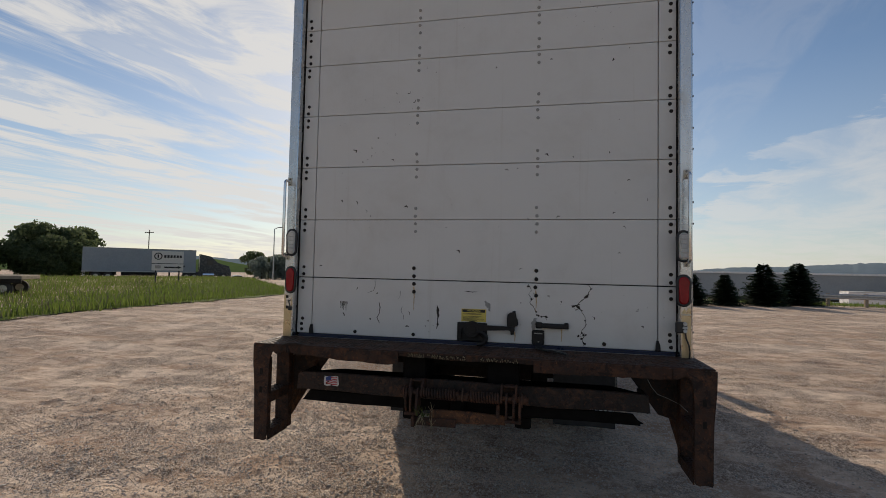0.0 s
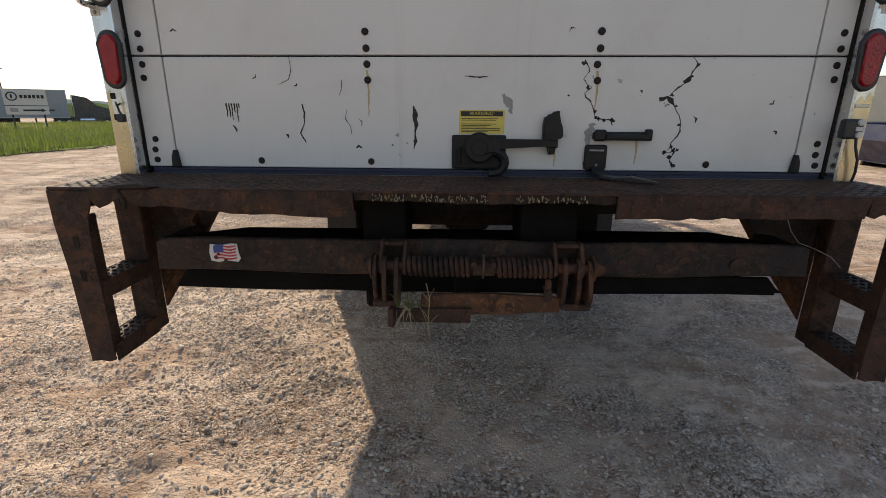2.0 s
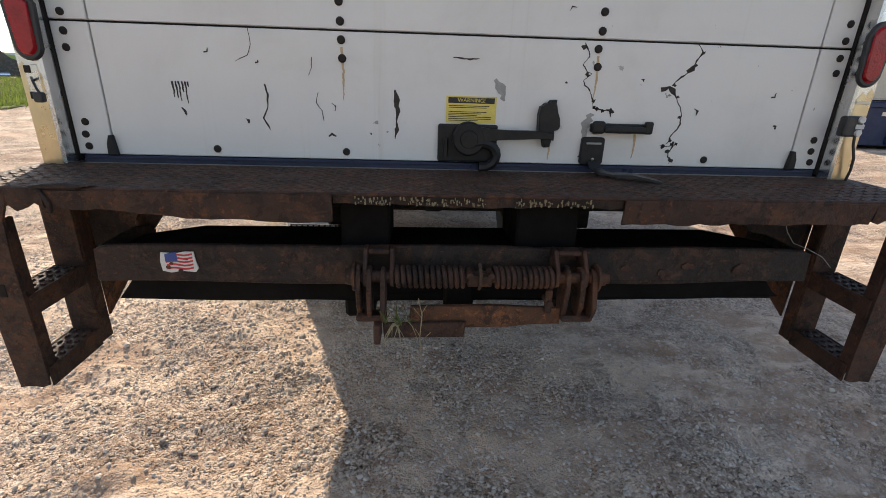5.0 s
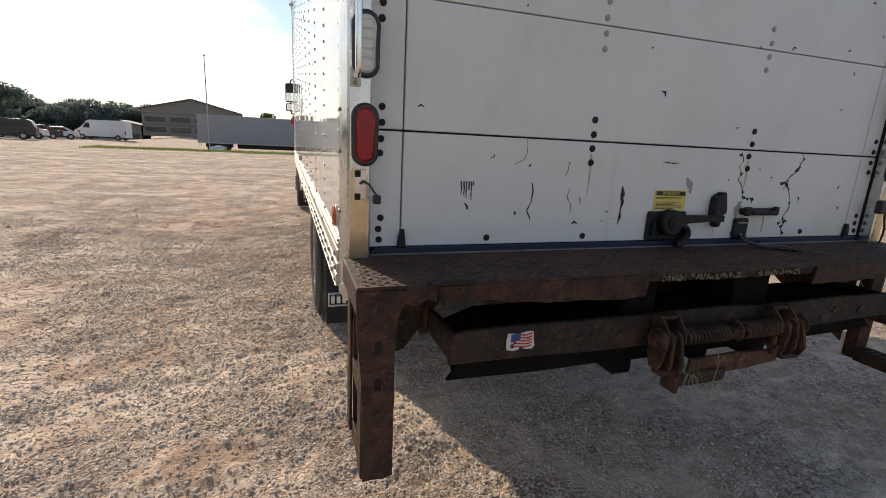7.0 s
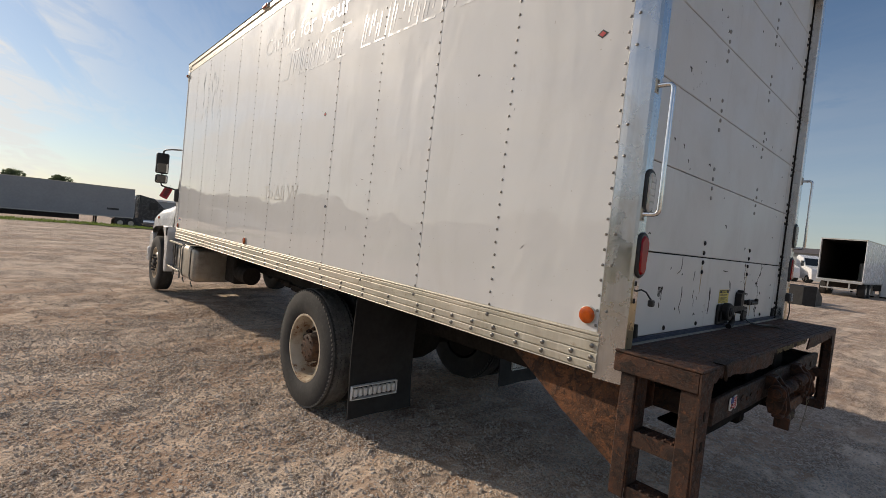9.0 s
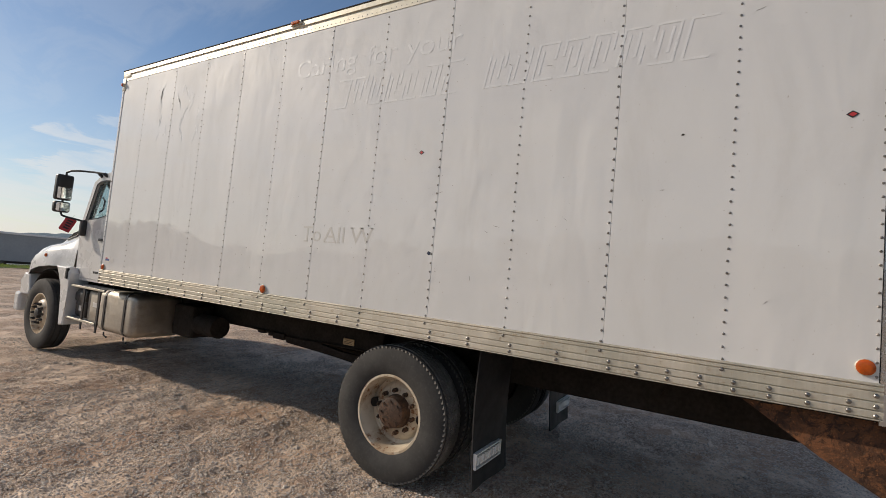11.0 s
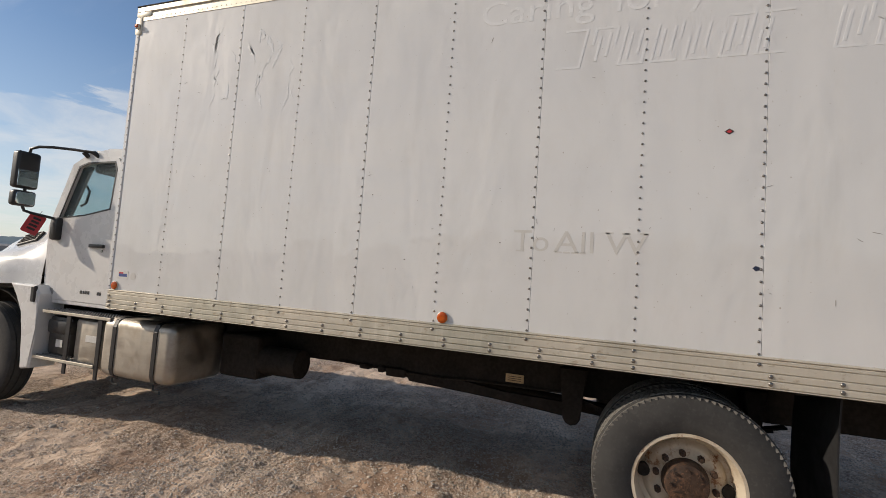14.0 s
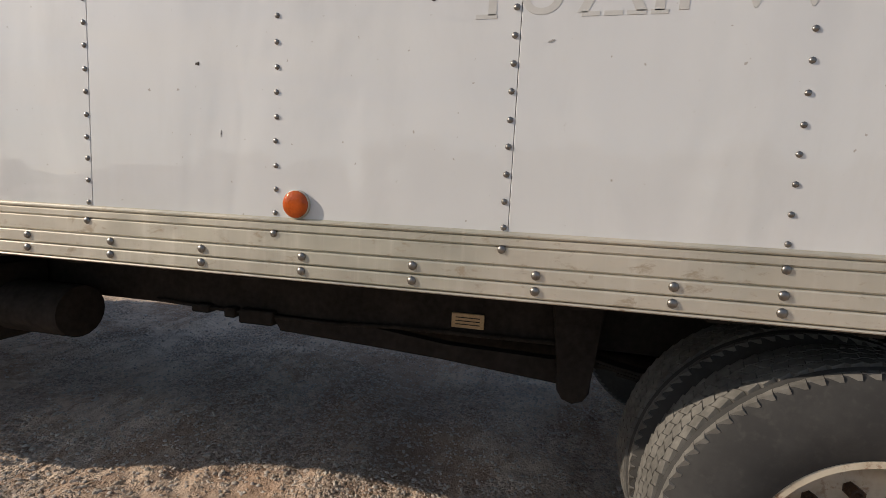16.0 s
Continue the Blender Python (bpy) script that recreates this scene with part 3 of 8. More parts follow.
def lattice(seed, n=256):
    g = np.random.RandomState(seed).rand(n, n)

    def at(x, y):
        xi, yi = np.floor(x).astype(int), np.floor(y).astype(int)
        fx, fy = x - xi, y - yi
        fx, fy = fx * fx * (3 - 2 * fx), fy * fy * (3 - 2 * fy)
        a, b = g[xi % n, yi % n], g[(xi + 1) % n, yi % n]
        c, d = g[xi % n, (yi + 1) % n], g[(xi + 1) % n, (yi + 1) % n]
        return (a * (1 - fx) + b * fx) * (1 - fy) + (c * (1 - fx) + d * fx) * fy - 0.5
    return at


N1, N2, N3, N4 = (lattice(s) for s in (11, 12, 13, 14))

# ---------------------------------------------------------------- ground
def fall(x, y):
    """The lot is level; past its north-east edge and past the meadow the land drops away."""
    t = np.clip((y - 30) / 40, 0, 1) * np.clip((x - 6) / 10, 0, 1)
    n = np.clip((y - 30) / 34, 0, 1)
    w = np.clip((np.hypot(x, y) - 58) / 40, 0, 1)
    w = w * w * (3 - 2 * w) * np.clip((-x - 20) / 14, 0, 1)
    return -2.1 * w - 3.4 * t * t * (3 - 2 * t) - 1.4 * n * n * (3 - 2 * n) * np.clip((x + 40) / 35, 0, 1)


def relief(x, y):
    r = np.hypot(x + 1.5, y - 3)
    near = np.clip((26 - r) / 14, 0, 1)
    big = 0.07 * N1(x * 0.11, y * 0.11) + 0.035 * N2(x * 0.45 + 3, y * 0.45)
    rut = 0.050 * N3(x * 0.55 + 0.25 * y, y * 1.9 - 0.5 * x) + 0.030 * N4(x * 2.1, y * 2.6)
    fine = near * (0.026 * N1(x * 5.1, y * 5.7) + 0.018 * N2(x * 11, y * 12) + 0.013 * N3(x * 19, y * 21) + 0.009 * N4(x * 37, y * 35))
    return big * np.clip((400 - r) / 300, 0, 1) + rut * np.clip((120 - r) / 60, 0, 1) + fine + fall(x, y)


def steps(lo, hi, step, far):
    mid = list(np.arange(lo, hi + 1e-6, step))
    out, s, v = [], step, hi
    while v < far:
        s *= 1.13
        v += s
        out.append(v)
    left = [lo - (v - hi) for v in out]
    return np.array(left[::-1] + mid + out)


def build_ground():
    xs, ys = steps(-5.4, 2.6, 0.026, 3000), steps(-3.2, 8.2, 0.026, 3000)
    X, Y = np.meshgrid(xs, ys, indexing="ij")
    Z = relief(X, Y)
    n, m = X.shape
    v = np.stack([X, Y, Z], -1).reshape(-1, 3)
    i = (np.arange(n - 1)[:, None] * m + np.arange(m - 1)[None, :]).reshape(-1)
    f = np.stack([i, i + m, i + m + 1, i + 1], -1)
    ob = fast("ground", v.tolist(), f.tolist(), "ground")
    ob.data.shade_smooth()
    tagged(ob, "tan packed gravel lot with tyre marks and loose stones", "ground", kind="structure")


def build_stones():
    """Loose stones lying in the gravel, thickest in the windrows."""
    rs = np.random.RandomState(5)
    t = (1 + 5 ** 0.5) / 2
    base = np.array([(-1, t, 0), (1, t, 0), (-1, -t, 0), (1, -t, 0), (0, -1, t), (0, 1, t), (0, -1, -t), (0, 1, -t),
                     (t, 0, -1), (t, 0, 1), (-t, 0, -1), (-t, 0, 1)]) / 1.9
    tri = [(0, 11, 5), (0, 5, 1), (0, 1, 7), (0, 7, 10), (0, 10, 11), (1, 5, 9), (5, 11, 4), (11, 10, 2), (10, 7, 6), (7, 1, 8),
           (3, 9, 4), (3, 4, 2), (3, 2, 6), (3, 6, 8), (3, 8, 9), (4, 9, 5), (2, 4, 11), (6, 2, 10), (8, 6, 7), (9, 8, 1)]
    tri = np.array(tri)
    n = 26000
    x, y = rs.uniform(-5.4, 3.4, n * 2), rs.uniform(-3.0, 10.2, n * 2)
    keep = (N4(x * 0.9, y * 0.9) + 0.5 + rs.rand(n * 2) * 0.75 > 0.72)
    x, y = x[keep][:n], y[keep][:n]
    n = len(x)
    size = 0.0042 + 0.0080 * rs.rand(n) ** 2.4 + 0.010 * (rs.rand(n) > 0.992)
    P = base[None] * (1 + rs.uniform(-0.28, 0.28, (n, 12, 1)))
    P = P * np.stack([size * rs.uniform(0.8, 1.5, n), size * rs.uniform(0.8, 1.3, n), size * rs.uniform(0.55, 0.9, n)], -1)[:, None]
    a = rs.uniform(0, math.tau, n)
    c, s = np.cos(a)[:, None], np.sin(a)[:, None]
    P = np.stack([P[..., 0] * c - P[..., 1] * s, P[..., 0] * s + P[..., 1] * c, P[..., 2]], -1)
    P += np.stack([x, y, relief(x, y) + size * 0.22], -1)[:, None]
    F = (tri[None] + 12 * np.arange(n)[:, None, None]).reshape(-1, 3)
    ob = fast("loose_gravel", P.reshape(-1, 3).tolist(), F.tolist(), "stone")
    tagged(ob, "loose tan and grey stones scattered over the lot", "gravel", kind="stuff")
    # crushed stone between them, heaped in patches
    n = 62000
    x, y = rs.uniform(-4.6, 1.9, n * 3), rs.uniform(-2.3, 6.6, n * 3)
    near = (x > -3.4) | (rs.rand(n * 3) > 0.45)
    keep = near & (N3(x * 0.8 + 5, y * 0.8) + 0.5 + rs.rand(n * 3) * 0.8 > 0.78)
    x, y = x[keep][:n], y[keep][:n]
    n = len(x)
    size = 0.0038 + 0.0062 * rs.rand(n) ** 2.2
    P = base[None] * (1 + rs.uniform(-0.34, 0.34, (n, 12, 1)))
    P = P * np.stack([size * rs.uniform(0.8, 1.4, n), size * rs.uniform(0.8, 1.3, n), size * rs.uniform(0.6, 1.0, n)], -1)[:, None]
    a = rs.uniform(0, math.tau, n)
    c, s = np.cos(a)[:, None], np.sin(a)[:, None]
    P = np.stack([P[..., 0] * c - P[..., 1] * s, P[..., 0] * s + P[..., 1] * c, P[..., 2]], -1)
    P += np.stack([x, y, relief(x, y) + size * 0.15], -1)[:, None]
    F = (tri[None] + 12 * np.arange(n)[:, None, None]).reshape(-1, 3)
    ob = fast("crushed_stone", P.reshape(-1, 3).tolist(), F.tolist(), "stone")
    tagged(ob, "fine tan crushed stone lying on the lot", "gravel", kind="stuff")


build_ground()
build_stones()

# ---------------------------------------------------------------- the truck: cargo box
W, LEN = 1.295, 7.40                  # half width and length of the cargo box
Z0, ZR, Z1 = 1.094, 1.257, 3.70        # rail foot, rail top, panel top
BAY = 0.6096
LINES = [7.43 - BAY * k for k in range(1, 12)]        # rivet lines, front to rear
truck = thing("box_truck", "white box truck with a rusty rear step, parked on gravel", "truck")

part("box_core", block(B(), -W + 0.012, W - 0.012, 0.10, LEN - 0.01, 1.10, 3.745), "seam", truck)


def side_panels(sg):
    seams = [LEN - 0.035] + [LINES[k] - 0.012 for k in (1, 3, 5, 7, 9)] + [0.115]
    for a, b in zip(seams, seams[1:]):
        x0, x1 = sorted((sg * (W - 0.014), sg * W))
        part("side_panel", block(B(), x0, x1, b + 0.0006, a - 0.0006, ZR - 0.02, Z1, 0.0012), "panel", truck,
             "white panel, gently dented")


side_panels(-1)
side_panels(1)

# bottom rails with pressed ribs
for sg in (-1, 1):
    prof = [(W - 0.02, Z0)]
    for za, zb, d in ((Z0, Z0 + 0.006, 0.017), (Z0 + 0.009, Z0 + 0.042, 0.014), (Z0 + 0.046, Z0 + 0.080, 0.012), (Z0 + 0.084, Z0 + 0.127, 0.009), (Z0 + 0.130, Z0 + 0.150, 0.009), (Z0 + 0.153, ZR, 0.011)):
        prof += [(W + d - 0.003, za), (W + d, za + 0.003), (W + d, zb - 0.003), (W + d - 0.003, zb), (W + 0.001, zb + 0.001), (W + 0.001, zb + 0.003)]
    prof += [(W - 0.02, ZR + 0.003)]
    part("bottom_rail", slab(B(), [(sg * x, z) for x, z in prof], "y", 0.10, LEN - 0.012), "rail", truck, "ribbed dull aluminium rail")
    t = B()
    slab(t, [(sg * x, z) for x, z in ((W - 0.05, Z1 - 0.04), (W + 0.004, Z1 - 0.04), (W + 0.004, Z1 + 0.035), (W + 0.016, Z1 + 0.04),
                                      (W + 0.016, Z1 + 0.082), (W - 0.05, Z1 + 0.082))], "y", 0.0, LEN, 0.0)
    part("top_rail", t, "rail", truck, "aluminium roof rail")
    part("roof_edge", block(B(), *sorted((sg * (W - 0.06), sg * (W + 0.020))), 0.0, LEN + 0.01, Z1 + 0.083, Z1 + 0.097, 0.003), "chassis", truck)
    part("front_post", block(B(), *sorted((sg * (W - 0.06), sg * (W + 0.006))), LEN - 0.034, LEN + 0.012, Z0 + 0.16, Z1 + 0.05, 0.008, 2), "panel", truck)
    c = B()
    block(c, *sorted((sg * (W - 0.1), sg * (W + 0.013))), LEN - 0.17, LEN + 0.02, Z1 - 0.01, Z1 + 0.075, 0.02, 2)
    block(c, *sorted((sg * (W - 0.08), sg * (W + 0.012))), LEN - 0.06, LEN + 0.02, Z1 - 0.17, Z1, 0.015, 2)
    part("corner_casting", c, "rail", truck, "cast aluminium corner cap", True)
part("roof_sheet", block(B(), -W, W, 0.02, LEN, Z1 + 0.06, Z1 + 0.09, 0.004), "panel", truck)

# rivets: one small dome shared by all, the nearest stretch piece by piece
RIV = B()
lathe(RIV, [(0.0, 0.0068), (-0.0016, 0.0066), (-0.0036, 0.0045), (-0.0046, 0.0)], 8)
RIV_ME = bpy.data.meshes.new("rivet")
RIV.to_mesh(RIV_ME)
RIV.free()
RIV_ME.materials.append(M["rivet"])
for p in RIV_ME.polygons:
    p.use_smooth = True
rest_v, rest_f = [], []
rv = [tuple(v.co) for v in RIV_ME.vertices]
rf = [tuple(p.vertices) for p in RIV_ME.polygons]
counted = 0


def rivet(x, y, z, big=1.0, near=False):
    global counted
    sg = 1 if x > 0 else -1
    if near and counted < 290:
        ob = new("rivet", RIV_ME)
        ob.parent = truck
        ob.location, ob.scale = (x, y, z), (big, big, big)
        counted += 1
        return
    k = len(rest_v)
    rest_v.extend((x - sg * a * big, y + b * big, z + c * big) for a, b, c in rv)
    rest_f.extend(tuple(i + k for i in (f if sg < 0 else f[::-1])) for f in rf)


for sg in (-1, 1):
    for i, y in enumerate(LINES):
        z = ZR + 0.012
        while z < Z1 - 0.05:
            rivet(sg * W, y + rnd.uniform(-0.0015, 0.0015), z + rnd.uniform(-0.002, 0.002), 1.16 if i % 2 else 1.06,
                  sg < 0 and 3 <= i <= 8 and z < 2.55)
            z += 0.0635
        rivet(sg * (W + 0.008), y, Z0 + 0.122, 1.6, sg < 0 and 3 <= i <= 8)
    pairs = [4.297 + 0.3048 * k for k in range(-3, 11)] + [3.163, 2.50, 2.195, 1.890, 1.585, 1.28, 1.13, 0.975, 0.82, 0.67, 0.52, 0.37, 0.22]
    for y in pairs:
        for z, d in ((Z0 + 0.066, 0.012), (Z0 + 0.028, 0.014)):
            rivet(sg * (W + d), y, z, 1.75, sg < 0 and y < 6.6)
    for y, d in ((LEN - 0.02, 0.006), (0.125, 0.0)):
        z = ZR + 0.03
        while z < Z1:
            rivet(sg * (W + d), y, z, 1.0)
            if y < 1 and int(z * 20) % 3 == 0:
                rivet(sg * (W + 0.003), 0.085, z + 0.003, 1.0)
            z += 0.0635
    for y in (0.125, LEN - 0.04):
        for z in (Z0 + 0.02, Z0 + 0.062, Z0 + 0.11):
            rivet(sg * (W + 0.013), y, z, 1.6)
    y = 0.2
    while y < LEN - 0.1:
        rivet(sg * (W + 0.004), y, Z1 - 0.015, 0.7)
        y += 0.0508
tagged(fast("rivets", rest_v, rest_f, "rivet", truck), "rows of small metal rivets", kind="stuff")

# rear frame
for sg in (-1, 1):
    f = B()
    xo, xi = (1.280, 1.212) if sg < 0 else (1.266, 1.204)
    pr = [(W + 0.003, 0.112), (W + 0.002, 0.084), (xo + 0.004, 0.012), (xo - 0.003, 0.0), (xi + 0.006, 0.0), (xi, 0.006), (xi, 0.112)]
    slab(f, [(sg * x, y) for x, y in pr], "z", Z0 - 0.02, Z1 + 0.08)
    part("rear_post", f, "frame", truck, "polished aluminium rear post, yellower at its foot")
    # a yellower skin over the lowest stretch of each post
    foot = [(xo - 0.004, 1.216), (xi + 0.008, 1.216), (xi + 0.008, 1.470), (xi + 0.022, 1.492), (xi + 0.034, 1.478), (xo - 0.016, 1.502), (xo - 0.004, 1.488)]
    part("yellow_foot", slab(B(), [(sg * x, z) for x, z in foot], "y", -0.0008, 0.001), "postfoot", truck, "yellow metal skin")
    part("door_track", block(B(), *sorted((sg * (xi - 0.0005), sg * (xi - 0.003))), 0.050, 0.11, 1.22, 3.62), "chassis", truck)
part("rear_header", block(B(), -1.20, 1.20, 0.002, 0.11, 3.60, Z1 + 0.08, 0.006), "frame", truck)

# roll-up door
door = part("rear_door", block(B(), -1.200, 1.200, 0.088, 0.11, 1.235, 3.62), "seam", truck, "white roll-up rear door with chipped paint")
ZS = [1.236, 1.616, 2.010, 2.370, 2.730, 3.085, 3.340, 3.605]
for za, zb in zip(ZS, ZS[1:]):
    for xa, xb in ((-1.208, -1.1028), (-1.0975, 1.0975), (1.1028, 1.200)):
        part("door_panel", block(B(), xa, xb, 0.060, 0.094, za + (0.0032 if 1.5 < za < 1.7 else 0.0018), zb - (0.0030 if zb < 1.7 else 0.0018), 0.0025), "door", door)
BOLT = B()
lathe(BOLT, [(0.0, 0.0125), (-0.003, 0.0125), (-0.0065, 0.0085), (-0.0075, 0.0)], 10, "y")
BOLT_ME = bpy.data.meshes.new("bolt")
BOLT.to_mesh(BOLT_ME)
BOLT.free()
BOLT_ME.materials.append(M["bolt"])
SMALL_ME = BOLT_ME.copy()
SMALL_ME.materials[0] = M["greychip"]


def bolt(x, z, s=1.0, me=BOLT_ME):
    ob = new("bolt", me)
    ob.parent = door
    ob.location, ob.scale = (x, 0.060, z), (s, s, s)


for i, z in enumerate(ZS[1:-1]):
    for x in (-0.385, 0.395):
        for dz in (0.076, 0.024, -0.026, -0.077):
            bolt(x + rnd.uniform(-0.003, 0.003), z + dz, 1.0 if i == 0 else 0.85, BOLT_ME if i == 0 else SMALL_ME)
    for x in (-1.173, 1.168):
        for dz in (0.07, 0.022, -0.028, -0.072):
            bolt(x + rnd.uniform(-0.004, 0.004), z + dz, 0.9)
for x in (-1.173, 1.168):
    for z in (1.262, 1.298, 1.335):
        bolt(x + rnd.uniform(-0.004, 0.004), z, 0.9)
for x in (-0.785, -0.383, 0.80):
    bolt(x, 1.262, 0.95)
for sg in (-1, 1):
    h = B()
    slab(h, [(sg * x, z) for x, z in ((1.084, 1.238), (1.112, 1.238), (1.110, 1.272), (1.101, 1.298), (1.091, 1.298))], "y", 0.040, 0.060, 0.003)
    part("roller_bracket", h, "iron", door)
part("bottom_seal", block(B(), -1.19, 1.19, 0.052, 0.10, 1.2265, 1.2355, 0.002), "navy", door, "dark navy rubber door seal")
part("threshold_strip", block(B(), -1.20, 1.20, 0.034, 0.10, 1.200, 1.2125, 0.002), "rail", truck)
part("threshold_step", block(B(), -1.195, 1.195, 0.060, 0.10, 1.213, 1.2260), "navy", truck)


def chips(name, pts, w, material, parent, jag=0.5, face=0.0588, side=False):
    """A chipped-off streak: a thin jagged flake along points (x, z) on the door."""
    fine = []
    for (x0, z0, w0), (x1, z1, w1) in zip(pts, pts[1:]):
        n = max(2, int(math.hypot(x1 - x0, z1 - z0) / 0.008))
        for i in range(n):
            t = i / n
            fine.append((x0 + (x1 - x0) * t, z0 + (z1 - z0) * t, w0 + (w1 - w0) * t))
    fine.append(pts[-1])
    bm = B()
    rows = []
    for i, (x, z, k) in enumerate(fine):
        a, b = fine[max(0, i - 1)], fine[min(len(fine) - 1, i + 1)]
        d = Vector((b[0] - a[0], 0, b[1] - a[1])).normalized()
        nrm = Vector((-d.z, 0, d.x))
        wl, wr = (w * k * (0.35 + jag * rnd.random()) for _ in range(2))
        c = Vector((x + rnd.uniform(-1, 1) * w * 0.4 * jag, face, z))
        rows.append((bm.verts.new(c + nrm * wl), bm.verts.new(c - nrm * wr)))
    for a, b in zip(rows, rows[1:]):
        bm.faces.new((a[0], a[1], b[1], b[0]))
    if side:
        for v in bm.verts:
            v.co = Vector((-W - 0.0012, v.co.x, v.co.z))
    geo = bmesh.ops.extrude_face_region(bm, geom=bm.faces[:])["geom"]
    bmesh.ops.translate(bm, vec=(0.0012, 0, 0) if side else (0, 0.0012, 0), verts=[g for g in geo if isinstance(g, bmesh.types.BMVert)])
    return part(name, bm, material, parent)


# cracks and flakes, as (x, z, relative width)
def crack(pts, w, seed, flakes=6):
    """A jagged hairline with small flakes broken off along it."""
    r = random.Random(seed)
    line = []
    for (x0, z0), (x1, z1) in zip(pts, pts[1:]):
        n = max(2, int(math.hypot(x1 - x0, z1 - z0) / 0.012))
        for q in range(n):
            t = q / n
            line.append((x0 + (x1 - x0) * t + r.uniform(-0.004, 0.004), z0 + (z1 - z0) * t + r.uniform(-0.003, 0.003), r.choice((0.3, 0.4, 0.5, 0.9))))
    line.append((*pts[-1], 0.2))
    chips("paint_crack", line, w, "chip", door, 0.7)
    for q in range(flakes):
        x, z, _ = r.choice(line)
        a = r.uniform(0, 6.2)
        l = r.uniform(0.008, 0.022)
        chips("paint_chip", [(x, z, 0.4), (x + math.cos(a) * l * 0.5, z + math.sin(a) * l * 0.4, 1.6), (x + math.cos(a) * l, z + math.sin(a) * l * 0.8, 0.2)], 0.005, "chip", door, 0.9)


crack([(0.352, 1.605), (0.372, 1.570), (0.350, 1.545), (0.378, 1.520), (0.356, 1.495), (0.398, 1.445), (0.398, 1.425)], 0.0035, 1, 3)
crack([(0.395, 1.420), (0.425, 1.412), (0.455, 1.414), (0.462, 1.392)], 0.0060, 2, 5)
crack([(0.704, 1.615), (0.722, 1.590), (0.690, 1.535), (0.650, 1.500)], 0.004, 3, 2)
chips("paint_chip", [(0.712, 1.556, 0.5), (0.700, 1.545, 1.4), (0.684, 1.534, 0.6)], 0.007, "chip", door, 0.9)
chips("paint_chip", [(0.612, 1.480, 1.2), (0.634, 1.486, 1.0), (0.652, 1.474, 1.6), (0.662, 1.462, 0.5)], 0.006, "chip", door, 0.9)
crack([(0.655, 1.475), (0.690, 1.415), (0.698, 1.375), (0.680, 1.345), (0.660, 1.310)], 0.0035, 4, 3)
crack([(0.640, 1.304), (0.668, 1.300), (0.690, 1.308)], 0.0040, 5, 4)
crack([(0.682, 1.304), (0.672, 1.280), (0.680, 1.262), (0.682, 1.245)], 0.0035, 6, 4)
chips("paint_chip", [(-0.227, 1.455, 0.6), (-0.223, 1.43, 2.2), (-0.220, 1.39, 2.0), (-0.223, 1.36, 0.5), (-0.221, 1.335, 1.6), (-0.229, 1.305, 0.3)], 0.0055, "chip", door, 0.6)
chips("paint_chip", [(-0.622, 1.46, 0.5), (-0.614, 1.43, 1.2), (-0.616, 1.395, 0.5), (-0.632, 1.36, 0.9), (-0.620, 1.335, 1.0), (-0.616, 1.325, 0.3)], 0.0038, "chip", door, 0.7)
for x in (-0.892, -0.883, -0.874, -0.864, -0.855, -0.847):
    chips("paint_chip", [(x, 1.460, 0.8), (x + 0.002, 1.460 - rnd.uniform(0.015, 0.07), 0.5)], 0.0045, "chip", door, 0.6)
chips("paint_chip", [(-0.875, 1.385, 0.5), (-0.868, 1.372, 1.0), (-0.864, 1.362, 0.3)], 0.005, "chip", door, 0.8)
chips("paint_chip", [(-0.475, 1.54, 0.5), (-0.478, 1.51, 0.6), (-0.486, 1.49, 0.5), (-0.486, 1.488, 0.3)], 0.002, "chip", door, 0.7)
chips("paint_chip", [(-0.462, 1.44, 0.4), (-0.470, 1.41, 0.7), (-0.452, 1.385, 0.5), (-0.448, 1.355, 0.6)], 0.0024, "chip", door, 0.7)
chips("paint_chip", [(-0.05, 1.553, 0.6), (0.00, 1.549, 1.0), (0.03, 1.551, 0.4)], 0.003, "chip", door, 0.9)
chips("paint_chip", [(-0.655, 1.62, 0.4), (-0.650, 1.57, 0.5), (-0.662, 1.54, 0.7), (-0.700, 1.522, 0.4)], 0.0022, "chip", door, 0.7)
chips("scuff", [(0.085, 1.495, 0.6), (0.098, 1.475, 1.6), (0.108, 1.450, 1.2), (0.112, 1.43, 0.3)], 0.014, "greychip", door, 0.6)
chips("scuff", [(0.398, 1.40, 0.8), (0.385, 1.365, 1.4), (0.380, 1.325, 0.5)], 0.016, "greychip", door, 0.6)
for x, z0, z1 in ((-0.386, 1.57, 1.42), (0.395, 1.57, 1.44), (-0.785, 1.26, 1.25), (0.268, 1.31, 1.25), (0.55, 1.345, 1.262), (-0.383, 1.266, 1.249)):
    chips("rust_run", [(x, z0, 1.0), (x + 0.004, (z0 + z1) / 2, 0.8), (x + 0.001, z1, 0.3)], 0.008, "stain", door, 0.3)
for k in range(46):
    x, z = rnd.uniform(-1.05, 1.05), rnd.choice((1.28, 1.35, 1.5, 1.75, 2.0, 2.15, 2.28, 2.45, 2.6, 2.85, 3.0)) + rnd.uniform(-0.06, 0.06)
    a, r = rnd.uniform(0, 3.1), rnd.uniform(0.003, 0.016)
    chips("paint_chip", [(x, z, 0.6), (x + math.cos(a) * r, z + math.sin(a) * r, 1.2), (x + math.cos(a + 0.6) * 1.7 * r, z + math.sin(a + 0.6) * 1.7 * r, 0.4)],
          rnd.uniform(0.002, 0.0045), "chip", door, 0.9)

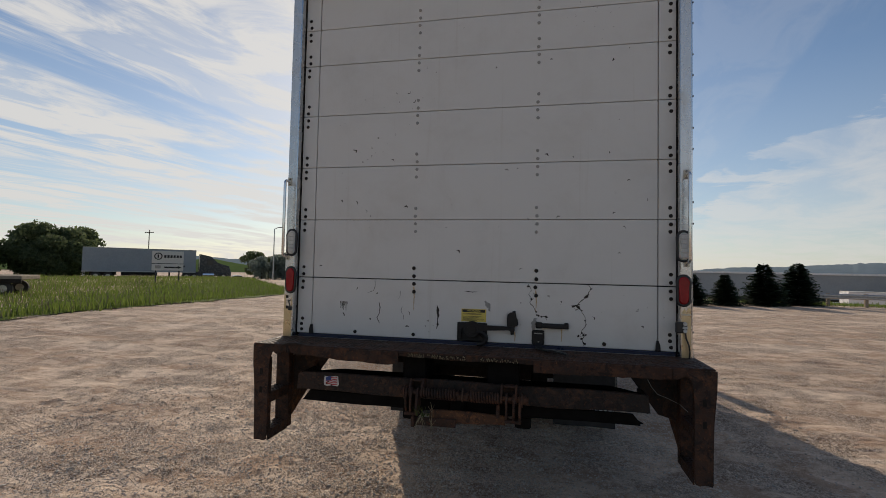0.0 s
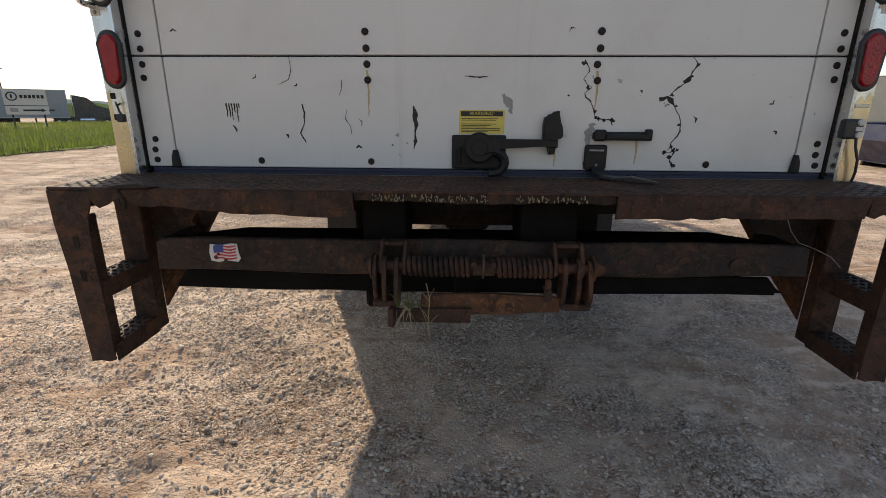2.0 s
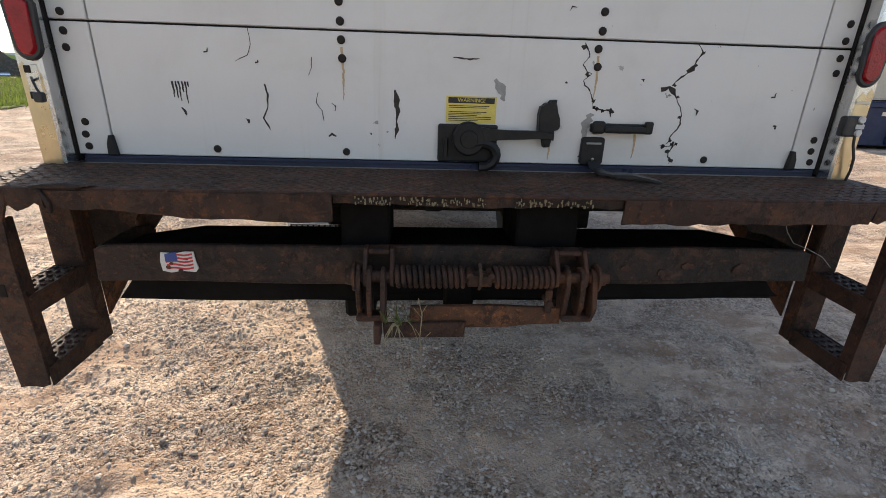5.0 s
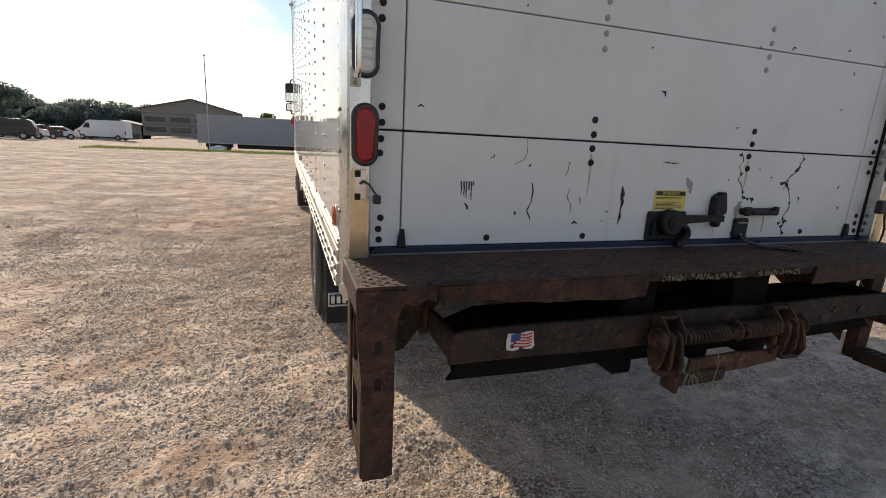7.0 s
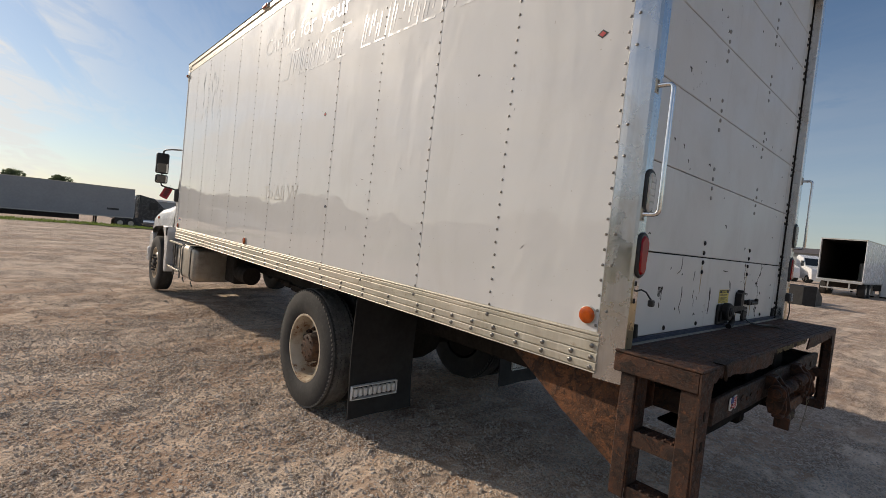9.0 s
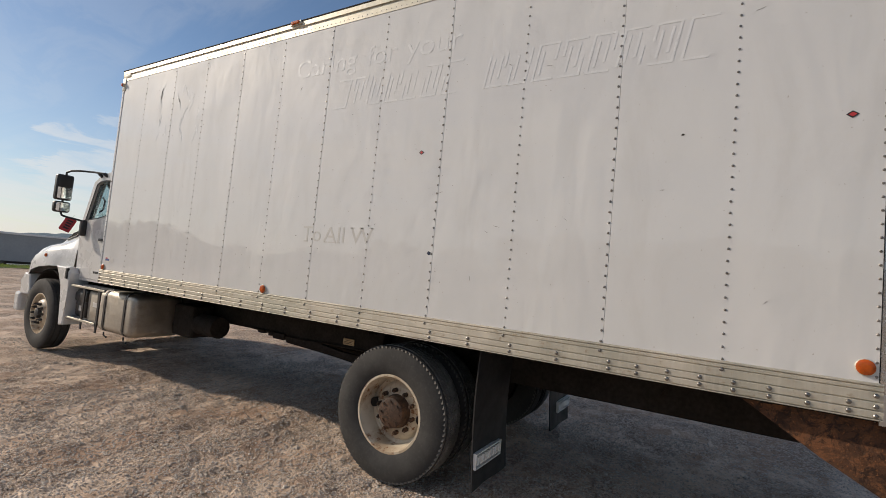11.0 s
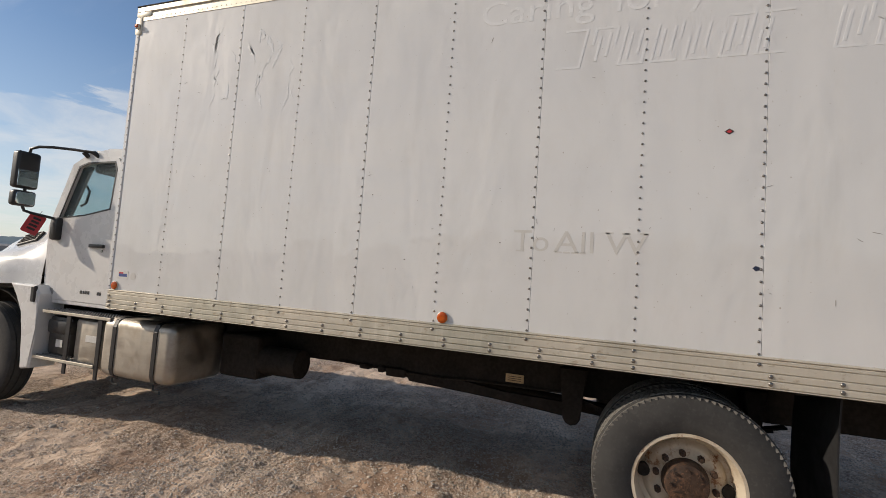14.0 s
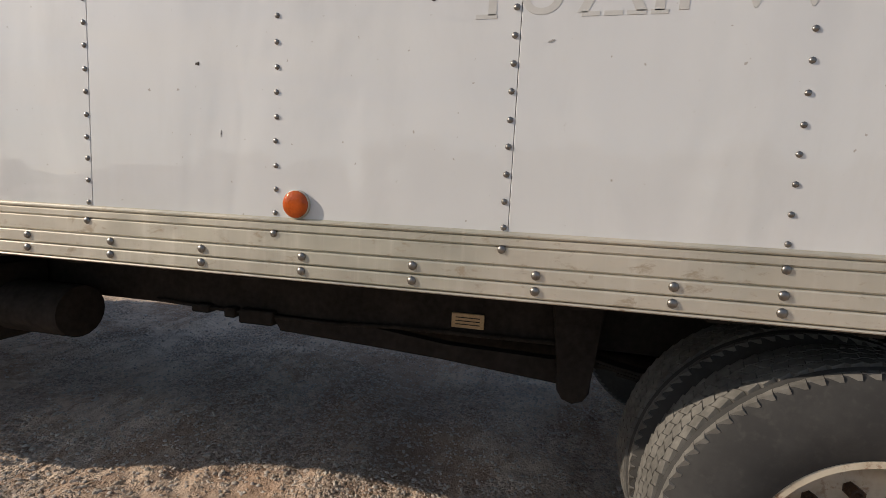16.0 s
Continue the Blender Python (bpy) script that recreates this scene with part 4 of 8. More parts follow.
# warning label
lab = part("warning_label", block(B(), -0.068, 0.090, 0.0574, 0.0596, 1.362, 1.442), "yellow", door, "yellow and black warning label")
part("label_header", block(B(), -0.062, 0.084, 0.0566, 0.0580, 1.421, 1.438), "ink", lab)
letters("warning_word", "WARNING!", 0.017, "yellow", lab, pose(0.011, 0.0562, 1.4295, 90), 0.0003)
for i, z in enumerate((1.413, 1.408, 1.395, 1.390, 1.385, 1.380, 1.374, 1.369)):
    part("print_line", block(B(), -0.060, 0.080 - rnd.uniform(0, 0.06), 0.0568, 0.0580, z - 0.0011, z + 0.0011), "ink", lab)

# latch, catch, handle, strap
latch = part("door_latch", block(B(), -0.092, 0.098, 0.046, 0.060, 1.240, 1.358, 0.006, 2), "iron", door, "black iron latch with a long lever")
b = B()
lathe(b, [(0.046, 0.052), (0.016, 0.052), (0.010, 0.046), (0.010, 0.028), (0.004, 0.026), (0.004, 0.0)], 24, "y", (0.004, 0, 1.316))
part("cam_disc", b, "iron", latch, "", True)
b = B()
slab(b, [(0.015, 1.358), (0.075, 1.347), (0.220, 1.346), (0.272, 1.343), (0.272, 1.318), (0.220, 1.322), (0.080, 1.318), (0.035, 1.296)], "y", 0.012, 0.028, 0.004)
part("lever", b, "iron", latch)
b = B()
pipe(b, [(0.048 + 0.046 * math.sin(a), 0.024, 1.266 + 0.038 * math.cos(a)) for a in [radians(k) for k in range(-30, 200, 20)]], 0.016, 8)
part("hook", b, "iron", latch, "", True)
part("slot_rib", block(B(), -0.074, -0.060, 0.034, 0.048, 1.258, 1.318, 0.003), "iron", latch)
part("cam_nut", rod(B(), (0.004, 0.014, 1.316), (0.004, 0.000, 1.316), 0.013, 6), "iron", latch)
b = B()
slab(b, [(0.232, 1.345), (0.229, 1.400), (0.234, 1.425), (0.252, 1.430), (0.258, 1.436), (0.268, 1.432), (0.270, 1.444), (0.290, 1.446), (0.288, 1.424), (0.296, 1.410), (0.306, 1.392), (0.310, 1.366),
         (0.304, 1.356), (0.286, 1.357), (0.280, 1.335), (0.279, 1.302), (0.258, 1.300), (0.254, 1.330)], "y", 0.024, 0.060, 0.004)
for v in b.verts:
    v.co.x = 0.224 + (v.co.x - 0.232) * 0.86
    v.co.z -= 0.006
part("lever_catch", b, "iron", door, "black cast lever catch")
h = part("pull_handle", block(B(), 0.396, 0.590, 0.040, 0.060, 1.344, 1.372, 0.006, 2), "iron", door, "black pull handle")
part("handle_cup", block(B(), 0.396, 0.438, 0.024, 0.042, 1.341, 1.380, 0.008, 2), "iron", h)
part("handle_grip", block(B(), 0.434, 0.570, 0.020, 0.034, 1.344, 1.366, 0.007, 2), "iron", h)
part("handle_end", block(B(), 0.566, 0.592, 0.022, 0.042, 1.343, 1.382, 0.006, 2), "iron", h)
s = B()
slab(s, rounded(0.374, 0.450, 1.240, 1.328, 0.010), "y", 0.044, 0.060, 0.003)
plate = part("strap_plate", s, "iron", door, "black strap anchor plate")
part("plate_slot", block(B(), 0.388, 0.438, 0.040, 0.046, 1.306, 1.312, 0.001), "greychip", plate)
rodb = B()
lathe(rodb, [(0.046, 0.006), (0.041, 0.005), (0.040, 0.0)], 10, "y", (0.415, 0, 1.258))
part("plate_screw", rodb, "rivet", plate)
s = B()
pts = [(0.415, 0.036, 1.250), (0.416, 0.010, 1.232), (0.425, -0.03, 1.228), (0.46, -0.055, 1.226), (0.50, -0.085, 1.232), (0.535, -0.098, 1.226), (0.575, -0.104, 1.218)]
rows = []
for i, p in enumerate(pts):
    d = (Vector(pts[min(i + 1, len(pts) - 1)]) - Vector(pts[max(i - 1, 0)])).normalized()
    side = d.cross(Vector((0, 0, 1))).normalized() * 0.019
    rows.append([s.verts.new(Vector(p) + a * side + Vector((0, 0, b))) for a, b in ((-1, -0.003), (1, -0.003), (1, 0.004), (-1, 0.004))])
for a, b in zip(rows, rows[1:]):
    for i in range(4):
        s.faces.new((a[i], a[(i + 1) % 4], b[(i + 1) % 4], b[i]))
s.faces.new(rows[0]), s.faces.new(rows[-1])
part("pull_strap", s, "black", door, "black webbing strap lying on the step")

# lamps, grab bars and fittings on the rear posts
for sg in (-1, 1):
    for z, lens, word in ((1.597, "red", "red oval tail lamp"), (1.850, "clear", "clear oval reversing lamp")):
        x = -1.232 if sg < 0 else 1.222
        g = B()
        slab(g, [(x + a, z + c) for a, c in oval(0.082, 0.186)], "y", -0.010, 0.004, 0.006)
        lamp = part("rear_lamp", g, "black", truck, word, True)
        g = B()
        slab(g, [(x + a, z + c) for a, c in oval(0.056, 0.158)], "y", -0.017, -0.004, 0.007)
        part("lens", g, lens, lamp, "", True)
        if lens == "clear":
            for k in range(5):
                part("led_cell", block(B(), x - 0.016, x + 0.016, -0.0185, -0.016, z - 0.062 + k * 0.026, z - 0.042 + k * 0.026, 0.001), "whiteprint", lamp)
    x = -1.262 if sg < 0 else 1.238
    g = B()
    zb, zt = 1.760, 2.265
    pts = [(x, 0.004, zt), (x, -0.03, zt)] + [(x, -0.046 + 0.018 * math.cos(a), zt - 0.020 + 0.020 * math.sin(a)) for a in (1.57, 2.2, 2.8, 3.14)]
    pts += [(x, -0.064, zb + 0.020)] + [(x, -0.046 - 0.018 * math.cos(a), zb + 0.020 - 0.020 * math.sin(a)) for a in (0.4, 1.0, 1.57)] + [(x, -0.03, zb), (x, 0.004, zb)]
    gb = part("grab_bar", pipe(g, pts, 0.0095, 10), "chrome", truck, "bent polished grab bar", True)
    for z in (zb, zt):
        part("foot_plate", block(B(), x - 0.016, x + 0.016, -0.003, 0.003, z - 0.028, z + 0.028, 0.002), "rail", gb)
        for dz in (-0.018, 0.018):
            k = B()
            lathe(k, [(-0.003, 0.007), (-0.007, 0.005), (-0.008, 0.0)], 8, "y", (x, 0, z + dz))
            part("screw", k, "rivet", gb)
# small latch plates at the post feet
pl = part("post_plate", block(B(), -1.262, -1.226, -0.0025, 0.002, 1.405, 1.495, 0.001), "frame", truck, "worn metal plate with a broken wire")
for z in (1.412, 1.482):
    part("plate_hole", block(B(), -1.262, -1.244, -0.005, -0.002, z - 0.010, z + 0.010, 0.002), "bolt", pl)
g = B()
pipe(g, [(-1.245, -0.004, 1.452), (-1.235, -0.02, 1.460), (-1.222, -0.035, 1.452), (-1.21, -0.045, 1.432), (-1.200, -0.05, 1.420)], 0.0035, 6)
part("wire", g, "black", pl)
part("wire_end", block(B(), -1.215, -1.190, -0.062, -0.040, 1.396, 1.424, 0.006, 2), "black", pl)
pl = part("plate_lamp", block(B(), 1.176, 1.236, -0.030, 0.002, 1.357, 1.420, 0.008, 2), "black", truck, "small licence lamp with a hanging cable")
for z in (1.370, 1.410):
    k = B()
    lathe(k, [(-0.030, 0.011), (-0.036, 0.010), (-0.037, 0.0)], 12, "y", (1.222, 0, z))
    part("screw_head", k, "whiteprint", pl)
part("lamp_window", block(B(), 1.209, 1.236, -0.034, -0.029, 1.382, 1.396, 0.001), "whiteprint", pl)
g = B()
pipe(g, [(1.226, -0.02, 1.360), (1.230, -0.022, 1.33), (1.244, -0.024, 1.29), (1.250, -0.020, 1.25), (1.248, -0.015, 1.212)], 0.0045, 6)
part("cable", g, "black", pl)
part("foil_tape", block(B(), 1.212, 1.258, -0.004, 0.0, 1.455, 1.466, 0.001), "rail", pl)


def marker(x, y, z, r, material, axis="x"):
    sg = -1
    k = B()
    lathe(k, [(x + 0.004, r * 1.06), (x - 0.008, r * 1.06), (x - 0.010, r * 1.0)], 28, "x", (0, y, z))
    o = part("marker_lamp", k, "rail", truck, "round amber side marker", True)
    k = B()
    lathe(k, [(x - 0.007, r), (x - 0.014, r * 0.98), (x - 0.018, r * 0.85), (x - 0.020, r * 0.4), (x - 0.0203, 0.0)], 28, "x", (0, y, z))
    part("lens", k, material, o, "", True)


marker(-W, 0.165, 1.325, 0.036, "amber")
marker(-W, 4.318, 1.297, 0.036, "amber")
marker(-W, 7.315, 1.295, 0.034, "amber")
for y, z in ((4.25, Z1 + 0.075), (7.375, Z1 - 0.095)):
    o = part("clearance_lamp", block(B(), -W - 0.030, -W, y - (0.07 if y < 7 else 0.02), y + (0.07 if y < 7 else 0.02), z - 0.02, z + 0.022, 0.004), "rail", truck, "small red clearance lamp")
    part("lens", block(B(), -W - 0.042, -W - 0.026, y - (0.055 if y < 7 else 0.016), y + (0.055 if y < 7 else 0.016), z - 0.014, z + 0.016, 0.006, 2), "amber", o)

# stickers and old lettering on the driver's side
for y, z, s in ((0.245, 2.515, 0.026), (2.72, 2.470, 0.024)):
    diamond = part("diamond_sticker", slab(B(), [(y - s, z), (y, z - s * 0.72), (y + s, z), (y, z + s * 0.72)], "x", -W - 0.0016, -W + 0.001), "ink", truck, "small red diamond sticker with a black border")
    s *= 0.62
    part("sticker_mark", slab(B(), [(y - s, z), (y, z - s * 0.72), (y + s, z), (y, z + s * 0.72)], "x", -W - 0.0026, -W - 0.001), "redprint", diamond, "dull red middle")
o = part("lift_sticker", block(B(), -W - 0.0014, -W + 0.001, 7.175, 7.30, 1.355, 1.425), "whiteprint", truck, "small white sticker with a blue mark")
part("sticker_mark", block(B(), -W - 0.0022, -W, 7.19, 7.285, 1.375, 1.40, 0.0), "blueprint", o)
part("sticker_mark", block(B(), -W - 0.0022, -W, 7.235, 7.285, 1.40, 1.413, 0.0), "redprint", o)
k = B()
lathe(k, [(-W - 0.0012, 0.032), (-W - 0.0014, 0.026)], 20, "x", (0, 7.12, 1.385))
part("round_sticker", k, "ghost", truck)
TOW = Matrix(((0, 0, -1, 0), (-1, 0, 0, 0), (0, 1, 0, 0), (0, 0, 0, 1)))
for word, y, wide in (("To", 3.775, 1.05), ("All", 3.515, 1.20), ("W", 3.225, 1.22)):
    letters("faded_lettering", word, 0.185, "ghost", truck, Matrix.Translation((-W - 0.0004, y, 1.815)) @ TOW @ Matrix.Diagonal((wide, 1, 1, 1)), 0.0005)
for y, z, w in ((3.842, 1.757, 0.050), (3.560, 1.757, 0.04), (3.465, 1.757, 0.036), (3.512, 1.757, 0.040), (3.608, 1.757, 0.040), (3.322, 1.883, 0.05), (3.228, 1.883, 0.045), (3.132, 1.883, 0.045)):
    part("letter_serif", block(B(), -W - 0.0009, -W + 0.0005, y - w / 2, y + w / 2, z - 0.005, z + 0.005), "ghost", truck)
# a slogan whose film was peeled off, and a name below it that stays slanted hollow blocks
for word, y, wide in (("Caring", 3.83, 1.16), ("for", 3.20, 1.10), ("your", 2.70, 1.12)):
    letters("peeled_lettering", word, 0.235, "gloss", truck, Matrix.Translation((-W - 0.0006, y, 3.31)) @ TOW @ Matrix.Diagonal((wide, 1, 1, 1)), 0.0006)
for i in range(16):
    if i == 7:
        continue
    y, z, h, w = 3.61 - i * 0.178, 3.025, 0.250, 0.142
    k = B()
    sl, th = 0.050, 0.015

    def lean(u, v):
        """A point of the slanted block: u across it, v up it, both from 0 to 1."""
        return y + w / 2 - w * u - sl * v, z - h / 2 + h * v
    tu, tv = th / w, th / h
    inner = (tu * 2.4, 1 - tu * 2.4, tv * 2.4, 1 - tv * 2.4)
    for a0, a1, b0, b1 in ((0, 1, 0, tv), (0, 1, 1 - tv, 1), (0, tu, tv, 0.55), (0, tu, 0.56, 1 - tv), (1 - tu, 1, tv, 0.5), (1 - tu, 1, 0.52, 1 - tv),
                           (inner[0], inner[0] + tu, inner[2], 0.8), (inner[1] - tu, inner[1], 0.25, inner[3])):
        if rnd.random() < 0.28:
            continue
        slab(k, [lean(a0, b0), lean(a1, b0), lean(a1, b1), lean(a0, b1)], "x", -W - 0.0012, -W + 0.001)
    part("peeled_film_mark", k, "gloss", truck, "glossy outline left by peeled lettering")
chips_side = ((2.575, 1.718, 0.030), (0.97, 2.47, 0.012), (4.62, 1.66, 0.010), (3.97, 1.80, 0.008), (4.9, 2.1, 0.008))
for y, z, r in chips_side:
    k = B()
    n = 9
    slab(k, [(y + r * rnd.uniform(0.4, 1) * math.cos(a * math.tau / n), z + r * 0.6 * rnd.uniform(0.4, 1) * math.sin(a * math.tau / n)) for a in range(n)], "x", -W - 0.0012, -W + 0.001)
    part("scrape", k, "navy" if r > 0.02 else "chip", truck)
# curled remains of film and scuffs high on the front panels
for k in range(26):
    y, z = rnd.uniform(5.6, 6.5), rnd.uniform(2.75, 3.35)
    a, l = rnd.uniform(1.0, 2.2), rnd.uniform(0.05, 0.22)
    chips("film_residue", [(y, z, 0.3), (y + math.cos(a) * l * 0.5 + rnd.uniform(-0.03, 0.03), z + math.sin(a) * l * 0.5, 1.2), (y + math.cos(a) * l, z + math.sin(a) * l, 0.3)], rnd.uniform(0.006, 0.016), "gloss", truck, 0.9, 0, True)
for k in range(34):
    y, z = rnd.uniform(0.5, 6.8), rnd.choice((1.55, 1.7, 1.9, 2.2, 2.9, 3.1)) + rnd.uniform(-0.1, 0.1)
    a, l = rnd.uniform(0, 3.1), rnd.uniform(0.01, 0.05)
    chips("scuff", [(y, z, 0.4), (y + math.cos(a) * l * 0.5, z + math.sin(a) * l * 0.3, 1.0), (y + math.cos(a) * l, z + math.sin(a) * l * 0.7, 0.3)], rnd.uniform(0.0012, 0.003), "greychip", truck, 0.9, 0, True)

# ---------------------------------------------------------------- the truck: rear step, folded lift, chassis
def plate_top(bm, x0, x1, y0, y1, z, h=0.0028):
    """Raised diamonds of tread plate."""
    n = 0
    y = y0 + 0.012
    while y < y1 - 0.008:
        x = x0 + 0.012 + (0.019 if n % 2 else 0)
        while x < x1 - 0.010:
            d = 1 if n % 2 else -1
            if noise.noise((x * 3, y * 9, 4.0)) > -0.35:
                a = Vector((0.0115, 0.0075 * d, 0))
                b = Vector((-0.0030 * d, 0.0034, 0))
                c = Vector((x, y, z))
                v = [bm.verts.new(c + p) for p in (-a, -b, a, b)]
                t = bm.verts.new(c + Vector((0, 0, h)))
                for i in range(4):
                    bm.faces.new((v[i], v[(i + 1) % 4], t))
            x += 0.038
        y += 0.0185
        n += 1
    return bm


bumper = part("rear_step", block(B(), -1.296, 1.290, -0.300, 0.030, 1.206, 1.216, 0.003), "rust", truck, "rusty tread-plate rear step")
tagged(part("tread", plate_top(B(), -1.280, 1.280, -0.297, 0.028, 1.216), "rust", bumper), kind="stuff")


def apron(x0, x1, low, top=1.2095, seed=1, y=-0.300):
    """A hanging lip with a ragged lower edge and a slightly dented face."""
    r = random.Random(seed)
    n = max(4, int(abs(x1 - x0) / 0.03))
    k = B()
    rows = []
    for i in range(n + 1):
        t = i / n
        x = x0 + (x1 - x0) * t
        lo = low(1 - t) + r.uniform(-0.004, 0.004)
        col = []
        for j in range(5):
            z = top + (lo - top) * j / 4
            dent = 0.005 * noise.noise((x * 6, z * 14, seed)) + (0.004 * (j / 4) ** 2)
            col.append((x, y - 0.004 + dent, z))
        rows.append([k.verts.new(v) for v in col] + [k.verts.new((a, b + 0.007, c)) for a, b, c in col[::-1]])
    m = len(rows[0])
    for a, b in zip(rows, rows[1:]):
        for j in range(m):
            k.faces.new((a[j], a[(j + 1) % m], b[(j + 1) % m], b[j]))
    k.faces.new(rows[0][::-1]), k.faces.new(rows[-1])
    return k


part("lip", apron(-1.072, -0.372, lambda t: 1.140 + 0.020 * t ** 1.5 - 0.006 * math.sin(5 * t), seed=2), "rust", bumper, "", True)
part("lip", apron(0.390, 1.085, lambda t: 1.150 - 0.008 * t, seed=3), "rust", bumper, "", True)
part("lip_end", apron(-1.168, -1.078, lambda t: 1.166 + 0.012 * math.sin(t * 7), 1.2090, 4, -0.297), "rust", bumper)
part("lip_end", apron(1.090, 1.168, lambda t: 1.160 + 0.010 * math.sin(t * 6), 1.2090, 5, -0.297), "rust", bumper)
part("centre_lip", apron(-0.37, 0.388, lambda t: 1.181 + 0.004 * math.sin(9 * t), 1.2088, 6, -0.290), "darkrust", bumper)
k = B()
for i in range(190):
    x = -0.315 + 0.62 * rnd.random()
    if noise.noise((x * 9, 1, 2)) > -0.12:
        z, w, h = rnd.uniform(1.183, 1.200), rnd.uniform(0.0008, 0.0035), rnd.uniform(0.002, 0.012)
        slab(k, [(x, z), (x + w, z + rnd.uniform(0, 0.003)), (x + w * 0.8, min(1.208, z + h)), (x - 0.001, min(1.207, z + h * 0.8))], "y", -0.3015, -0.2985)
tagged(part("worn_stripe", k, "straw", bumper, "worn scraps of pale paint"), kind="stuff")
part("torn_flap", slab(B(), [(-1.092, 1.214), (-1.03, 1.2165), (-0.985, 1.217), (-0.955, 1.222), (-1.01, 1.230), (-1.06, 1.226), (-1.098, 1.221)], "y", -0.312, -0.262, 0.003), "darkrust", bumper)
part("torn_edge", slab(B(), [(-1.082, 1.214), (-1.070, 1.214), (-1.052, 1.178), (-1.058, 1.152), (-1.066, 1.180)], "y", -0.309, -0.297, 0.002), "darkrust", bumper)

for sg in (-1, 1):
    lad = part("side_ladder", block(B(), *sorted((sg * 1.293, sg * 1.272)), -0.2915, 0.03, 1.130, 1.2055, 0.004), "rust", bumper, "rusty boarding ladder with pierced rungs")
    # rear and front uprights of folded plate
    k = B()
    slab(k, [(sg * x, z) for x, z in ((1.298, 1.2055), (1.160, 1.2055), (1.166, 1.172), (1.186, 1.130), (1.192, 1.02), (1.190, 0.74), (1.193, 0.640), (1.215, 0.632), (1.240, 0.640), (1.275, 0.632), (1.282, 0.95), (1.295, 1.10))], "y", -0.300, -0.292, 0.002)
    block(k, *sorted((sg * 1.2815, sg * 1.272)), -0.291, -0.228, 0.636, 1.1295, 0.003)
    block(k, *sorted((sg * 1.202, sg * 1.192)), -0.291, -0.255, 0.66, 1.1295, 0.003)
    part("rear_upright", k, "rust", lad)
    k = B()
    block(k, *sorted((sg * 1.2815, sg * 1.272)), -0.060, 0.0, 0.640, 1.1295, 0.003)
    block(k, *sorted((sg * 1.2715, sg * 1.186)), -0.068, -0.060, 0.640, 1.2055, 0.002)
    block(k, *sorted((sg * 1.194, sg * 1.186)), -0.0595, -0.015, 0.640, 1.2055, 0.002)
    part("front_upright", k, "rust", lad)
    for zr in (0.912, 0.690):
        r = B()
        m = Matrix.Translation((sg * 1.231, -0.180, zr))
        block(r, -0.040, 0.040, -0.111, 0.111, -0.006, 0.0, 0.001, 1, m)
        for sx in (-0.041, 0.041):
            block(r, sx - 0.003, sx + 0.003, -0.111, 0.111, -0.057, 0.003, 0.001, 1, m)
        part("rung", r, "rust", lad)
        r = B()
        for i in range(7):
            for j in range(3):
                c = m @ Vector((-0.025 + 0.025 * j, -0.094 + 0.031 * i, -0.001))
                rod(r, c, c + Vector((0, 0, 0.0065)), 0.0085, 8, 0.0055)
        tagged(part("rung_teeth", r, "rust", lad), kind="stuff")
    # bracing
    part("side_gusset", slab(B(), [(0.004, 1.090), (0.660, 1.090), (0.600, 1.055), (0.30, 0.86), (0.012, 0.700)], "x", *sorted((sg * 1.205, sg * 1.197)), 0.001), "orange", lad, "flaking orange-brown gusset plate")
    part("cross_gusset", slab(B(), [(sg * 1.19, 1.195), (sg * 0.86, 1.195), (sg * 1.09, 0.885), (sg * 1.19, 0.86)], "y", 0.006, 0.014, 0.001), "darkrust", lad)
    for z in (0.93, 1.04):
        part("slot_hole", block(B(), *sorted((sg * 1.228, sg * 1.246)), -0.3025, -0.2995, z - 0.012, z + 0.012 * (2 if z > 0.9 else 1), 0.001), "chassis", lad)

# folded lift platform under the step: a shallow tray with a channel round it
k = B()
slab(k, [(-1.000, -0.245), (0.975, -0.245), (0.975, -0.075), (0.84, 0.048), (-0.84, 0.020), (-0.985, -0.075)], "z", 0.990, 1.022, 0.004)
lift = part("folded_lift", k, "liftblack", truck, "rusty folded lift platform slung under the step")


def dented(bm, amount, seed):
    """Pushes the faces of a bar about, as rust and knocks do."""
    bmesh.ops.subdivide_edges(bm, edges=[e for e in bm.edges if e.calc_length() > 0.3], cuts=40)
    for v in bm.verts:
        v.co += noise.noise_vector((v.co.x * 4 + seed, v.co.y * 9, v.co.z * 9)) * amount
    return bm


k = B()
slab(k, [(-1.018, 0.950), (-1.012, 1.044), (-0.985, 1.054), (0.960, 1.060), (0.982, 1.050), (0.988, 0.962), (0.35, 0.952), (-0.35, 0.948)], "y", -0.262, -0.240, 0.004)
part("edge_channel", dented(k, 0.006, 3), "darkrust", lift, "pitted rusty channel")
for x0, x1 in ((-1.014, -0.998), (0.972, 0.988)):
    part("end_channel", slab(B(), [(-0.239, 0.953), (-0.239, 1.046), (-0.080, 1.046), (0.000, 1.030), (0.010, 0.972), (-0.03, 0.953)], "x", x0, x1, 0.004), "darkrust", lift)
part("hook_plate", slab(B(), [(-0.03, 0.955), (-0.03, 1.05), (0.03, 1.09), (0.055, 1.08), (0.05, 0.935), (0.02, 0.925)], "x", -1.032, -1.016, 0.004), "rust", lift)
k = B()
slab(k, [(-1.008, 0.871), (-0.960, 0.934), (0.915, 0.940), (0.940, 0.905), (0.972, 0.890), (0.40, 0.874), (-0.36, 0.870)], "y", -0.212, -0.196, 0.003)
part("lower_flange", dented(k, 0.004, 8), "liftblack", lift)
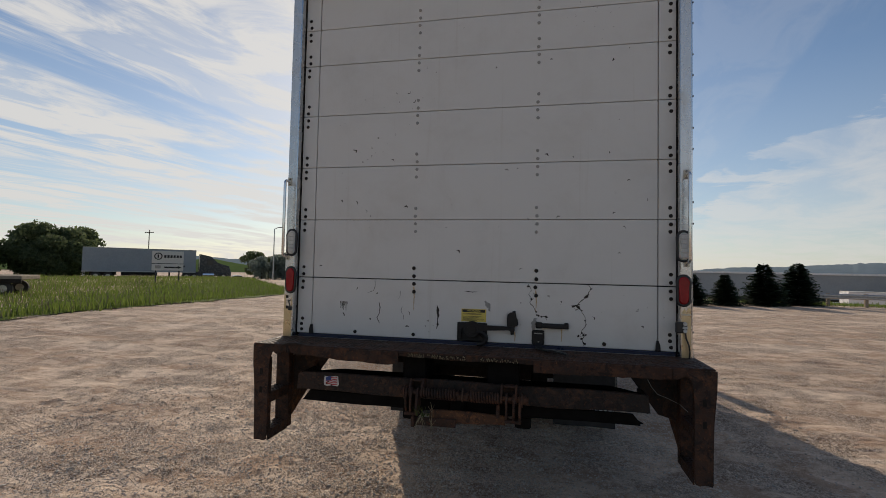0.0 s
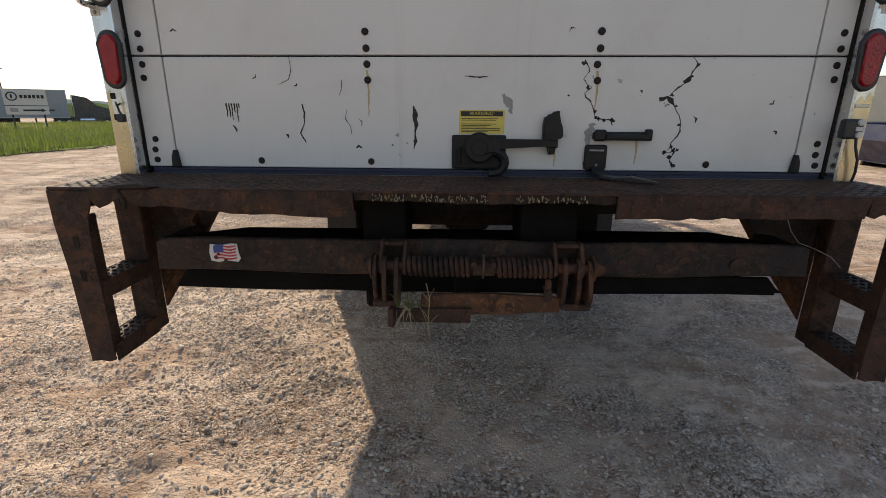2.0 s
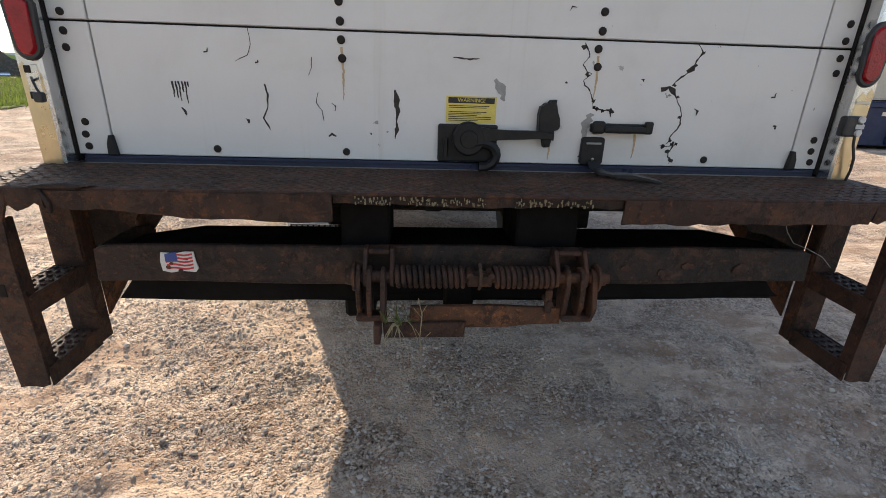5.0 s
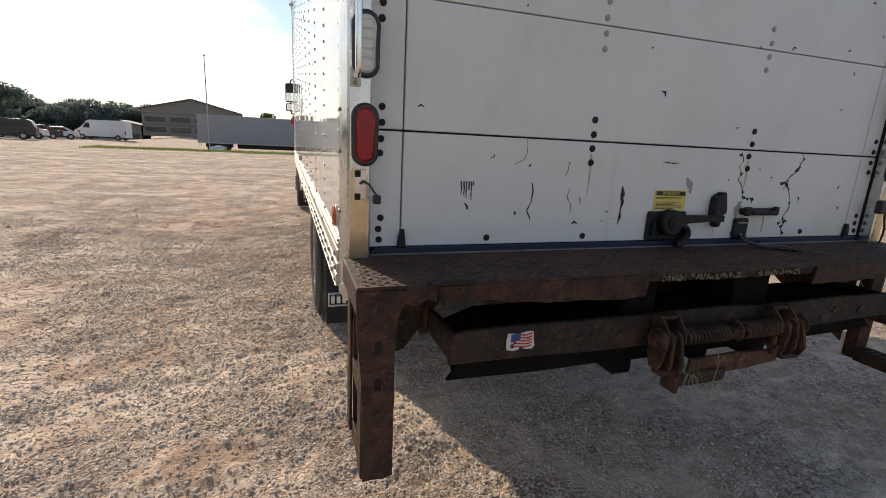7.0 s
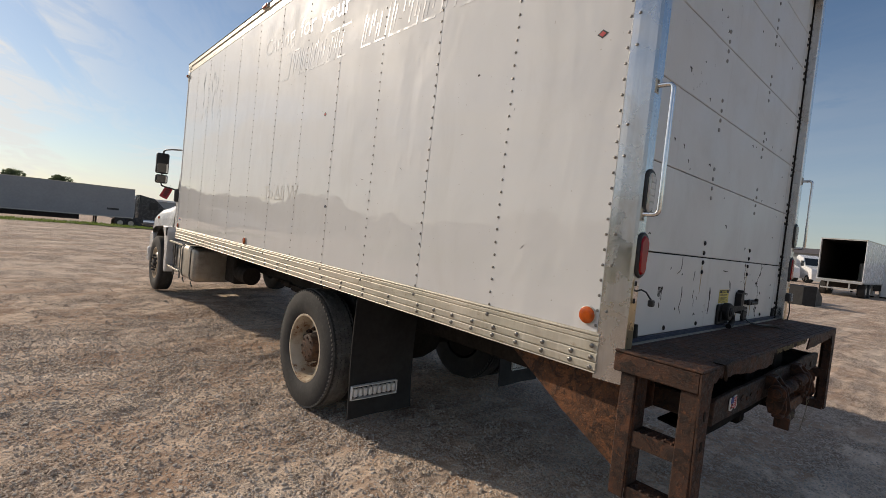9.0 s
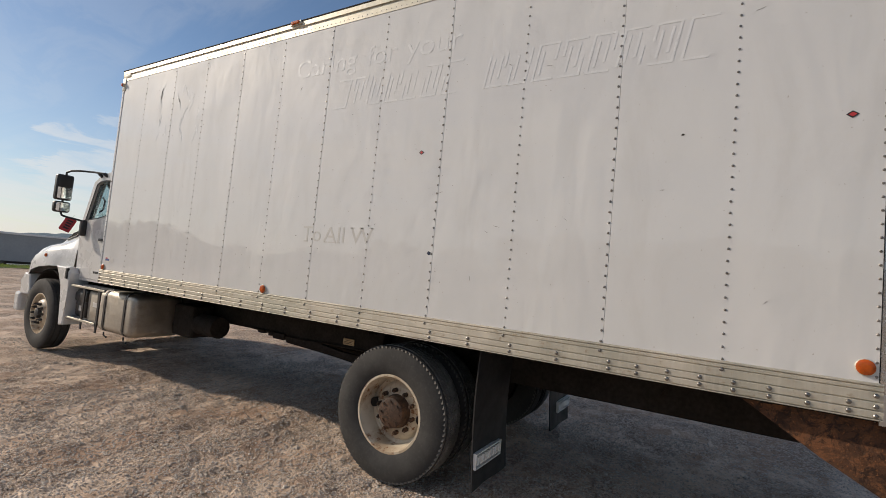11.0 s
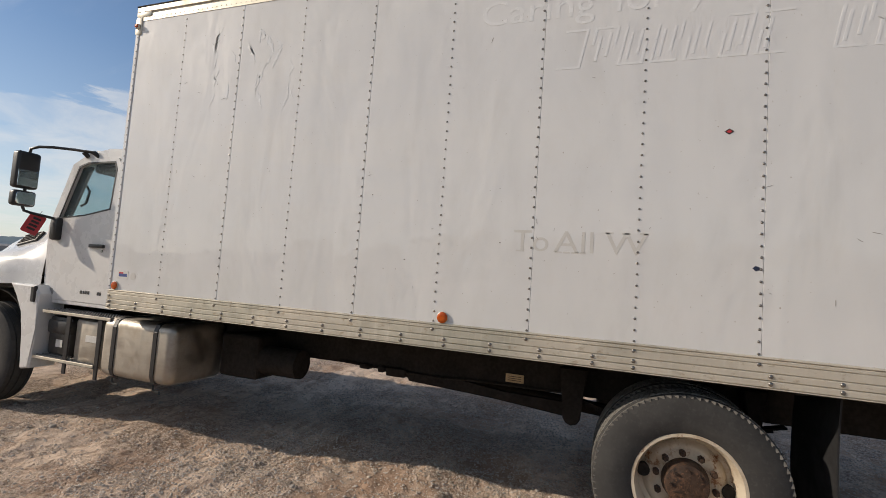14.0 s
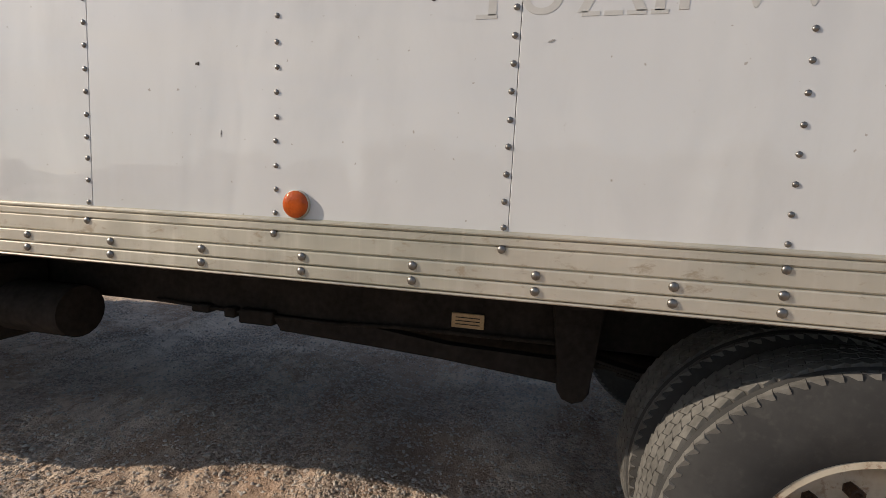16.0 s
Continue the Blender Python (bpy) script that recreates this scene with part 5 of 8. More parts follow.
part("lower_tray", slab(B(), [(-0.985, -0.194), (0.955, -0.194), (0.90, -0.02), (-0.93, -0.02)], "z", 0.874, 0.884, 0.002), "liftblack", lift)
for x, z, r in ((-0.58, 0.995, 0.016), (-0.52, 1.003, 0.018), (0.62, 1.01, 0.02), (0.78, 0.998, 0.03), (0.44, 1.0, 0.016), (-0.42, 0.998, 0.012), (0.55, 0.985, 0.02), (-0.66, 1.01, 0.022)):
    k = B()
    n = 11
    slab(k, [(x + r * rnd.uniform(0.6, 1.1) * math.cos(a * math.tau / n), z + r * 0.7 * rnd.uniform(0.5, 1.1) * math.sin(a * math.tau / n)) for a in range(n)], "y", -0.2670, -0.258)
    part("rust_scab", k, "rust", lift)
# flag sticker
FLAG = Matrix.Translation((0.0, -0.004, 0.010))
flag = part("flag_sticker", slab(B(), [(-0.838, 0.974), (-0.841, 1.001), (-0.836, 1.027), (-0.800, 1.024), (-0.772, 1.030), (-0.751, 1.029), (-0.748, 1.000), (-0.743, 0.982), (-0.752, 0.971), (-0.790, 0.974), (-0.815, 0.969)], "y", -0.2645, -0.261), "whiteprint", truck, "scuffed sticker of a striped flag")
for i in range(5):
    z = 0.978 + i * 0.0098
    wav = [(-0.825 + 0.070 * q / 6, z + 0.003 * q / 6 + 0.0028 * math.sin(q * 1.1)) for q in range(7)]
    part("stripe", slab(B(), wav + [(x, c + 0.0048) for x, c in wav[::-1]], "y", -0.2658, -0.264), "redprint", flag)
part("canton", slab(B(), [(-0.826, 1.000), (-0.795, 1.004), (-0.795, 1.028), (-0.810, 1.027), (-0.826, 1.022)], "y", -0.2664, -0.264), "blueprint", flag)
for x, z, r in ((-0.822, 0.985, 0.010), (-0.812, 0.996, 0.007), (-0.79, 0.976, 0.008), (-0.77, 1.008, 0.004)):
    part("worn_patch", slab(B(), [(x + r * rnd.uniform(0.5, 1) * math.cos(a), z + r * rnd.uniform(0.3, 0.8) * math.sin(a)) for a in (0, 0.9, 1.8, 2.7, 3.6, 4.5, 5.4)], "y", -0.2672, -0.264), "rust", flag)
flag.matrix_basis = FLAG

# hinge knuckles, springs and torsion shaft
HY, HZ = -0.322, 0.996
part("hinge_shaft", rod(B(), (-0.335, HY, HZ), (0.366, HY, HZ), 0.016, 14), "rust", lift, "", True)
for a, b in ((-0.212, -0.026), (0.052, 0.214)):
    k = B()
    n = 12 if a < 0 else 11
    pts = []
    for i in range(n * 12 + 1):
        th = i / 12 * math.tau
        pts.append((a + (b - a) * i / (n * 12), HY + 0.0255 * math.cos(th), HZ + 0.0255 * math.sin(th)))
    part("coil_spring", pipe(k, pts, 0.0068, 7), "rust", lift, "rusty coil spring", True)
for x in (-0.016, 0.040):
    part("spring_stop", rod(B(), (x, HY - 0.034, HZ + 0.016), (x, HY + 0.01, HZ + 0.016), 0.009, 8), "rust", lift, "", True)
part("spring_clip", pipe(B(), [(0.012, HY - 0.006, HZ + 0.040), (0.013, HY - 0.034, HZ + 0.022), (0.012, HY - 0.036, HZ - 0.010), (0.011, HY - 0.02, HZ - 0.026)], 0.0045, 6), "hub", lift, "bent wire clip", True)
part("clip_block", block(B(), -0.020, 0.046, HY - 0.020, HY + 0.02, HZ - 0.022, HZ + 0.012, 0.004), "rust", lift)


def knuckle(x, top, low, lean=0.0):
    """One hinge plate: round over the shaft, then a bent leg."""
    k = B()
    arc = [(HY + 0.030 * math.cos(a), top - 0.030 + 0.030 * math.sin(a)) for a in [radians(d) for d in range(0, 181, 30)]]
    leg = [(HY - 0.034, HZ - 0.02), (HY - 0.026 - lean, low + 0.035), (HY - 0.010 - lean, low), (HY + 0.030 - lean, low + 0.002), (HY + 0.044, low + 0.05), (HY + 0.040, HZ - 0.03)]
    slab(k, arc + leg, "x", x - 0.0065, x + 0.0065, 0.003)
    return part("hinge_plate", k, "rust", lift)


for sg, xs, clevis in ((-1, (-0.308, -0.279, -0.243), (-0.290, -0.220)), (1, (0.250, 0.290, 0.322), (0.222, 0.300))):
    for i, x in enumerate(xs):
        knuckle(x, 1.030 - 0.004 * i, 0.876 + (0.012 if (i == 0) == (sg < 0) else 0.0), 0.012 * i)
    for x in clevis:
        part("clevis", slab(B(), [(-0.262, 1.000), (-0.262, 1.064), (-0.300, 1.066), (HY - 0.018, 1.020), (HY - 0.024, HZ - 0.016), (HY, HZ - 0.030), (HY + 0.024, HZ - 0.016)], "x", x - 0.0055, x + 0.0055, 0.002), "rust", lift)
    part("clevis_bridge", block(B(), clevis[0] + 0.006, clevis[1] - 0.006, -0.304, -0.262, 1.050, 1.064, 0.004), "rust", lift)
    x = xs[0] if sg < 0 else xs[2]
    k = B()
    lathe(k, [(x + sg * 0.007, 0.040), (x + sg * 0.014, 0.038), (x + sg * 0.018, 0.024), (x + sg * 0.034, 0.021), (x + sg * 0.038, 0.0)], 18, "x", (0, HY, HZ))
    part("bearing_cap", k, "rust", lift, "", True)
    part("foot_bar", block(B(), xs[0] - 0.008, xs[2] + 0.008, HY - 0.030, HY + 0.014, 0.874, 0.892, 0.005), "rust", lift)
k = B()
slab(k, [(-0.175, 0.862), (-0.172, 0.912), (0.05, 0.914), (0.245, 0.908), (0.245, 0.860), (0.158, 0.862), (0.10, 0.850), (-0.026, 0.846)], "y", -0.332, -0.318, 0.003)
part("front_plate", dented(k, 0.004, 5), "orange", lift, "orange rust-bitten plate")
part("lower_plate", slab(B(), [(-0.242, 0.824), (-0.245, 0.868), (-0.02, 0.872), (-0.024, 0.826)], "y", -0.350, -0.336, 0.003), "rust", lift)
part("stub_plate", block(B(), -0.268, -0.250, -0.375, -0.31, 0.818, 0.876, 0.003), "rust", lift)
k = B()
rod(k, (0.205, -0.352, 0.928), (0.205, -0.30, 0.928), 0.010, 8)
block(k, 0.196, 0.214, -0.342, -0.325, 0.895, 0.965, 0.004)
part("link", k, "rust", lift)
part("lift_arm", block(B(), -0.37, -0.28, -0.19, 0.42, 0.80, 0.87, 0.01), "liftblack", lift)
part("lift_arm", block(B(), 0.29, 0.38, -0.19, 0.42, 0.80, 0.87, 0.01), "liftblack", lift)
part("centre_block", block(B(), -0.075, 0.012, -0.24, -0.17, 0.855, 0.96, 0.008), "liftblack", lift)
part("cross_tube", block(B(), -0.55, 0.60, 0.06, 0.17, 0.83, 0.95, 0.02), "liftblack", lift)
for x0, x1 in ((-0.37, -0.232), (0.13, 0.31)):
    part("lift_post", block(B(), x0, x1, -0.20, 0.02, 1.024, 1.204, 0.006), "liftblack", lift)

# weeds caught in the hinge
weed = thing("weed_tuft", "green and dry weeds caught in the rusty hinge", "plant", at=(-0.22, -0.37, 0.85))
for i in range(26):
    a, l = rnd.uniform(-1.2, 1.2), rnd.uniform(0.04, 0.085)
    p0 = Vector((-0.215 + rnd.uniform(-0.03, 0.05), -0.372 + rnd.uniform(-0.015, 0.015), 0.885))
    pts = [p0 + Vector((math.sin(a) * l * t * 0.8, -0.02 * t, -0.9 * l * t * t + 0.05 * t * (i % 3))) for t in (0, 0.35, 0.7, 1)]
    k = B()
    w = 0.0016 if i % 2 else 0.003
    rows = [(k.verts.new(p + Vector((w * (1 - t * 0.8), 0, 0))), k.verts.new(p - Vector((w * (1 - t * 0.8), 0, 0)))) for p, t in zip(pts, (0, 0.35, 0.7, 1))]
    for r0, r1 in zip(rows, rows[1:]):
        k.faces.new((r0[0], r0[1], r1[1], r1[0]))
    o = part("blade", k, "weed" if i % 3 else "straw", weed)
    o.matrix_parent_inverse = weed.matrix_world.inverted()
k = B()
pipe(k, [(-0.140, -0.395, 0.800), (-0.145, -0.405, 0.86), (-0.140, -0.412, 0.93), (-0.150, -0.410, 0.975)], 0.0014, 5)
for dx, z in ((-0.02, 0.94), (0.025, 0.87), (0.015, 0.95), (-0.015, 0.88)):
    pipe(k, [(-0.142, -0.408, z - 0.02), (-0.142 + dx * 0.6, -0.414, z), (-0.142 + dx, -0.416, z + 0.012)], 0.0009, 4)
o = part("stalk", k, "straw", weed)
o.matrix_parent_inverse = weed.matrix_world.inverted()

# ---- chassis
ch = part("chassis_frame", block(B(), -0.43, 0.43, 6.5, 6.6, 0.78, 0.95, 0.006), "chassis", truck, "dusty black ladder frame")
for sg in (-1, 1):
    k = B()
    block(k, *sorted((sg * 0.43, sg * 0.455)), 0.25, 9.9, 0.738, 0.985, 0.004)
    for z0 in (0.738, 0.973):
        block(k, *sorted((sg * 0.37, sg * 0.45)), 0.25, 9.9, z0, z0 + 0.012)
    part("frame_rail", k, "chassis", ch)
    part("sub_rail", block(B(), *sorted((sg * 0.38, sg * 0.47)), 0.14, 7.35, 0.99, 1.075, 0.004), "chassis", ch)
    # leaf springs and hangers
    k = B()
    for i in range(7):
        l = 0.66 - i * 0.075
        pts = [(2.85 - l + j * l / 4, 0.66 - i * 0.013 + 0.09 * ((j - 4) / 4) ** 2 * (l / 0.66) ** 2) for j in range(9)]
        slab(k, pts + [(y, z - 0.011) for y, z in pts[::-1]], "x", *sorted((sg * 0.49, sg * 0.57)))
    part("leaf_spring", k, "chassis", ch)
    part("rear_hanger", slab(B(), [(2.30, 0.96), (2.44, 0.96), (2.41, 0.74), (2.33, 0.74)], "x", *sorted((sg * 0.46, sg * 0.58)), 0.008), "chassis", ch)
    for y in (3.52,):
        part("spring_hanger", slab(B(), [(y - 0.10, 0.96), (y + 0.10, 0.96), (y + 0.065, 0.66), (y + 0.062, 0.60), (y + 0.04, 0.565), (y, 0.55), (y - 0.04, 0.565), (y - 0.062, 0.60), (y - 0.065, 0.66)], "x", *sorted((sg * 0.46, sg * 0.60)), 0.008), "chassis", ch)
    part("mount_clip", slab(B(), [(1.02, 0.99), (1.16, 0.99), (1.12, 0.90), (1.09, 0.84), (1.05, 0.90)], "x", *sorted((sg * 0.46, sg * 0.50)), 0.003), "chassis", ch)
for i in range(24):
    y = 0.22 + i * 0.3048
    part("floor_beam", block(B(), -1.26, 1.26, y - 0.025, y + 0.025, 1.076, 1.0845, 0.001), "chassis", ch)
    if i % 4 == 3:
        part("cross_member", block(B(), -0.43, 0.43, y - 0.04, y + 0.04, 0.78, 0.95, 0.006), "chassis", ch)
part("floor_underside", block(B(), -1.28, 1.28, 0.11, LEN - 0.02, 1.0848, 1.0995), "chassis", ch)
part("rear_sill", block(B(), -1.18, 1.18, 0.032, 0.115, 1.085, 1.195, 0.004), "chassis", ch)
k = B()
lathe(k, [(-0.75, 0.0), (-0.75, 0.075), (-0.25, 0.085), (-0.19, 0.17), (-0.05, 0.215), (0.05, 0.215), (0.19, 0.17), (0.25, 0.085), (0.75, 0.075), (0.75, 0.0)], 24, "x", (0, 2.85, 0.50))
part("rear_axle", k, "chassis", ch, "", True)
k = B()
rod(k, (0, 3.05, 0.54), (0, 5.6, 0.70), 0.055, 14)
rod(k, (0, 5.6, 0.70), (0, 8.2, 0.80), 0.055, 14)
part("drive_shaft", k, "chassis", ch, "", True)
k = B()
rod(k, (-0.64, 5.82, 0.705), (-0.64, 6.22, 0.705), 0.125, 20)
part("air_tank", k, "chassis", ch, "", True)
part("valve_box", block(B(), -0.76, -0.48, 6.20, 6.62, 0.535, 0.92, 0.03, 2), "chassis", ch)
k = B()
pipe(k, [(-0.47, 5.55, 0.755), (-0.475, 5.0, 0.734), (-0.475, 4.6, 0.728), (-0.472, 4.3, 0.746), (-0.47, 3.6, 0.752)], 0.010, 8)
part("brake_pipe", k, "chassis", ch, "", True)
part("spring_arm", slab(B(), [(4.90, 0.735), (4.86, 0.668), (4.1, 0.628), (3.56, 0.578), (3.48, 0.60), (3.48, 0.690), (3.62, 0.684), (4.05, 0.694), (4.40, 0.734)], "x", -0.478, -0.425, 0.004), "chassis", ch)
for y, l, d in ((4.98, 0.09, 0.050), (5.28, 0.05, 0.02), (5.12, 0.03, 0.03)):
    part("valve", block(B(), -0.50, -0.42, y - l, y + l, 0.738 - d, 0.76, 0.012, 2), "chassis", ch)
part("muffler", lathe(B(), [(4.3, 0.0), (4.3, 0.12), (5.5, 0.12), (5.5, 0.0)], 18, "y", (0.68, 0, 0.72)), "chassis", ch, "", True)
tag = part("frame_tag", block(B(), -0.468, -0.456, 3.897, 4.040, 0.773, 0.838, 0.002), "stain", ch, "dusty tan plate on the frame")
for z in (0.790, 0.805, 0.82):
    part("tag_print", block(B(), -0.4695, -0.467, 3.915, 4.022, z - 0.002, z + 0.002), "chip", tag)

# mud flaps
for sg in (-1, 1):
    k = B()
    n = 8
    rows = []
    for i in range(n + 1):
        z = 1.08 - (1.08 - 0.115) * i / n
        bow = 0.02 * math.sin(i / n * 3.1)
        rows.append([k.verts.new((sg * (0.57 + 0.61 * j / 6), 2.135 + bow + 0.008 * math.sin(j * 1.3 + i * 0.4), z)) for j in range(7)])
    for a, b in zip(rows, rows[1:]):
        for j in range(6):
            k.faces.new((a[j], a[j + 1], b[j + 1], b[j]))
    geo = bmesh.ops.extrude_face_region(k, geom=k.faces[:])["geom"]
    bmesh.ops.translate(k, vec=(0, 0.010, 0), verts=[g for g in geo if isinstance(g, bmesh.types.BMVert)])
    fl = part("mud_flap", k, "flap", truck, "black rubber mud flap with a white badge", True)
    cx = sg * 0.955
    fr = B()
    for xa, xb, za, zb in ((-0.212, 0.212, 0.362, 0.370), (-0.212, 0.212, 0.262, 0.270), (-0.212, -0.204, 0.270, 0.362), (0.204, 0.212, 0.270, 0.362)):
        block(fr, cx + xa, cx + xb, 2.118, 2.150, za, zb, 0.001)
    part("badge_border", fr, "badge", fl)
    for i in range(9):
        x = cx - 0.176 + i * 0.044
        part("badge_bar", block(B(), x - 0.015, x + 0.013, 2.116, 2.150, 0.287, 0.346, 0.002), "badge", fl)


part("loose_wire", pipe(B(), [(1.01, -0.1, 1.106), (1.03, -0.1, 1.064), (1.062, -0.1, 1.026), (1.115, -0.1, 1.007), (1.176, -0.1, 0.979), (1.216, -0.1, 0.942)], 0.0013, 6), "greychip", truck, "thin pale loose wire", True)

# ---- wheels
def tyre(bm, w, R, r, seg=72, tread=True):
    h = w / 2
    prof = [(-h * 0.80, r - 0.004), (-h * 0.90, r + 0.015), (-h * 1.0, r + 0.09), (-h * 1.0, R - 0.10), (-h * 0.93, R - 0.035), (-h * 0.82, R - 0.008), (-h * 0.6, R),
            (-h * 0.58, R - 0.012), (-h * 0.50, R - 0.012), (-h * 0.48, R), (-h * 0.06, R), (-h * 0.04, R - 0.012), (h * 0.04, R - 0.012), (h * 0.06, R), (h * 0.48, R),
            (h * 0.50, R - 0.012), (h * 0.58, R - 0.012), (h * 0.6, R), (h * 0.82, R - 0.008), (h * 0.93, R - 0.035), (h * 1.0, R - 0.10), (h * 1.0, r + 0.09), (h * 0.90, r + 0.015), (h * 0.80, r - 0.004)]
    lathe(bm, prof, seg, caps=False)
    return bm


def wheel_set(y, sg, front):
    R, r, w = 0.505, 0.288, 0.262
    xo = sg * (1.105 if front else 1.115)
    m0 = Matrix.Rotation(0 if sg < 0 else math.pi, 4, "Z")

    def at(x):
        return Matrix.Translation((x, y, R - 0.012)) @ m0
    h = w / 2
    k = B()
    if front:
        prof = [(-h * 0.78, r + 0.012), (-h * 0.86, r + 0.004), (-h * 0.86, r - 0.012), (-h * 0.35, r - 0.028), (-h * 0.20, r - 0.06), (-h * 0.42, 0.215), (-h * 0.74, 0.180), (-h * 0.80, 0.165),
                (-h * 0.82, 0.110), (-h * 0.78, 0.10), (-h * 0.7, 0.0)]
    else:
        prof = [(-h * 0.78, r + 0.012), (-h * 0.86, r + 0.004), (-h * 0.86, r - 0.012), (-h * 0.55, r - 0.026), (h * 0.25, r - 0.040), (h * 0.34, r - 0.064), (h * 0.12, 0.205), (h * 0.04, 0.188),
                (h * 0.02, 0.178), (h * 0.02, 0.12), (h * 0.1, 0.0)]
    lathe(k, prof, 56, caps=False)
    rim = part("wheel", k, "rim", truck, "cream painted steel wheel, rusty" + (" with black lug caps" if front else ", deep-dished twin"), True)
    rim.matrix_basis = at(xo)

    def sub(name, bm, material, label="", smooth=True, shift=0.0):
        o = part(name, bm, material, rim, label, smooth)
        o.location = (shift, 0, 0)
        return o
    sub("tyre", tyre(B(), w, R, r), "rubber", "dusty black tyre")
    if not front:
        sub("inner_tyre", tyre(B(), w, R, r), "rubber", "", True, 0.325)
        sub("inner_rim", lathe(B(), [(-h * 0.8, r), (-h * 0.7, r - 0.03), (h * 0.8, r - 0.03), (h * 0.8, 0.0)], 32), "chassis", "", True, 0.325)
        # tread blocks on the shoulders of both tyres
        for shift in (0.0, 0.325):
            k = B()
            n = 84
            for i in range(n):
                a = i * math.tau / n
                for q, s in enumerate((-0.094, -0.056, -0.018, 0.020, 0.058, 0.094)):
                    m = Matrix.Rotation(a + (q % 2) * math.pi / n, 4, "X") @ Matrix.Translation((s, 0, R + (0.001 if abs(s) < 0.09 else -0.0095)))
                    block(k, -0.0175, 0.0175, -0.0168, 0.0168, -0.010, 0.005, 0, 1, m @ Matrix.Rotation(0.35 if q % 2 else -0.35, 4, "Z"))
            tagged(sub("tread_block", k, "dustytread", "dusty grey tread", False, shift), kind="stuff")
        k = B()
        lathe(k, [(h * 0.05, 0.128), (-h * 0.35, 0.118), (-h * 0.62, 0.112), (-h * 0.66, 0.100), (-h * 0.66, 0.0)], 28)
        sub("axle_hub", k, "hub", "rusty brown axle hub")
        for i in range(8):
            a = i * math.tau / 8
            k = B()
            p = Vector((-h * 0.66, 0.085 * math.cos(a), 0.085 * math.sin(a)))
            rod(k, p, p + Vector((-0.010, 0, 0)), 0.009, 6)
            sub("hub_bolt", k, "hub", "", False)
        for i in range(10):
            a = (i + 0.3) * math.tau / 10
            p = Vector((-h * 0.02, 0.158 * math.cos(a), 0.158 * math.sin(a)))
            k = B()
            rod(k, p + Vector((0.01, 0, 0)), p + Vector((-0.030, 0, 0)), 0.0185, 6)
            rod(k, p + Vector((-0.03, 0, 0)), p + Vector((-0.046, 0, 0)), 0.010, 8)
            sub("lug_nut", k, "hub", "", False)
        for i in range(2):
            a = i * math.pi + 0.1
            p = Vector((-h * 0.03 + 0.012, 0.222 * math.cos(a), 0.222 * math.sin(a)))
            k = B()
            rod(k, p + Vector((0.03, 0, 0)), p + Vector((-0.014, 0, 0)), 0.036, 14)
            sub("hand_hole", k, "chassis", "", False)
    else:
        k = B()
        lathe(k, [(-h * 0.78, 0.078), (-h * 1.06, 0.070), (-h * 1.12, 0.055), (-h * 1.12, 0.0)], 24)
        sub("hub_cap", k, "black", "black oil hub cap")
        for i in range(10):
            a = i * math.tau / 10
            p = Vector((-h * 0.80, 0.138 * math.cos(a), 0.138 * math.sin(a)))
            k = B()
            rod(k, p, p + Vector((-0.028, 0, 0)), 0.019, 8)
            rod(k, p + Vector((-0.028, 0, 0)), p + Vector((-0.062, 0, 0)), 0.015, 8, 0.008)
            sub("lug_cap", k, "black", "", False)
        for i in range(2):
            a = i * math.pi + 0.0
            k = B()
            p = Vector((-h * 0.38, 0.228 * math.cos(a), 0.228 * math.sin(a)))
            rod(k, p + Vector((0.03, 0, 0)), p + Vector((-0.012, 0, 0)), 0.034, 14)
            sub("hand_hole", k, "chassis", "", False)


for sg in (-1, 1):
    wheel_set(2.85, sg, False)
    wheel_set(9.22, sg, True)

# ---------------------------------------------------------------- the truck: cab and side equipment
def ring_wall(outer, inner, x0, x1):
    """A wall in the y-z plane with a hole: both outlines have the same number of corners."""
    k = B()
    n = len(outer)
    vo = [[k.verts.new((x, y, z)) for y, z in outer] for x in (x0, x1)]
    vi = [[k.verts.new((x, y, z)) for y, z in inner] for x in (x0, x1)]
    for i in range(n):
        j = (i + 1) % n
        for s in (0, 1):
            k.faces.new((vo[s][i], vo[s][j], vi[s][j], vi[s][i]))
        k.faces.new((vo[0][i], vo[0][j], vo[1][j], vo[1][i]))
        k.faces.new((vi[0][i], vi[0][j], vi[1][j], vi[1][i]))
    return k


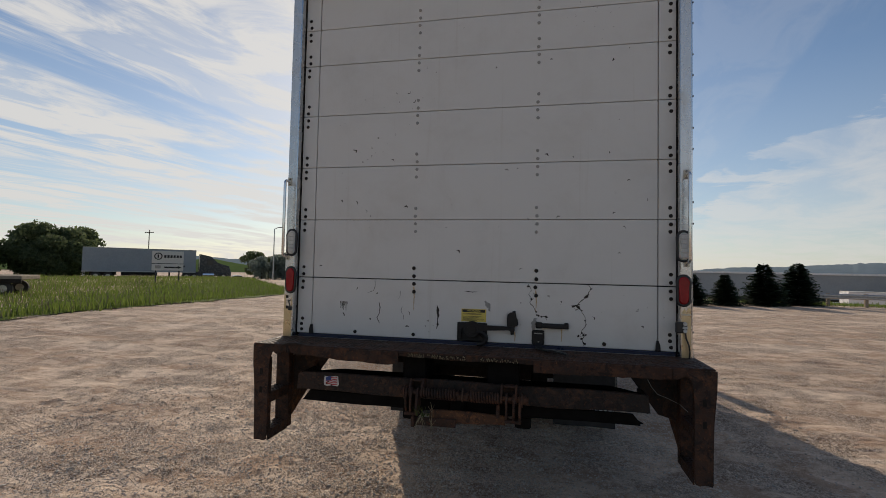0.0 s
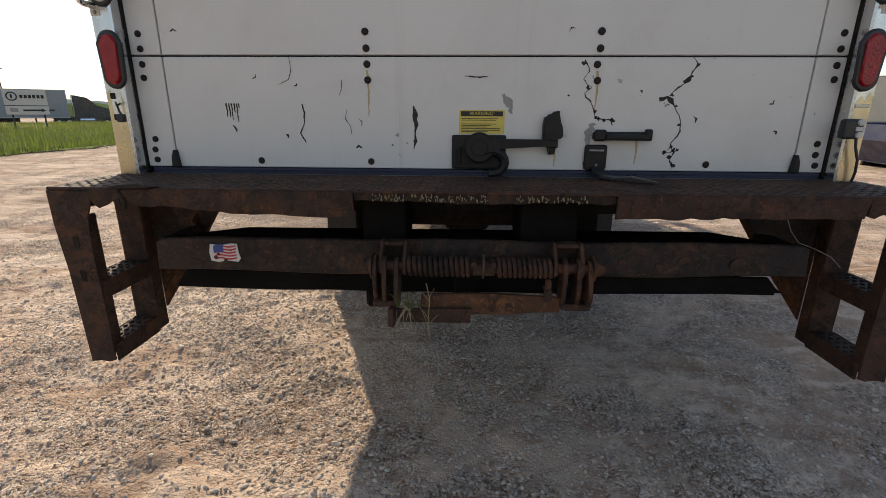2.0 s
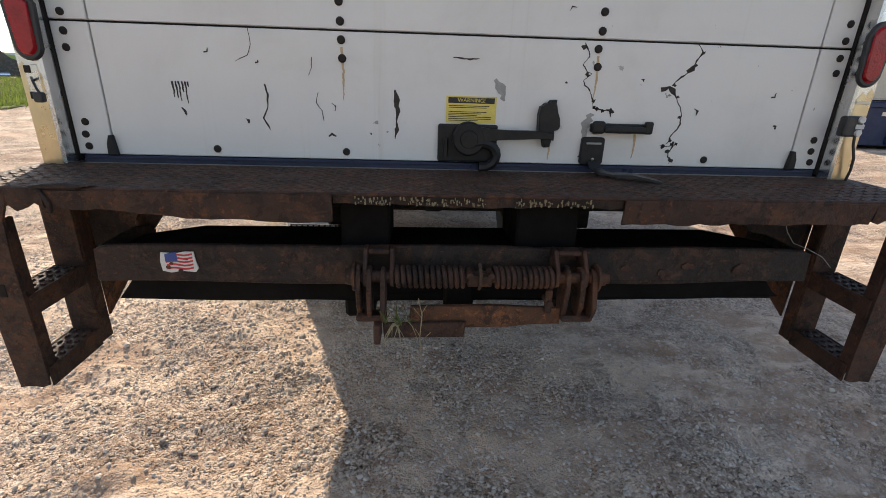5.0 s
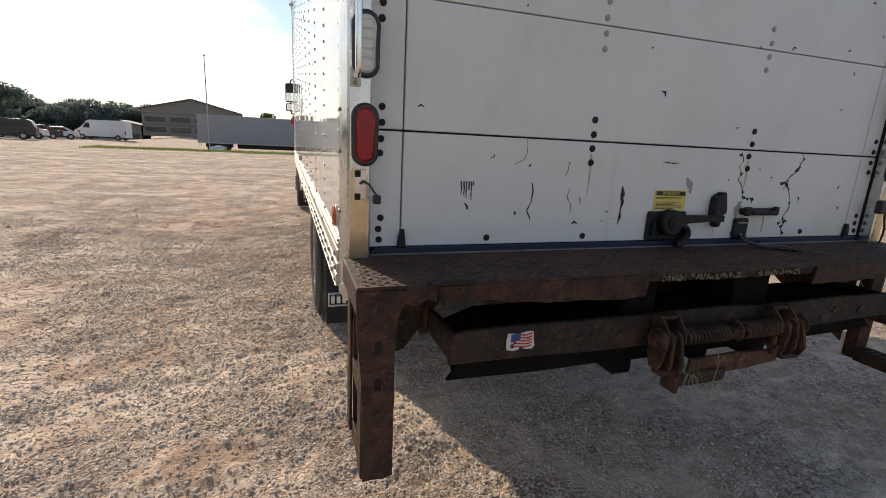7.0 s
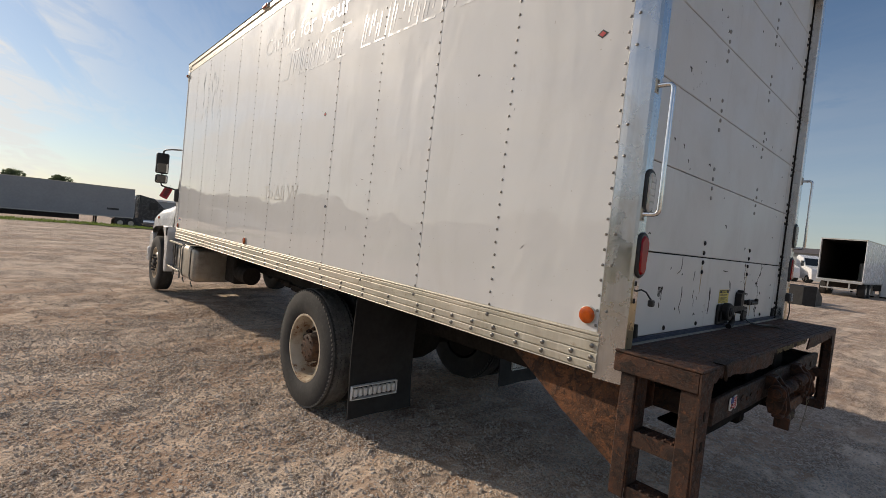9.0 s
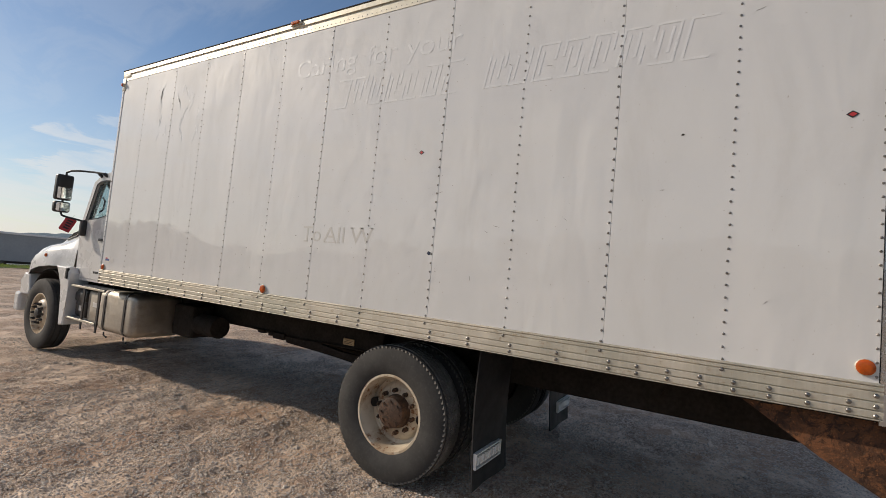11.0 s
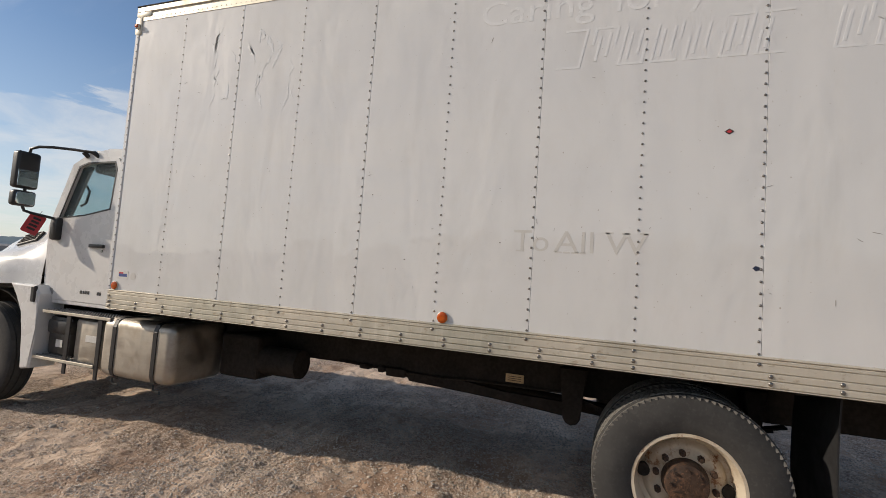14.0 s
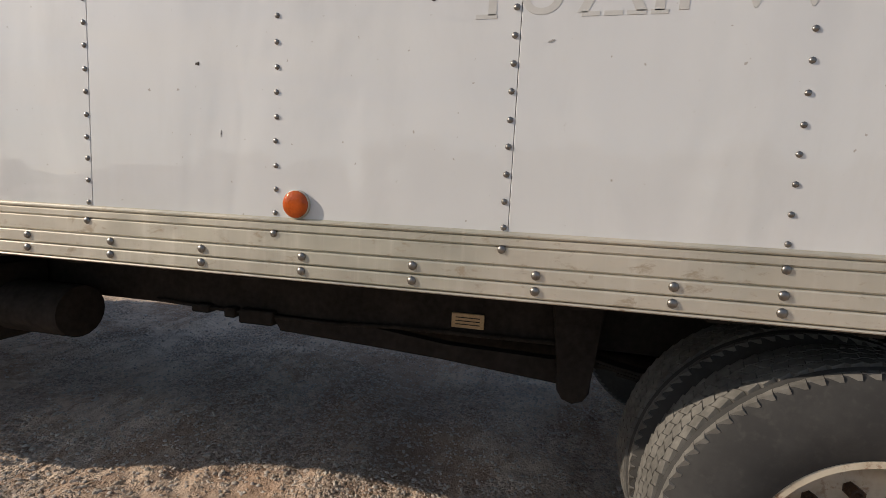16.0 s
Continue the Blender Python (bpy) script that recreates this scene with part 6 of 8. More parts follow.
cab = part("cab", block(B(), -1.05, 1.05, 7.52, 8.58, 1.05, 1.12, 0.01), "cab", truck, "white conventional cab")
SIDE = [(7.50, 1.06), (7.50, 2.48), (7.58, 2.555), (8.20, 2.530), (8.40, 2.43), (8.66, 1.80), (8.62, 1.06)]
HOLE = [(7.80, 1.99), (7.765, 2.36), (7.80, 2.440), (8.16, 2.435), (8.28, 2.395), (8.50, 1.885), (8.12, 1.925)]
DOOR = [(7.705, 1.085), (7.695, 2.40), (7.755, 2.480), (8.18, 2.470), (8.32, 2.415), (8.60, 1.80), (8.57, 1.085)]
for sg in (-1, 1):
    part("cab_side", ring_wall(SIDE, HOLE, sg * 1.066, sg * 1.02), "cab", cab)
    d = part("cab_door", ring_wall(DOOR, HOLE, sg * 1.079, sg * 1.060), "cab", cab, "white cab door")
    mid = [(y + 0.010 * math.copysign(1, y - 8.12), z + 0.010 * math.copysign(1, z - 2.15)) for y, z in HOLE]
    part("window_rubber", ring_wall(mid, [(y * 0.985 + 8.12 * 0.015, z * 0.985 + 2.17 * 0.015) for y, z in HOLE], sg * 1.0815, sg * 1.074), "black", d)
    g = part("window_glass", slab(B(), HOLE, "x", *sorted((sg * 1.050, sg * 1.046))), "glass", d, "tinted door glass")
    g.visible_shadow = False
    part("pillar_trim", slab(B(), [(8.28, 2.40), (8.16, 2.405), (8.40, 1.90), (8.50, 1.885)], "x", *sorted((sg * 1.045, sg * 1.02))), "black", d)
    h = part("door_handle", block(B(), *sorted((sg * 1.079, sg * 1.112)), 7.80, 7.99, 1.610, 1.645, 0.010, 2), "black", d, "black pull handle", True)
    part("lock", lathe(B(), [(sg * 1.079, 0.014), (sg * 1.084, 0.012), (sg * 1.084, 0.0)], 12, "x", (0, 7.84, 1.58)), "chrome", d)
    part("inner_grip", pipe(B(), [(sg * 0.98, 8.36, 2.02), (sg * 0.95, 8.33, 2.06), (sg * 0.95, 8.30, 2.18), (sg * 0.98, 8.31, 2.23)], 0.012, 8), "black", cab, "", True)
    part("sill", block(B(), *sorted((sg * 1.0, sg * 1.074)), 7.52, 8.60, 1.045, 1.085, 0.006), "cab", cab)
    part("door_badge", lathe(B(), [(sg * 1.079, 0.038), (sg * 1.0815, 0.036), (sg * 1.0815, 0.0)], 20, "x", (0, 8.49, 1.155)), "greychip", d, "grey round sticker")
    for i, (y, w) in enumerate(((8.06, 0.028), (8.025, 0.012), (7.995, 0.026), (7.958, 0.026), (7.83, 0.02), (7.80, 0.02))):
        part("badge_bar", block(B(), *sorted((sg * 1.079, sg * 1.083)), y - w / 2, y + w / 2, 1.165, 1.195, 0.001), "ink", d)
part("cab_roof", slab(B(), [(7.50, 2.46), (7.50, 2.53), (7.62, 2.580), (7.95, 2.590), (8.22, 2.550), (8.40, 2.44), (8.36, 2.42), (8.18, 2.50), (7.62, 2.52)], "x", -1.04, 1.04, 0.012), "cab", cab)
part("cab_back", block(B(), -1.03, 1.03, 7.50, 7.54, 1.08, 2.50, 0.01), "cab", cab)
part("headliner", block(B(), -1.0, 1.0, 7.55, 8.20, 2.36, 2.46, 0.02), "chassis", cab)
part("seat", block(B(), -0.75, -0.25, 7.60, 7.78, 1.30, 1.80, 0.06, 2), "chassis", cab)
part("dashboard", block(B(), -1.0, 1.0, 8.34, 8.64, 1.40, 1.80, 0.05, 2), "black", cab)
k = B()
pts = [(-0.52 + 0.21 * math.cos(a), 8.22 - 0.05 * math.sin(a), 1.84 + 0.17 * math.sin(a)) for a in [i * math.tau / 24 for i in range(25)]]
part("steering_wheel", pipe(k, pts, 0.014, 8), "black", cab, "", True)
k = B()
slab(k, [(8.375, 2.44), (8.640, 1.80), (8.634, 1.797), (8.369, 2.437)], "x", -0.98, 0.98)
g = part("windscreen", k, "glass", cab)
g.visible_shadow = False
for sg in (-1, 1):
    part("a_pillar", slab(B(), [(8.40, 2.44), (8.66, 1.80), (8.61, 1.80), (8.35, 2.43)], "x", *sorted((sg * 0.97, sg * 1.065)), 0.008), "cab", cab)

# hood, lofted through cross sections (y, then (x, z) from the centre line outwards)
SEC = [(8.645, ((0, 1.860), (0.60, 1.850), (0.90, 1.805), (1.02, 1.700), (1.06, 1.520), (1.075, 1.400), (1.085, 1.215))),
       (8.90, ((0, 1.830), (0.58, 1.820), (0.87, 1.775), (0.97, 1.630), (1.04, 1.540), (1.10, 1.450), (1.125, 1.205))),
       (9.15, ((0, 1.800), (0.56, 1.790), (0.85, 1.745), (0.96, 1.590), (1.09, 1.510), (1.17, 1.420), (1.195, 1.195))),
       (9.45, ((0, 1.740), (0.54, 1.735), (0.82, 1.690), (0.94, 1.540), (1.10, 1.485), (1.185, 1.380), (1.210, 1.165))),
       (9.72, ((0, 1.655), (0.52, 1.645), (0.79, 1.605), (0.92, 1.470), (1.09, 1.425), (1.18, 1.310), (1.205, 1.100))),
       (9.95, ((0, 1.510), (0.50, 1.500), (0.74, 1.460), (0.90, 1.370), (1.06, 1.320), (1.145, 1.200), (1.165, 0.990))),
       (10.12, ((0, 1.250), (0.46, 1.240), (0.66, 1.210), (0.85, 1.160), (0.98, 1.110), (1.05, 1.020), (1.07, 0.870)))]
k = B()
rows = []
for y, prof in SEC:
    half = [(x, z) for x, z in prof]
    rows.append([k.verts.new((-x, y, z)) for x, z in half[::-1]] + [k.verts.new((x, y, z)) for x, z in half[1:]])
for a, b in zip(rows, rows[1:]):
    for i in range(len(a) - 1):
        k.faces.new((a[i], a[i + 1], b[i + 1], b[i]))
k.faces.new(rows[-1])
bmesh.ops.subdivide_edges(k, edges=k.edges[:], cuts=1, use_grid_fill=True, smooth=0.6)
hood = part("hood", k, "cab", cab, "white sloping hood", True)
part("bumper_bar", block(B(), -1.18, 1.18, 10.12, 10.32, 0.42, 0.72, 0.04, 2), "cab", cab)
part("grille", block(B(), -0.55, 0.55, 10.235, 10.275, 0.74, 1.10, 0.03, 2), "chrome", cab)
part("engine_block", block(B(), -0.44, 0.44, 8.7, 10.0, 0.62, 1.25, 0.08, 2), "chassis", cab)
for sg in (-1, 1):
    arch = [(9.20 + 0.60 * math.cos(a), 0.53 + 0.60 * math.sin(a)) for a in [radians(18 + i * 162 / 14) for i in range(15)]]
    f = part("fender", slab(B(), [(8.630, 0.40), (8.500, 0.42), (8.460, 0.80), (8.470, 1.13), (8.53, 1.212), (8.92, 1.212), (8.78, 1.11), (8.68, 0.95), (8.635, 0.75)], "x", *sorted((sg * 1.195, sg * 0.95)), 0.016), "cab", cab, "white rear leg of the wheel arch")
    part("front_leg", slab(B(), [(9.86, 1.02), (9.80, 0.78), (9.84, 0.70), (10.14, 0.70), (10.16, 0.92), (10.05, 1.03)], "x", *sorted((sg * 1.17, sg * 0.90)), 0.016), "cab", f)
    part("arch_liner", slab(B(), [(y, z) for y, z in arch] + [(y * 1.0 + (y - 9.20) * 0.02, z + (z - 0.53) * 0.02) for y, z in arch[::-1]], "x", *sorted((sg * 1.15, sg * 0.50))), "chassis", f)
    part("side_lamp", lathe(B(), [(sg * 1.165, 0.028), (sg * 1.198, 0.026), (sg * 1.206, 0.012), (sg * 1.207, 0.0)], 16, "x", (0, 9.32, 1.340)), "amber", f)
    part("headlamp", block(B(), *sorted((sg * 0.85, sg * 1.09)), 10.08, 10.22, 0.88, 1.04, 0.04, 2), "clear", f)
    part("latch_strap", block(B(), *sorted((sg * 1.18, sg * 1.212)), 8.505, 8.565, 1.05, 1.205, 0.012, 2), "black", f)
    c4 = [Vector((sg * x, y, z)) for x, y, z in ((0.885, 9.02, 1.752), (0.845, 9.36, 1.705), (0.925, 9.38, 1.585), (0.945, 9.03, 1.655))]
    nv = (c4[1] - c4[0]).cross(c4[3] - c4[0]).normalized()
    nv = nv if nv.x * sg > 0 else -nv

    def plate(u0, u1, v0, v1, lo, hi):
        k = B()

        def at(u, v, h):
            return c4[0].lerp(c4[1], u).lerp(c4[3].lerp(c4[2], u), v) + nv * h
        a = [k.verts.new(at(u, v, lo)) for u, v in ((u0, v0), (u1, v0), (u1, v1), (u0, v1))]
        b = [k.verts.new(at(u, v, hi)) for u, v in ((u0, v0), (u1, v0), (u1, v1), (u0, v1))]
        k.faces.new(a), k.faces.new(b)
        for q in range(4):
            k.faces.new((a[q], a[(q + 1) % 4], b[(q + 1) % 4], b[q]))
        return k
    v = part("hood_vent", plate(0, 1, 0, 1, -0.03, 0.014), "black", hood, "black louvred vent")
    for q in range(4):
        part("louvre", plate(0.06, 0.94, 0.10 + 0.22 * q, 0.20 + 0.22 * q, 0.0, 0.022), "chassis", v)

# mirrors on bent arms
for sg in (-1, 1):
    x = sg * 1.330
    k = B()
    pipe(k, [(sg * 1.03, 8.14, 2.545), (sg * 1.14, 8.28, 2.555), (sg * 1.24, 8.44, 2.555), (sg * 1.30, 8.54, 2.545), (x, 8.605, 2.52), (x, 8.615, 2.46), (x, 8.625, 2.0), (x, 8.625, 1.955),
             (sg * 1.32, 8.615, 1.92), (sg * 1.28, 8.585, 1.905), (sg * 1.19, 8.52, 1.885), (sg * 1.12, 8.48, 1.87)], 0.0135, 10)
    arm = part("mirror_arm", k, "black", cab, "black bent mirror arm", True)
    part("arm_foot", block(B(), *sorted((sg * 1.06, sg * 1.14)), 8.43, 8.54, 1.66, 1.89, 0.03, 2), "black", arm, "", True)
    k = B()
    rod(k, (sg * 1.06, 8.20, 2.50), (sg * 1.10, 8.22, 2.54), 0.022, 10)
    rod(k, (sg * 1.05, 8.06, 2.50), (sg * 1.09, 8.10, 2.54), 0.022, 10)
    pipe(k, [(sg * 1.09, 8.08, 2.54), (sg * 1.18, 8.30, 2.552)], 0.010, 8)
    part("roof_clamp", k, "black", arm, "", True)
    m = part("mirror", block(B(), x - 0.098, x + 0.098, 8.595, 8.695, 2.130, 2.485, 0.028, 3), "black", arm, "tall black wing mirror", True)
    part("mirror_face", block(B(), x - 0.084, x + 0.084, 8.590, 8.598, 2.150, 2.305, 0.002), "mirror", m)
    m = part("spot_mirror", block(B(), x - 0.095, x + 0.095, 8.595, 8.69, 1.960, 2.110, 0.03, 3), "black", arm, "small convex mirror", True)
    k = B()
    slab(k, rounded(x - 0.080, x + 0.080, 1.975, 2.095, 0.03), "y", 8.588, 8.598, 0.003)
    part("spot_face", k, "mirror", m)
    part("roof_lamp", block(B(), sg * 0.98 - 0.03, sg * 0.98 + 0.03, 8.12, 8.18, 2.545, 2.580, 0.008, 2), "black", cab)
tagm = Matrix.Translation((-1.255, 8.565, 1.80)) @ Matrix.Rotation(radians(24), 4, "Y") @ Matrix.Rotation(radians(-20), 4, "Z")
tg = part("lot_tag", slab(B(), rounded(-0.065, 0.065, -0.10, 0.10, 0.016), "y", -0.002, 0.002), "redprint", truck, "red cardboard tag hanging from the mirror arm")
tg.matrix_basis = tagm
for i in range(4):
    part("tag_print", block(B(), -0.03, 0.035, -0.0032, 0.0, -0.062 + i * 0.036, -0.040 + i * 0.036), "ink", tg)
part("tag_string", pipe(B(), [(0.0, 0, 0.09), (0.0, 0, 0.15)], 0.002, 5), "ink", tg)

# steps, battery box, tanks
def tread_step(y0, y1, z):
    s = part("cab_step", block(B(), -1.165, -0.93, y0, y1, z - 0.03, z, 0.005), "black", truck, "black serrated cab step")
    k = B()
    n = int((y1 - y0) / 0.035)
    for i in range(n):
        for j in range(4):
            c = Vector((-1.135 + 0.055 * j, y0 + 0.02 + 0.035 * i, z))
            rod(k, c, c + Vector((0, 0, 0.010)), 0.011, 8, 0.007)
    tagged(part("step_teeth", k, "rivet", s), kind="stuff")
    part("step_edge", block(B(), -1.172, -1.162, y0, y1, z - 0.024, z + 0.002, 0.002), "rail", s)
    return s


tread_step(7.50, 8.42, 0.985)
tread_step(7.66, 8.66, 0.545)
for y in (7.64, 8.06):
    part("step_hanger", slab(B(), [(y - 0.03, 0.96), (y + 0.03, 0.96), (y + 0.02, 0.42), (y - 0.02, 0.42)], "x", -1.16, -1.145, 0.003), "black", truck)
bx = part("battery_box", block(B(), -1.10, -0.58, 8.10, 8.42, 0.56, 0.93, 0.03, 2), "black", truck, "black battery box", True)
part("lid", block(B(), -1.115, -0.57, 8.09, 8.43, 0.76, 0.90, 0.03, 2), "black", bx, "", True)
part("box_label", block(B(), -1.104, -1.098, 8.20, 8.29, 0.64, 0.71), "whiteprint", bx)
dt = part("fluid_tank", block(B(), -1.12, -0.60, 7.64, 8.02, 0.50, 0.94, 0.035, 3), "tank", truck, "dull aluminium fluid tank", True)
part("tank_label", block(B(), -1.1235, -1.117, 7.70, 7.86, 0.735, 0.795, 0.001), "whiteprint", dt)
ft = part("fuel_tank", block(B(), -1.175, -0.56, 6.74, 7.60, 0.475, 0.995, 0.075, 4), "tank", truck, "brushed aluminium fuel tank with steel straps", True)
for y in (6.93, 7.42):
    k = B()
    pts = [(-0.55, 0.468), (-1.10, 0.468), (-1.16, 0.490), (-1.183, 0.55), (-1.183, 0.92), (-1.16, 0.980), (-1.10, 1.003), (-0.55, 1.003)]
    inn = [(x + (0.006 if x < -1.0 else 0), z + (0.006 if z < 0.7 else -0.006)) for x, z in pts]
    slab(k, pts + inn[::-1], "y", y - 0.022, y + 0.022)
    part("strap", k, "black", ft)
    part("strap_foot", pipe(B(), [(-1.15, y, 0.47), (-1.15, y, 0.43), (-1.15, y - 0.03, 0.42), (-1.15, y - 0.07, 0.42), (-1.15, y - 0.07, 0.40)], 0.009, 6), "black", ft)
part("bracket", slab(B(), [(6.2, 0.98), (6.72, 0.98), (6.72, 0.6), (6.66, 0.52), (6.62, 0.6), (6.6, 0.9)], "x", -0.60, -0.47, 0.004), "chassis", ch)

# ---------------------------------------------------------------- the lot's surroundings
def ragged(name, pts, material, label, category, lift=0.02, seed=1, cell=1.0):
    """A sheet of turf with an uneven edge, laid over the ground."""
    r = random.Random(seed)
    k = B()
    edge = []
    n = len(pts)
    for i in range(n):
        a, b = Vector((*pts[i], 0)), Vector((*pts[(i + 1) % n], 0))
        m = max(1, int((b - a).length / cell))
        for j in range(m):
            p = a.lerp(b, j / m)
            edge.append((p.x + r.uniform(-0.35, 0.35), p.y + r.uniform(-0.35, 0.35)))
    vs = [k.verts.new((x, y, float(relief(np.array(x), np.array(y))) + lift)) for x, y in edge]
    f = k.faces.new(vs)
    bmesh.ops.triangulate(k, faces=[f])
    ob = part(name, k, material)
    return tagged(ob, label, category, kind="structure")


ragged("grass_verge", [(-14.5, -40), (-14.0, 24.4), (-30, 44), (-80, 72), (-110, 60), (-110, -40)], "turf", "rough green meadow beside the gravel", "grass", 0.03)
ragged("grass_strip", [(-13, 33.5), (10, 30.0), (12, 33.5), (-13, 37.5)], "turf", "narrow strip of mown grass", "grass", 0.03, 2)
ragged("grass_bank", [(8.0, 26.2), (15, 29.0), (30, 27.8), (46, 22), (48, 24), (30, 31), (15, 31.5), (8.0, 29)], "turf", "grassy bank at the lot's edge", "grass", 0.03, 3)


def blades(name, n, area, hmin, hmax, w, seed, material, label):
    rs = np.random.RandomState(seed)
    x, y = area(rs, n)
    h = rs.uniform(hmin, hmax, len(x)) * (0.6 + 0.8 * (N2(x * 0.35, y * 0.35) + 0.5))
    a = rs.uniform(0, math.pi, len(x))
    ww = w * rs.uniform(0.6, 1.4, len(x))
    lean = rs.normal(0, 0.22, (len(x), 2)) * h[:, None]
    z = relief(x, y)
    c, s = np.cos(a) * ww, np.sin(a) * ww
    P = np.empty((len(x), 5, 3))
    P[:, 0] = np.stack([x - c, y - s, z], -1)
    P[:, 1] = np.stack([x + c, y + s, z], -1)
    P[:, 2] = np.stack([x + c * 0.7 + lean[:, 0] * 0.4, y + s * 0.7 + lean[:, 1] * 0.4, z + h * 0.6], -1)
    P[:, 3] = np.stack([x - c * 0.7 + lean[:, 0] * 0.4, y - s * 0.7 + lean[:, 1] * 0.4, z + h * 0.6], -1)
    P[:, 4] = np.stack([x + lean[:, 0], y + lean[:, 1], z + h], -1)
    F = []
    for i in range(len(x)):
        b = 5 * i
        F += [(b, b + 1, b + 2, b + 3), (b + 3, b + 2, b + 4)]
    tagged(fast(name, P.reshape(-1, 3).tolist(), F, material), label, "grass", kind="stuff")


def verge_area(rs, n):
    d = rs.rand(n * 2) ** 1.7 * 34
    x = -14.4 - d + rs.normal(0, 0.25, n * 2)
    y = rs.uniform(1, 56, n * 2)
    ok = (y < 24 + (-14.6 - x) * 1.28)
    return x[ok][:n], y[ok][:n]


blades("meadow_grass", 70000, verge_area, 0.07, 0.30, 0.014, 3, "grass", "tall uncut meadow grass and weeds")
blades("seeded_grass", 5000, verge_area, 0.18, 0.48, 0.012, 8, "straw", "dry seed heads in the meadow")
blades("strip_grass", 7000, lambda rs, n: (rs.uniform(-13, 11, n), rs.uniform(31.5, 35.5, n)), 0.03, 0.13, 0.02, 4, "grass", "short grass under the parked trailer")
blades("bank_grass", 3500, lambda rs, n: (rs.uniform(8, 40, n), rs.uniform(27.6, 30.5, n)), 0.06, 0.26, 0.015, 5, "grass", "weeds along the guard rail")


def leaf_mass(seed, blobs, per, size):
    rs = np.random.RandomState(seed)
    V, F = [], []
    for c, r in blobs:
        d = rs.normal(size=(per, 3))
        d /= np.linalg.norm(d, axis=1)[:, None]
        p = np.array(c) + d * (np.array(r) * rs.uniform(0.55, 1.08, per)[:, None])
        for q in p:
            u = rs.normal(size=3)
            u /= np.linalg.norm(u)
            w = np.cross(u, rs.normal(size=3))
            w /= np.linalg.norm(w)
            s = size * rs.uniform(0.6, 1.4)
            b = len(V)
            V += [tuple(q - u * s), tuple(q + w * s * 0.6), tuple(q + u * s), tuple(q - w * s * 0.6)]
            F.append((b, b + 1, b + 2, b + 3))
    return V, F


def make_tree(seed, h, spread, at, leaf="leaf", per=110):
    r = random.Random(seed)
    t = thing("tree", "leafy green deciduous tree at the lot's edge", "tree", "trees round the lot")
    k = B()
    rod(k, (0, 0, -0.3), (0.1, 0, h * 0.55), h * 0.028, 9, h * 0.014)
    blobs = []
    for i in range(22):
        a, q = r.uniform(0, math.tau), r.random() ** 0.6
        z = h * r.uniform(0.16, 0.88)
        rad = spread * math.sin(math.pi * min(0.95, max(0.15, (z / h - 0.08) / 0.95))) ** 0.6
        c = (math.cos(a) * rad * q * 0.75, math.sin(a) * rad * q * 0.75, z)
        s = spread * r.uniform(0.24, 0.42)
        blobs.append((c, (s, s, s * 0.8)))
        if i % 3 == 0:
            rod(k, (0.05, 0, h * r.uniform(0.2, 0.45)), c, h * 0.009, 6, h * 0.003)
    blobs.append(((0, 0, h * 0.86), (spread * 0.4, spread * 0.4, h * 0.13)))
    part("trunk", k, "bark", t)
    V, F = leaf_mass(seed, blobs, per, h * 0.030)
    fast("crown", V, F, leaf, t)
    t.matrix_basis = Matrix.Translation(at)
    return t


def make_conifer(seed, h, at):
    r = random.Random(seed)
    t = thing("conifer", "small dark green spruce beside the lot", "tree", "spruces by the guard rail")
    k = B()
    rod(k, (0, 0, -0.2), (0, 0, h), h * 0.03, 8, 0.006)
    part("trunk", k, "bark", t)
    V, F = [], []
    n = 26
    for i in range(n):
        z = h * (0.04 + 0.94 * i / n)
        rad = h * 0.56 * (1 - i / n) ** 0.62 * r.uniform(0.85, 1.12) + 0.03
        for j in range(max(5, int(30 * (1 - i / n)) + 6)):
            a = r.uniform(0, math.tau)
            l = rad * r.uniform(0.7, 1.08)
            d = Vector((math.cos(a), math.sin(a), 0))
            s = Vector((-d.y, d.x, 0))
            for q in range(6):
                u = (q + 0.6) / 6
                c = d * l * u + Vector((0, 0, z - 0.10 * l * u * u + 0.05 * l * u))
                w = 0.085 * h * (1.15 - u * 0.7)
                b = len(V)
                up = Vector((0, 0, r.uniform(-0.4, 0.5) * w))
                V += [tuple(c - d * w * 0.3), tuple(c + s * w + d * w * 0.7 + up), tuple(c + d * w * 1.2), tuple(c - s * w + d * w * 0.7 - up)]
                F.append((b, b + 1, b + 2, b + 3))
    fast("needles", V, F, "needle", t)
    t.matrix_basis = Matrix.Translation(at)
    return t


def low(x, y):
    return float(relief(np.array(float(x)), np.array(float(y))))


kinds = [make_tree(21, 8.2, 4.0, (-70, 50, -1.2), per=220), make_tree(22, 7.4, 3.9, (-73, 45, -1.2), per=220), make_tree(23, 8.8, 4.4, (-79, 44, -1.4), per=220)]
# variants for the far wood, their haze held in the leaf colour
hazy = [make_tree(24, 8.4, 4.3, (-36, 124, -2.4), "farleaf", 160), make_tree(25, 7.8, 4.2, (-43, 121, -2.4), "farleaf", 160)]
rt = random.Random(31)


def more(x, y, s, k=None, kinds=kinds):
    o = kinds[rt.randrange(len(kinds)) if k is None else k]
    c = copy_thing(o, Matrix.Translation((x, y, low(x, y) - 0.1)) @ Matrix.Rotation(rt.uniform(0, 6.2), 4, "Z") @ Matrix.Scale(s, 4))
    c.scale = (s, s, s)


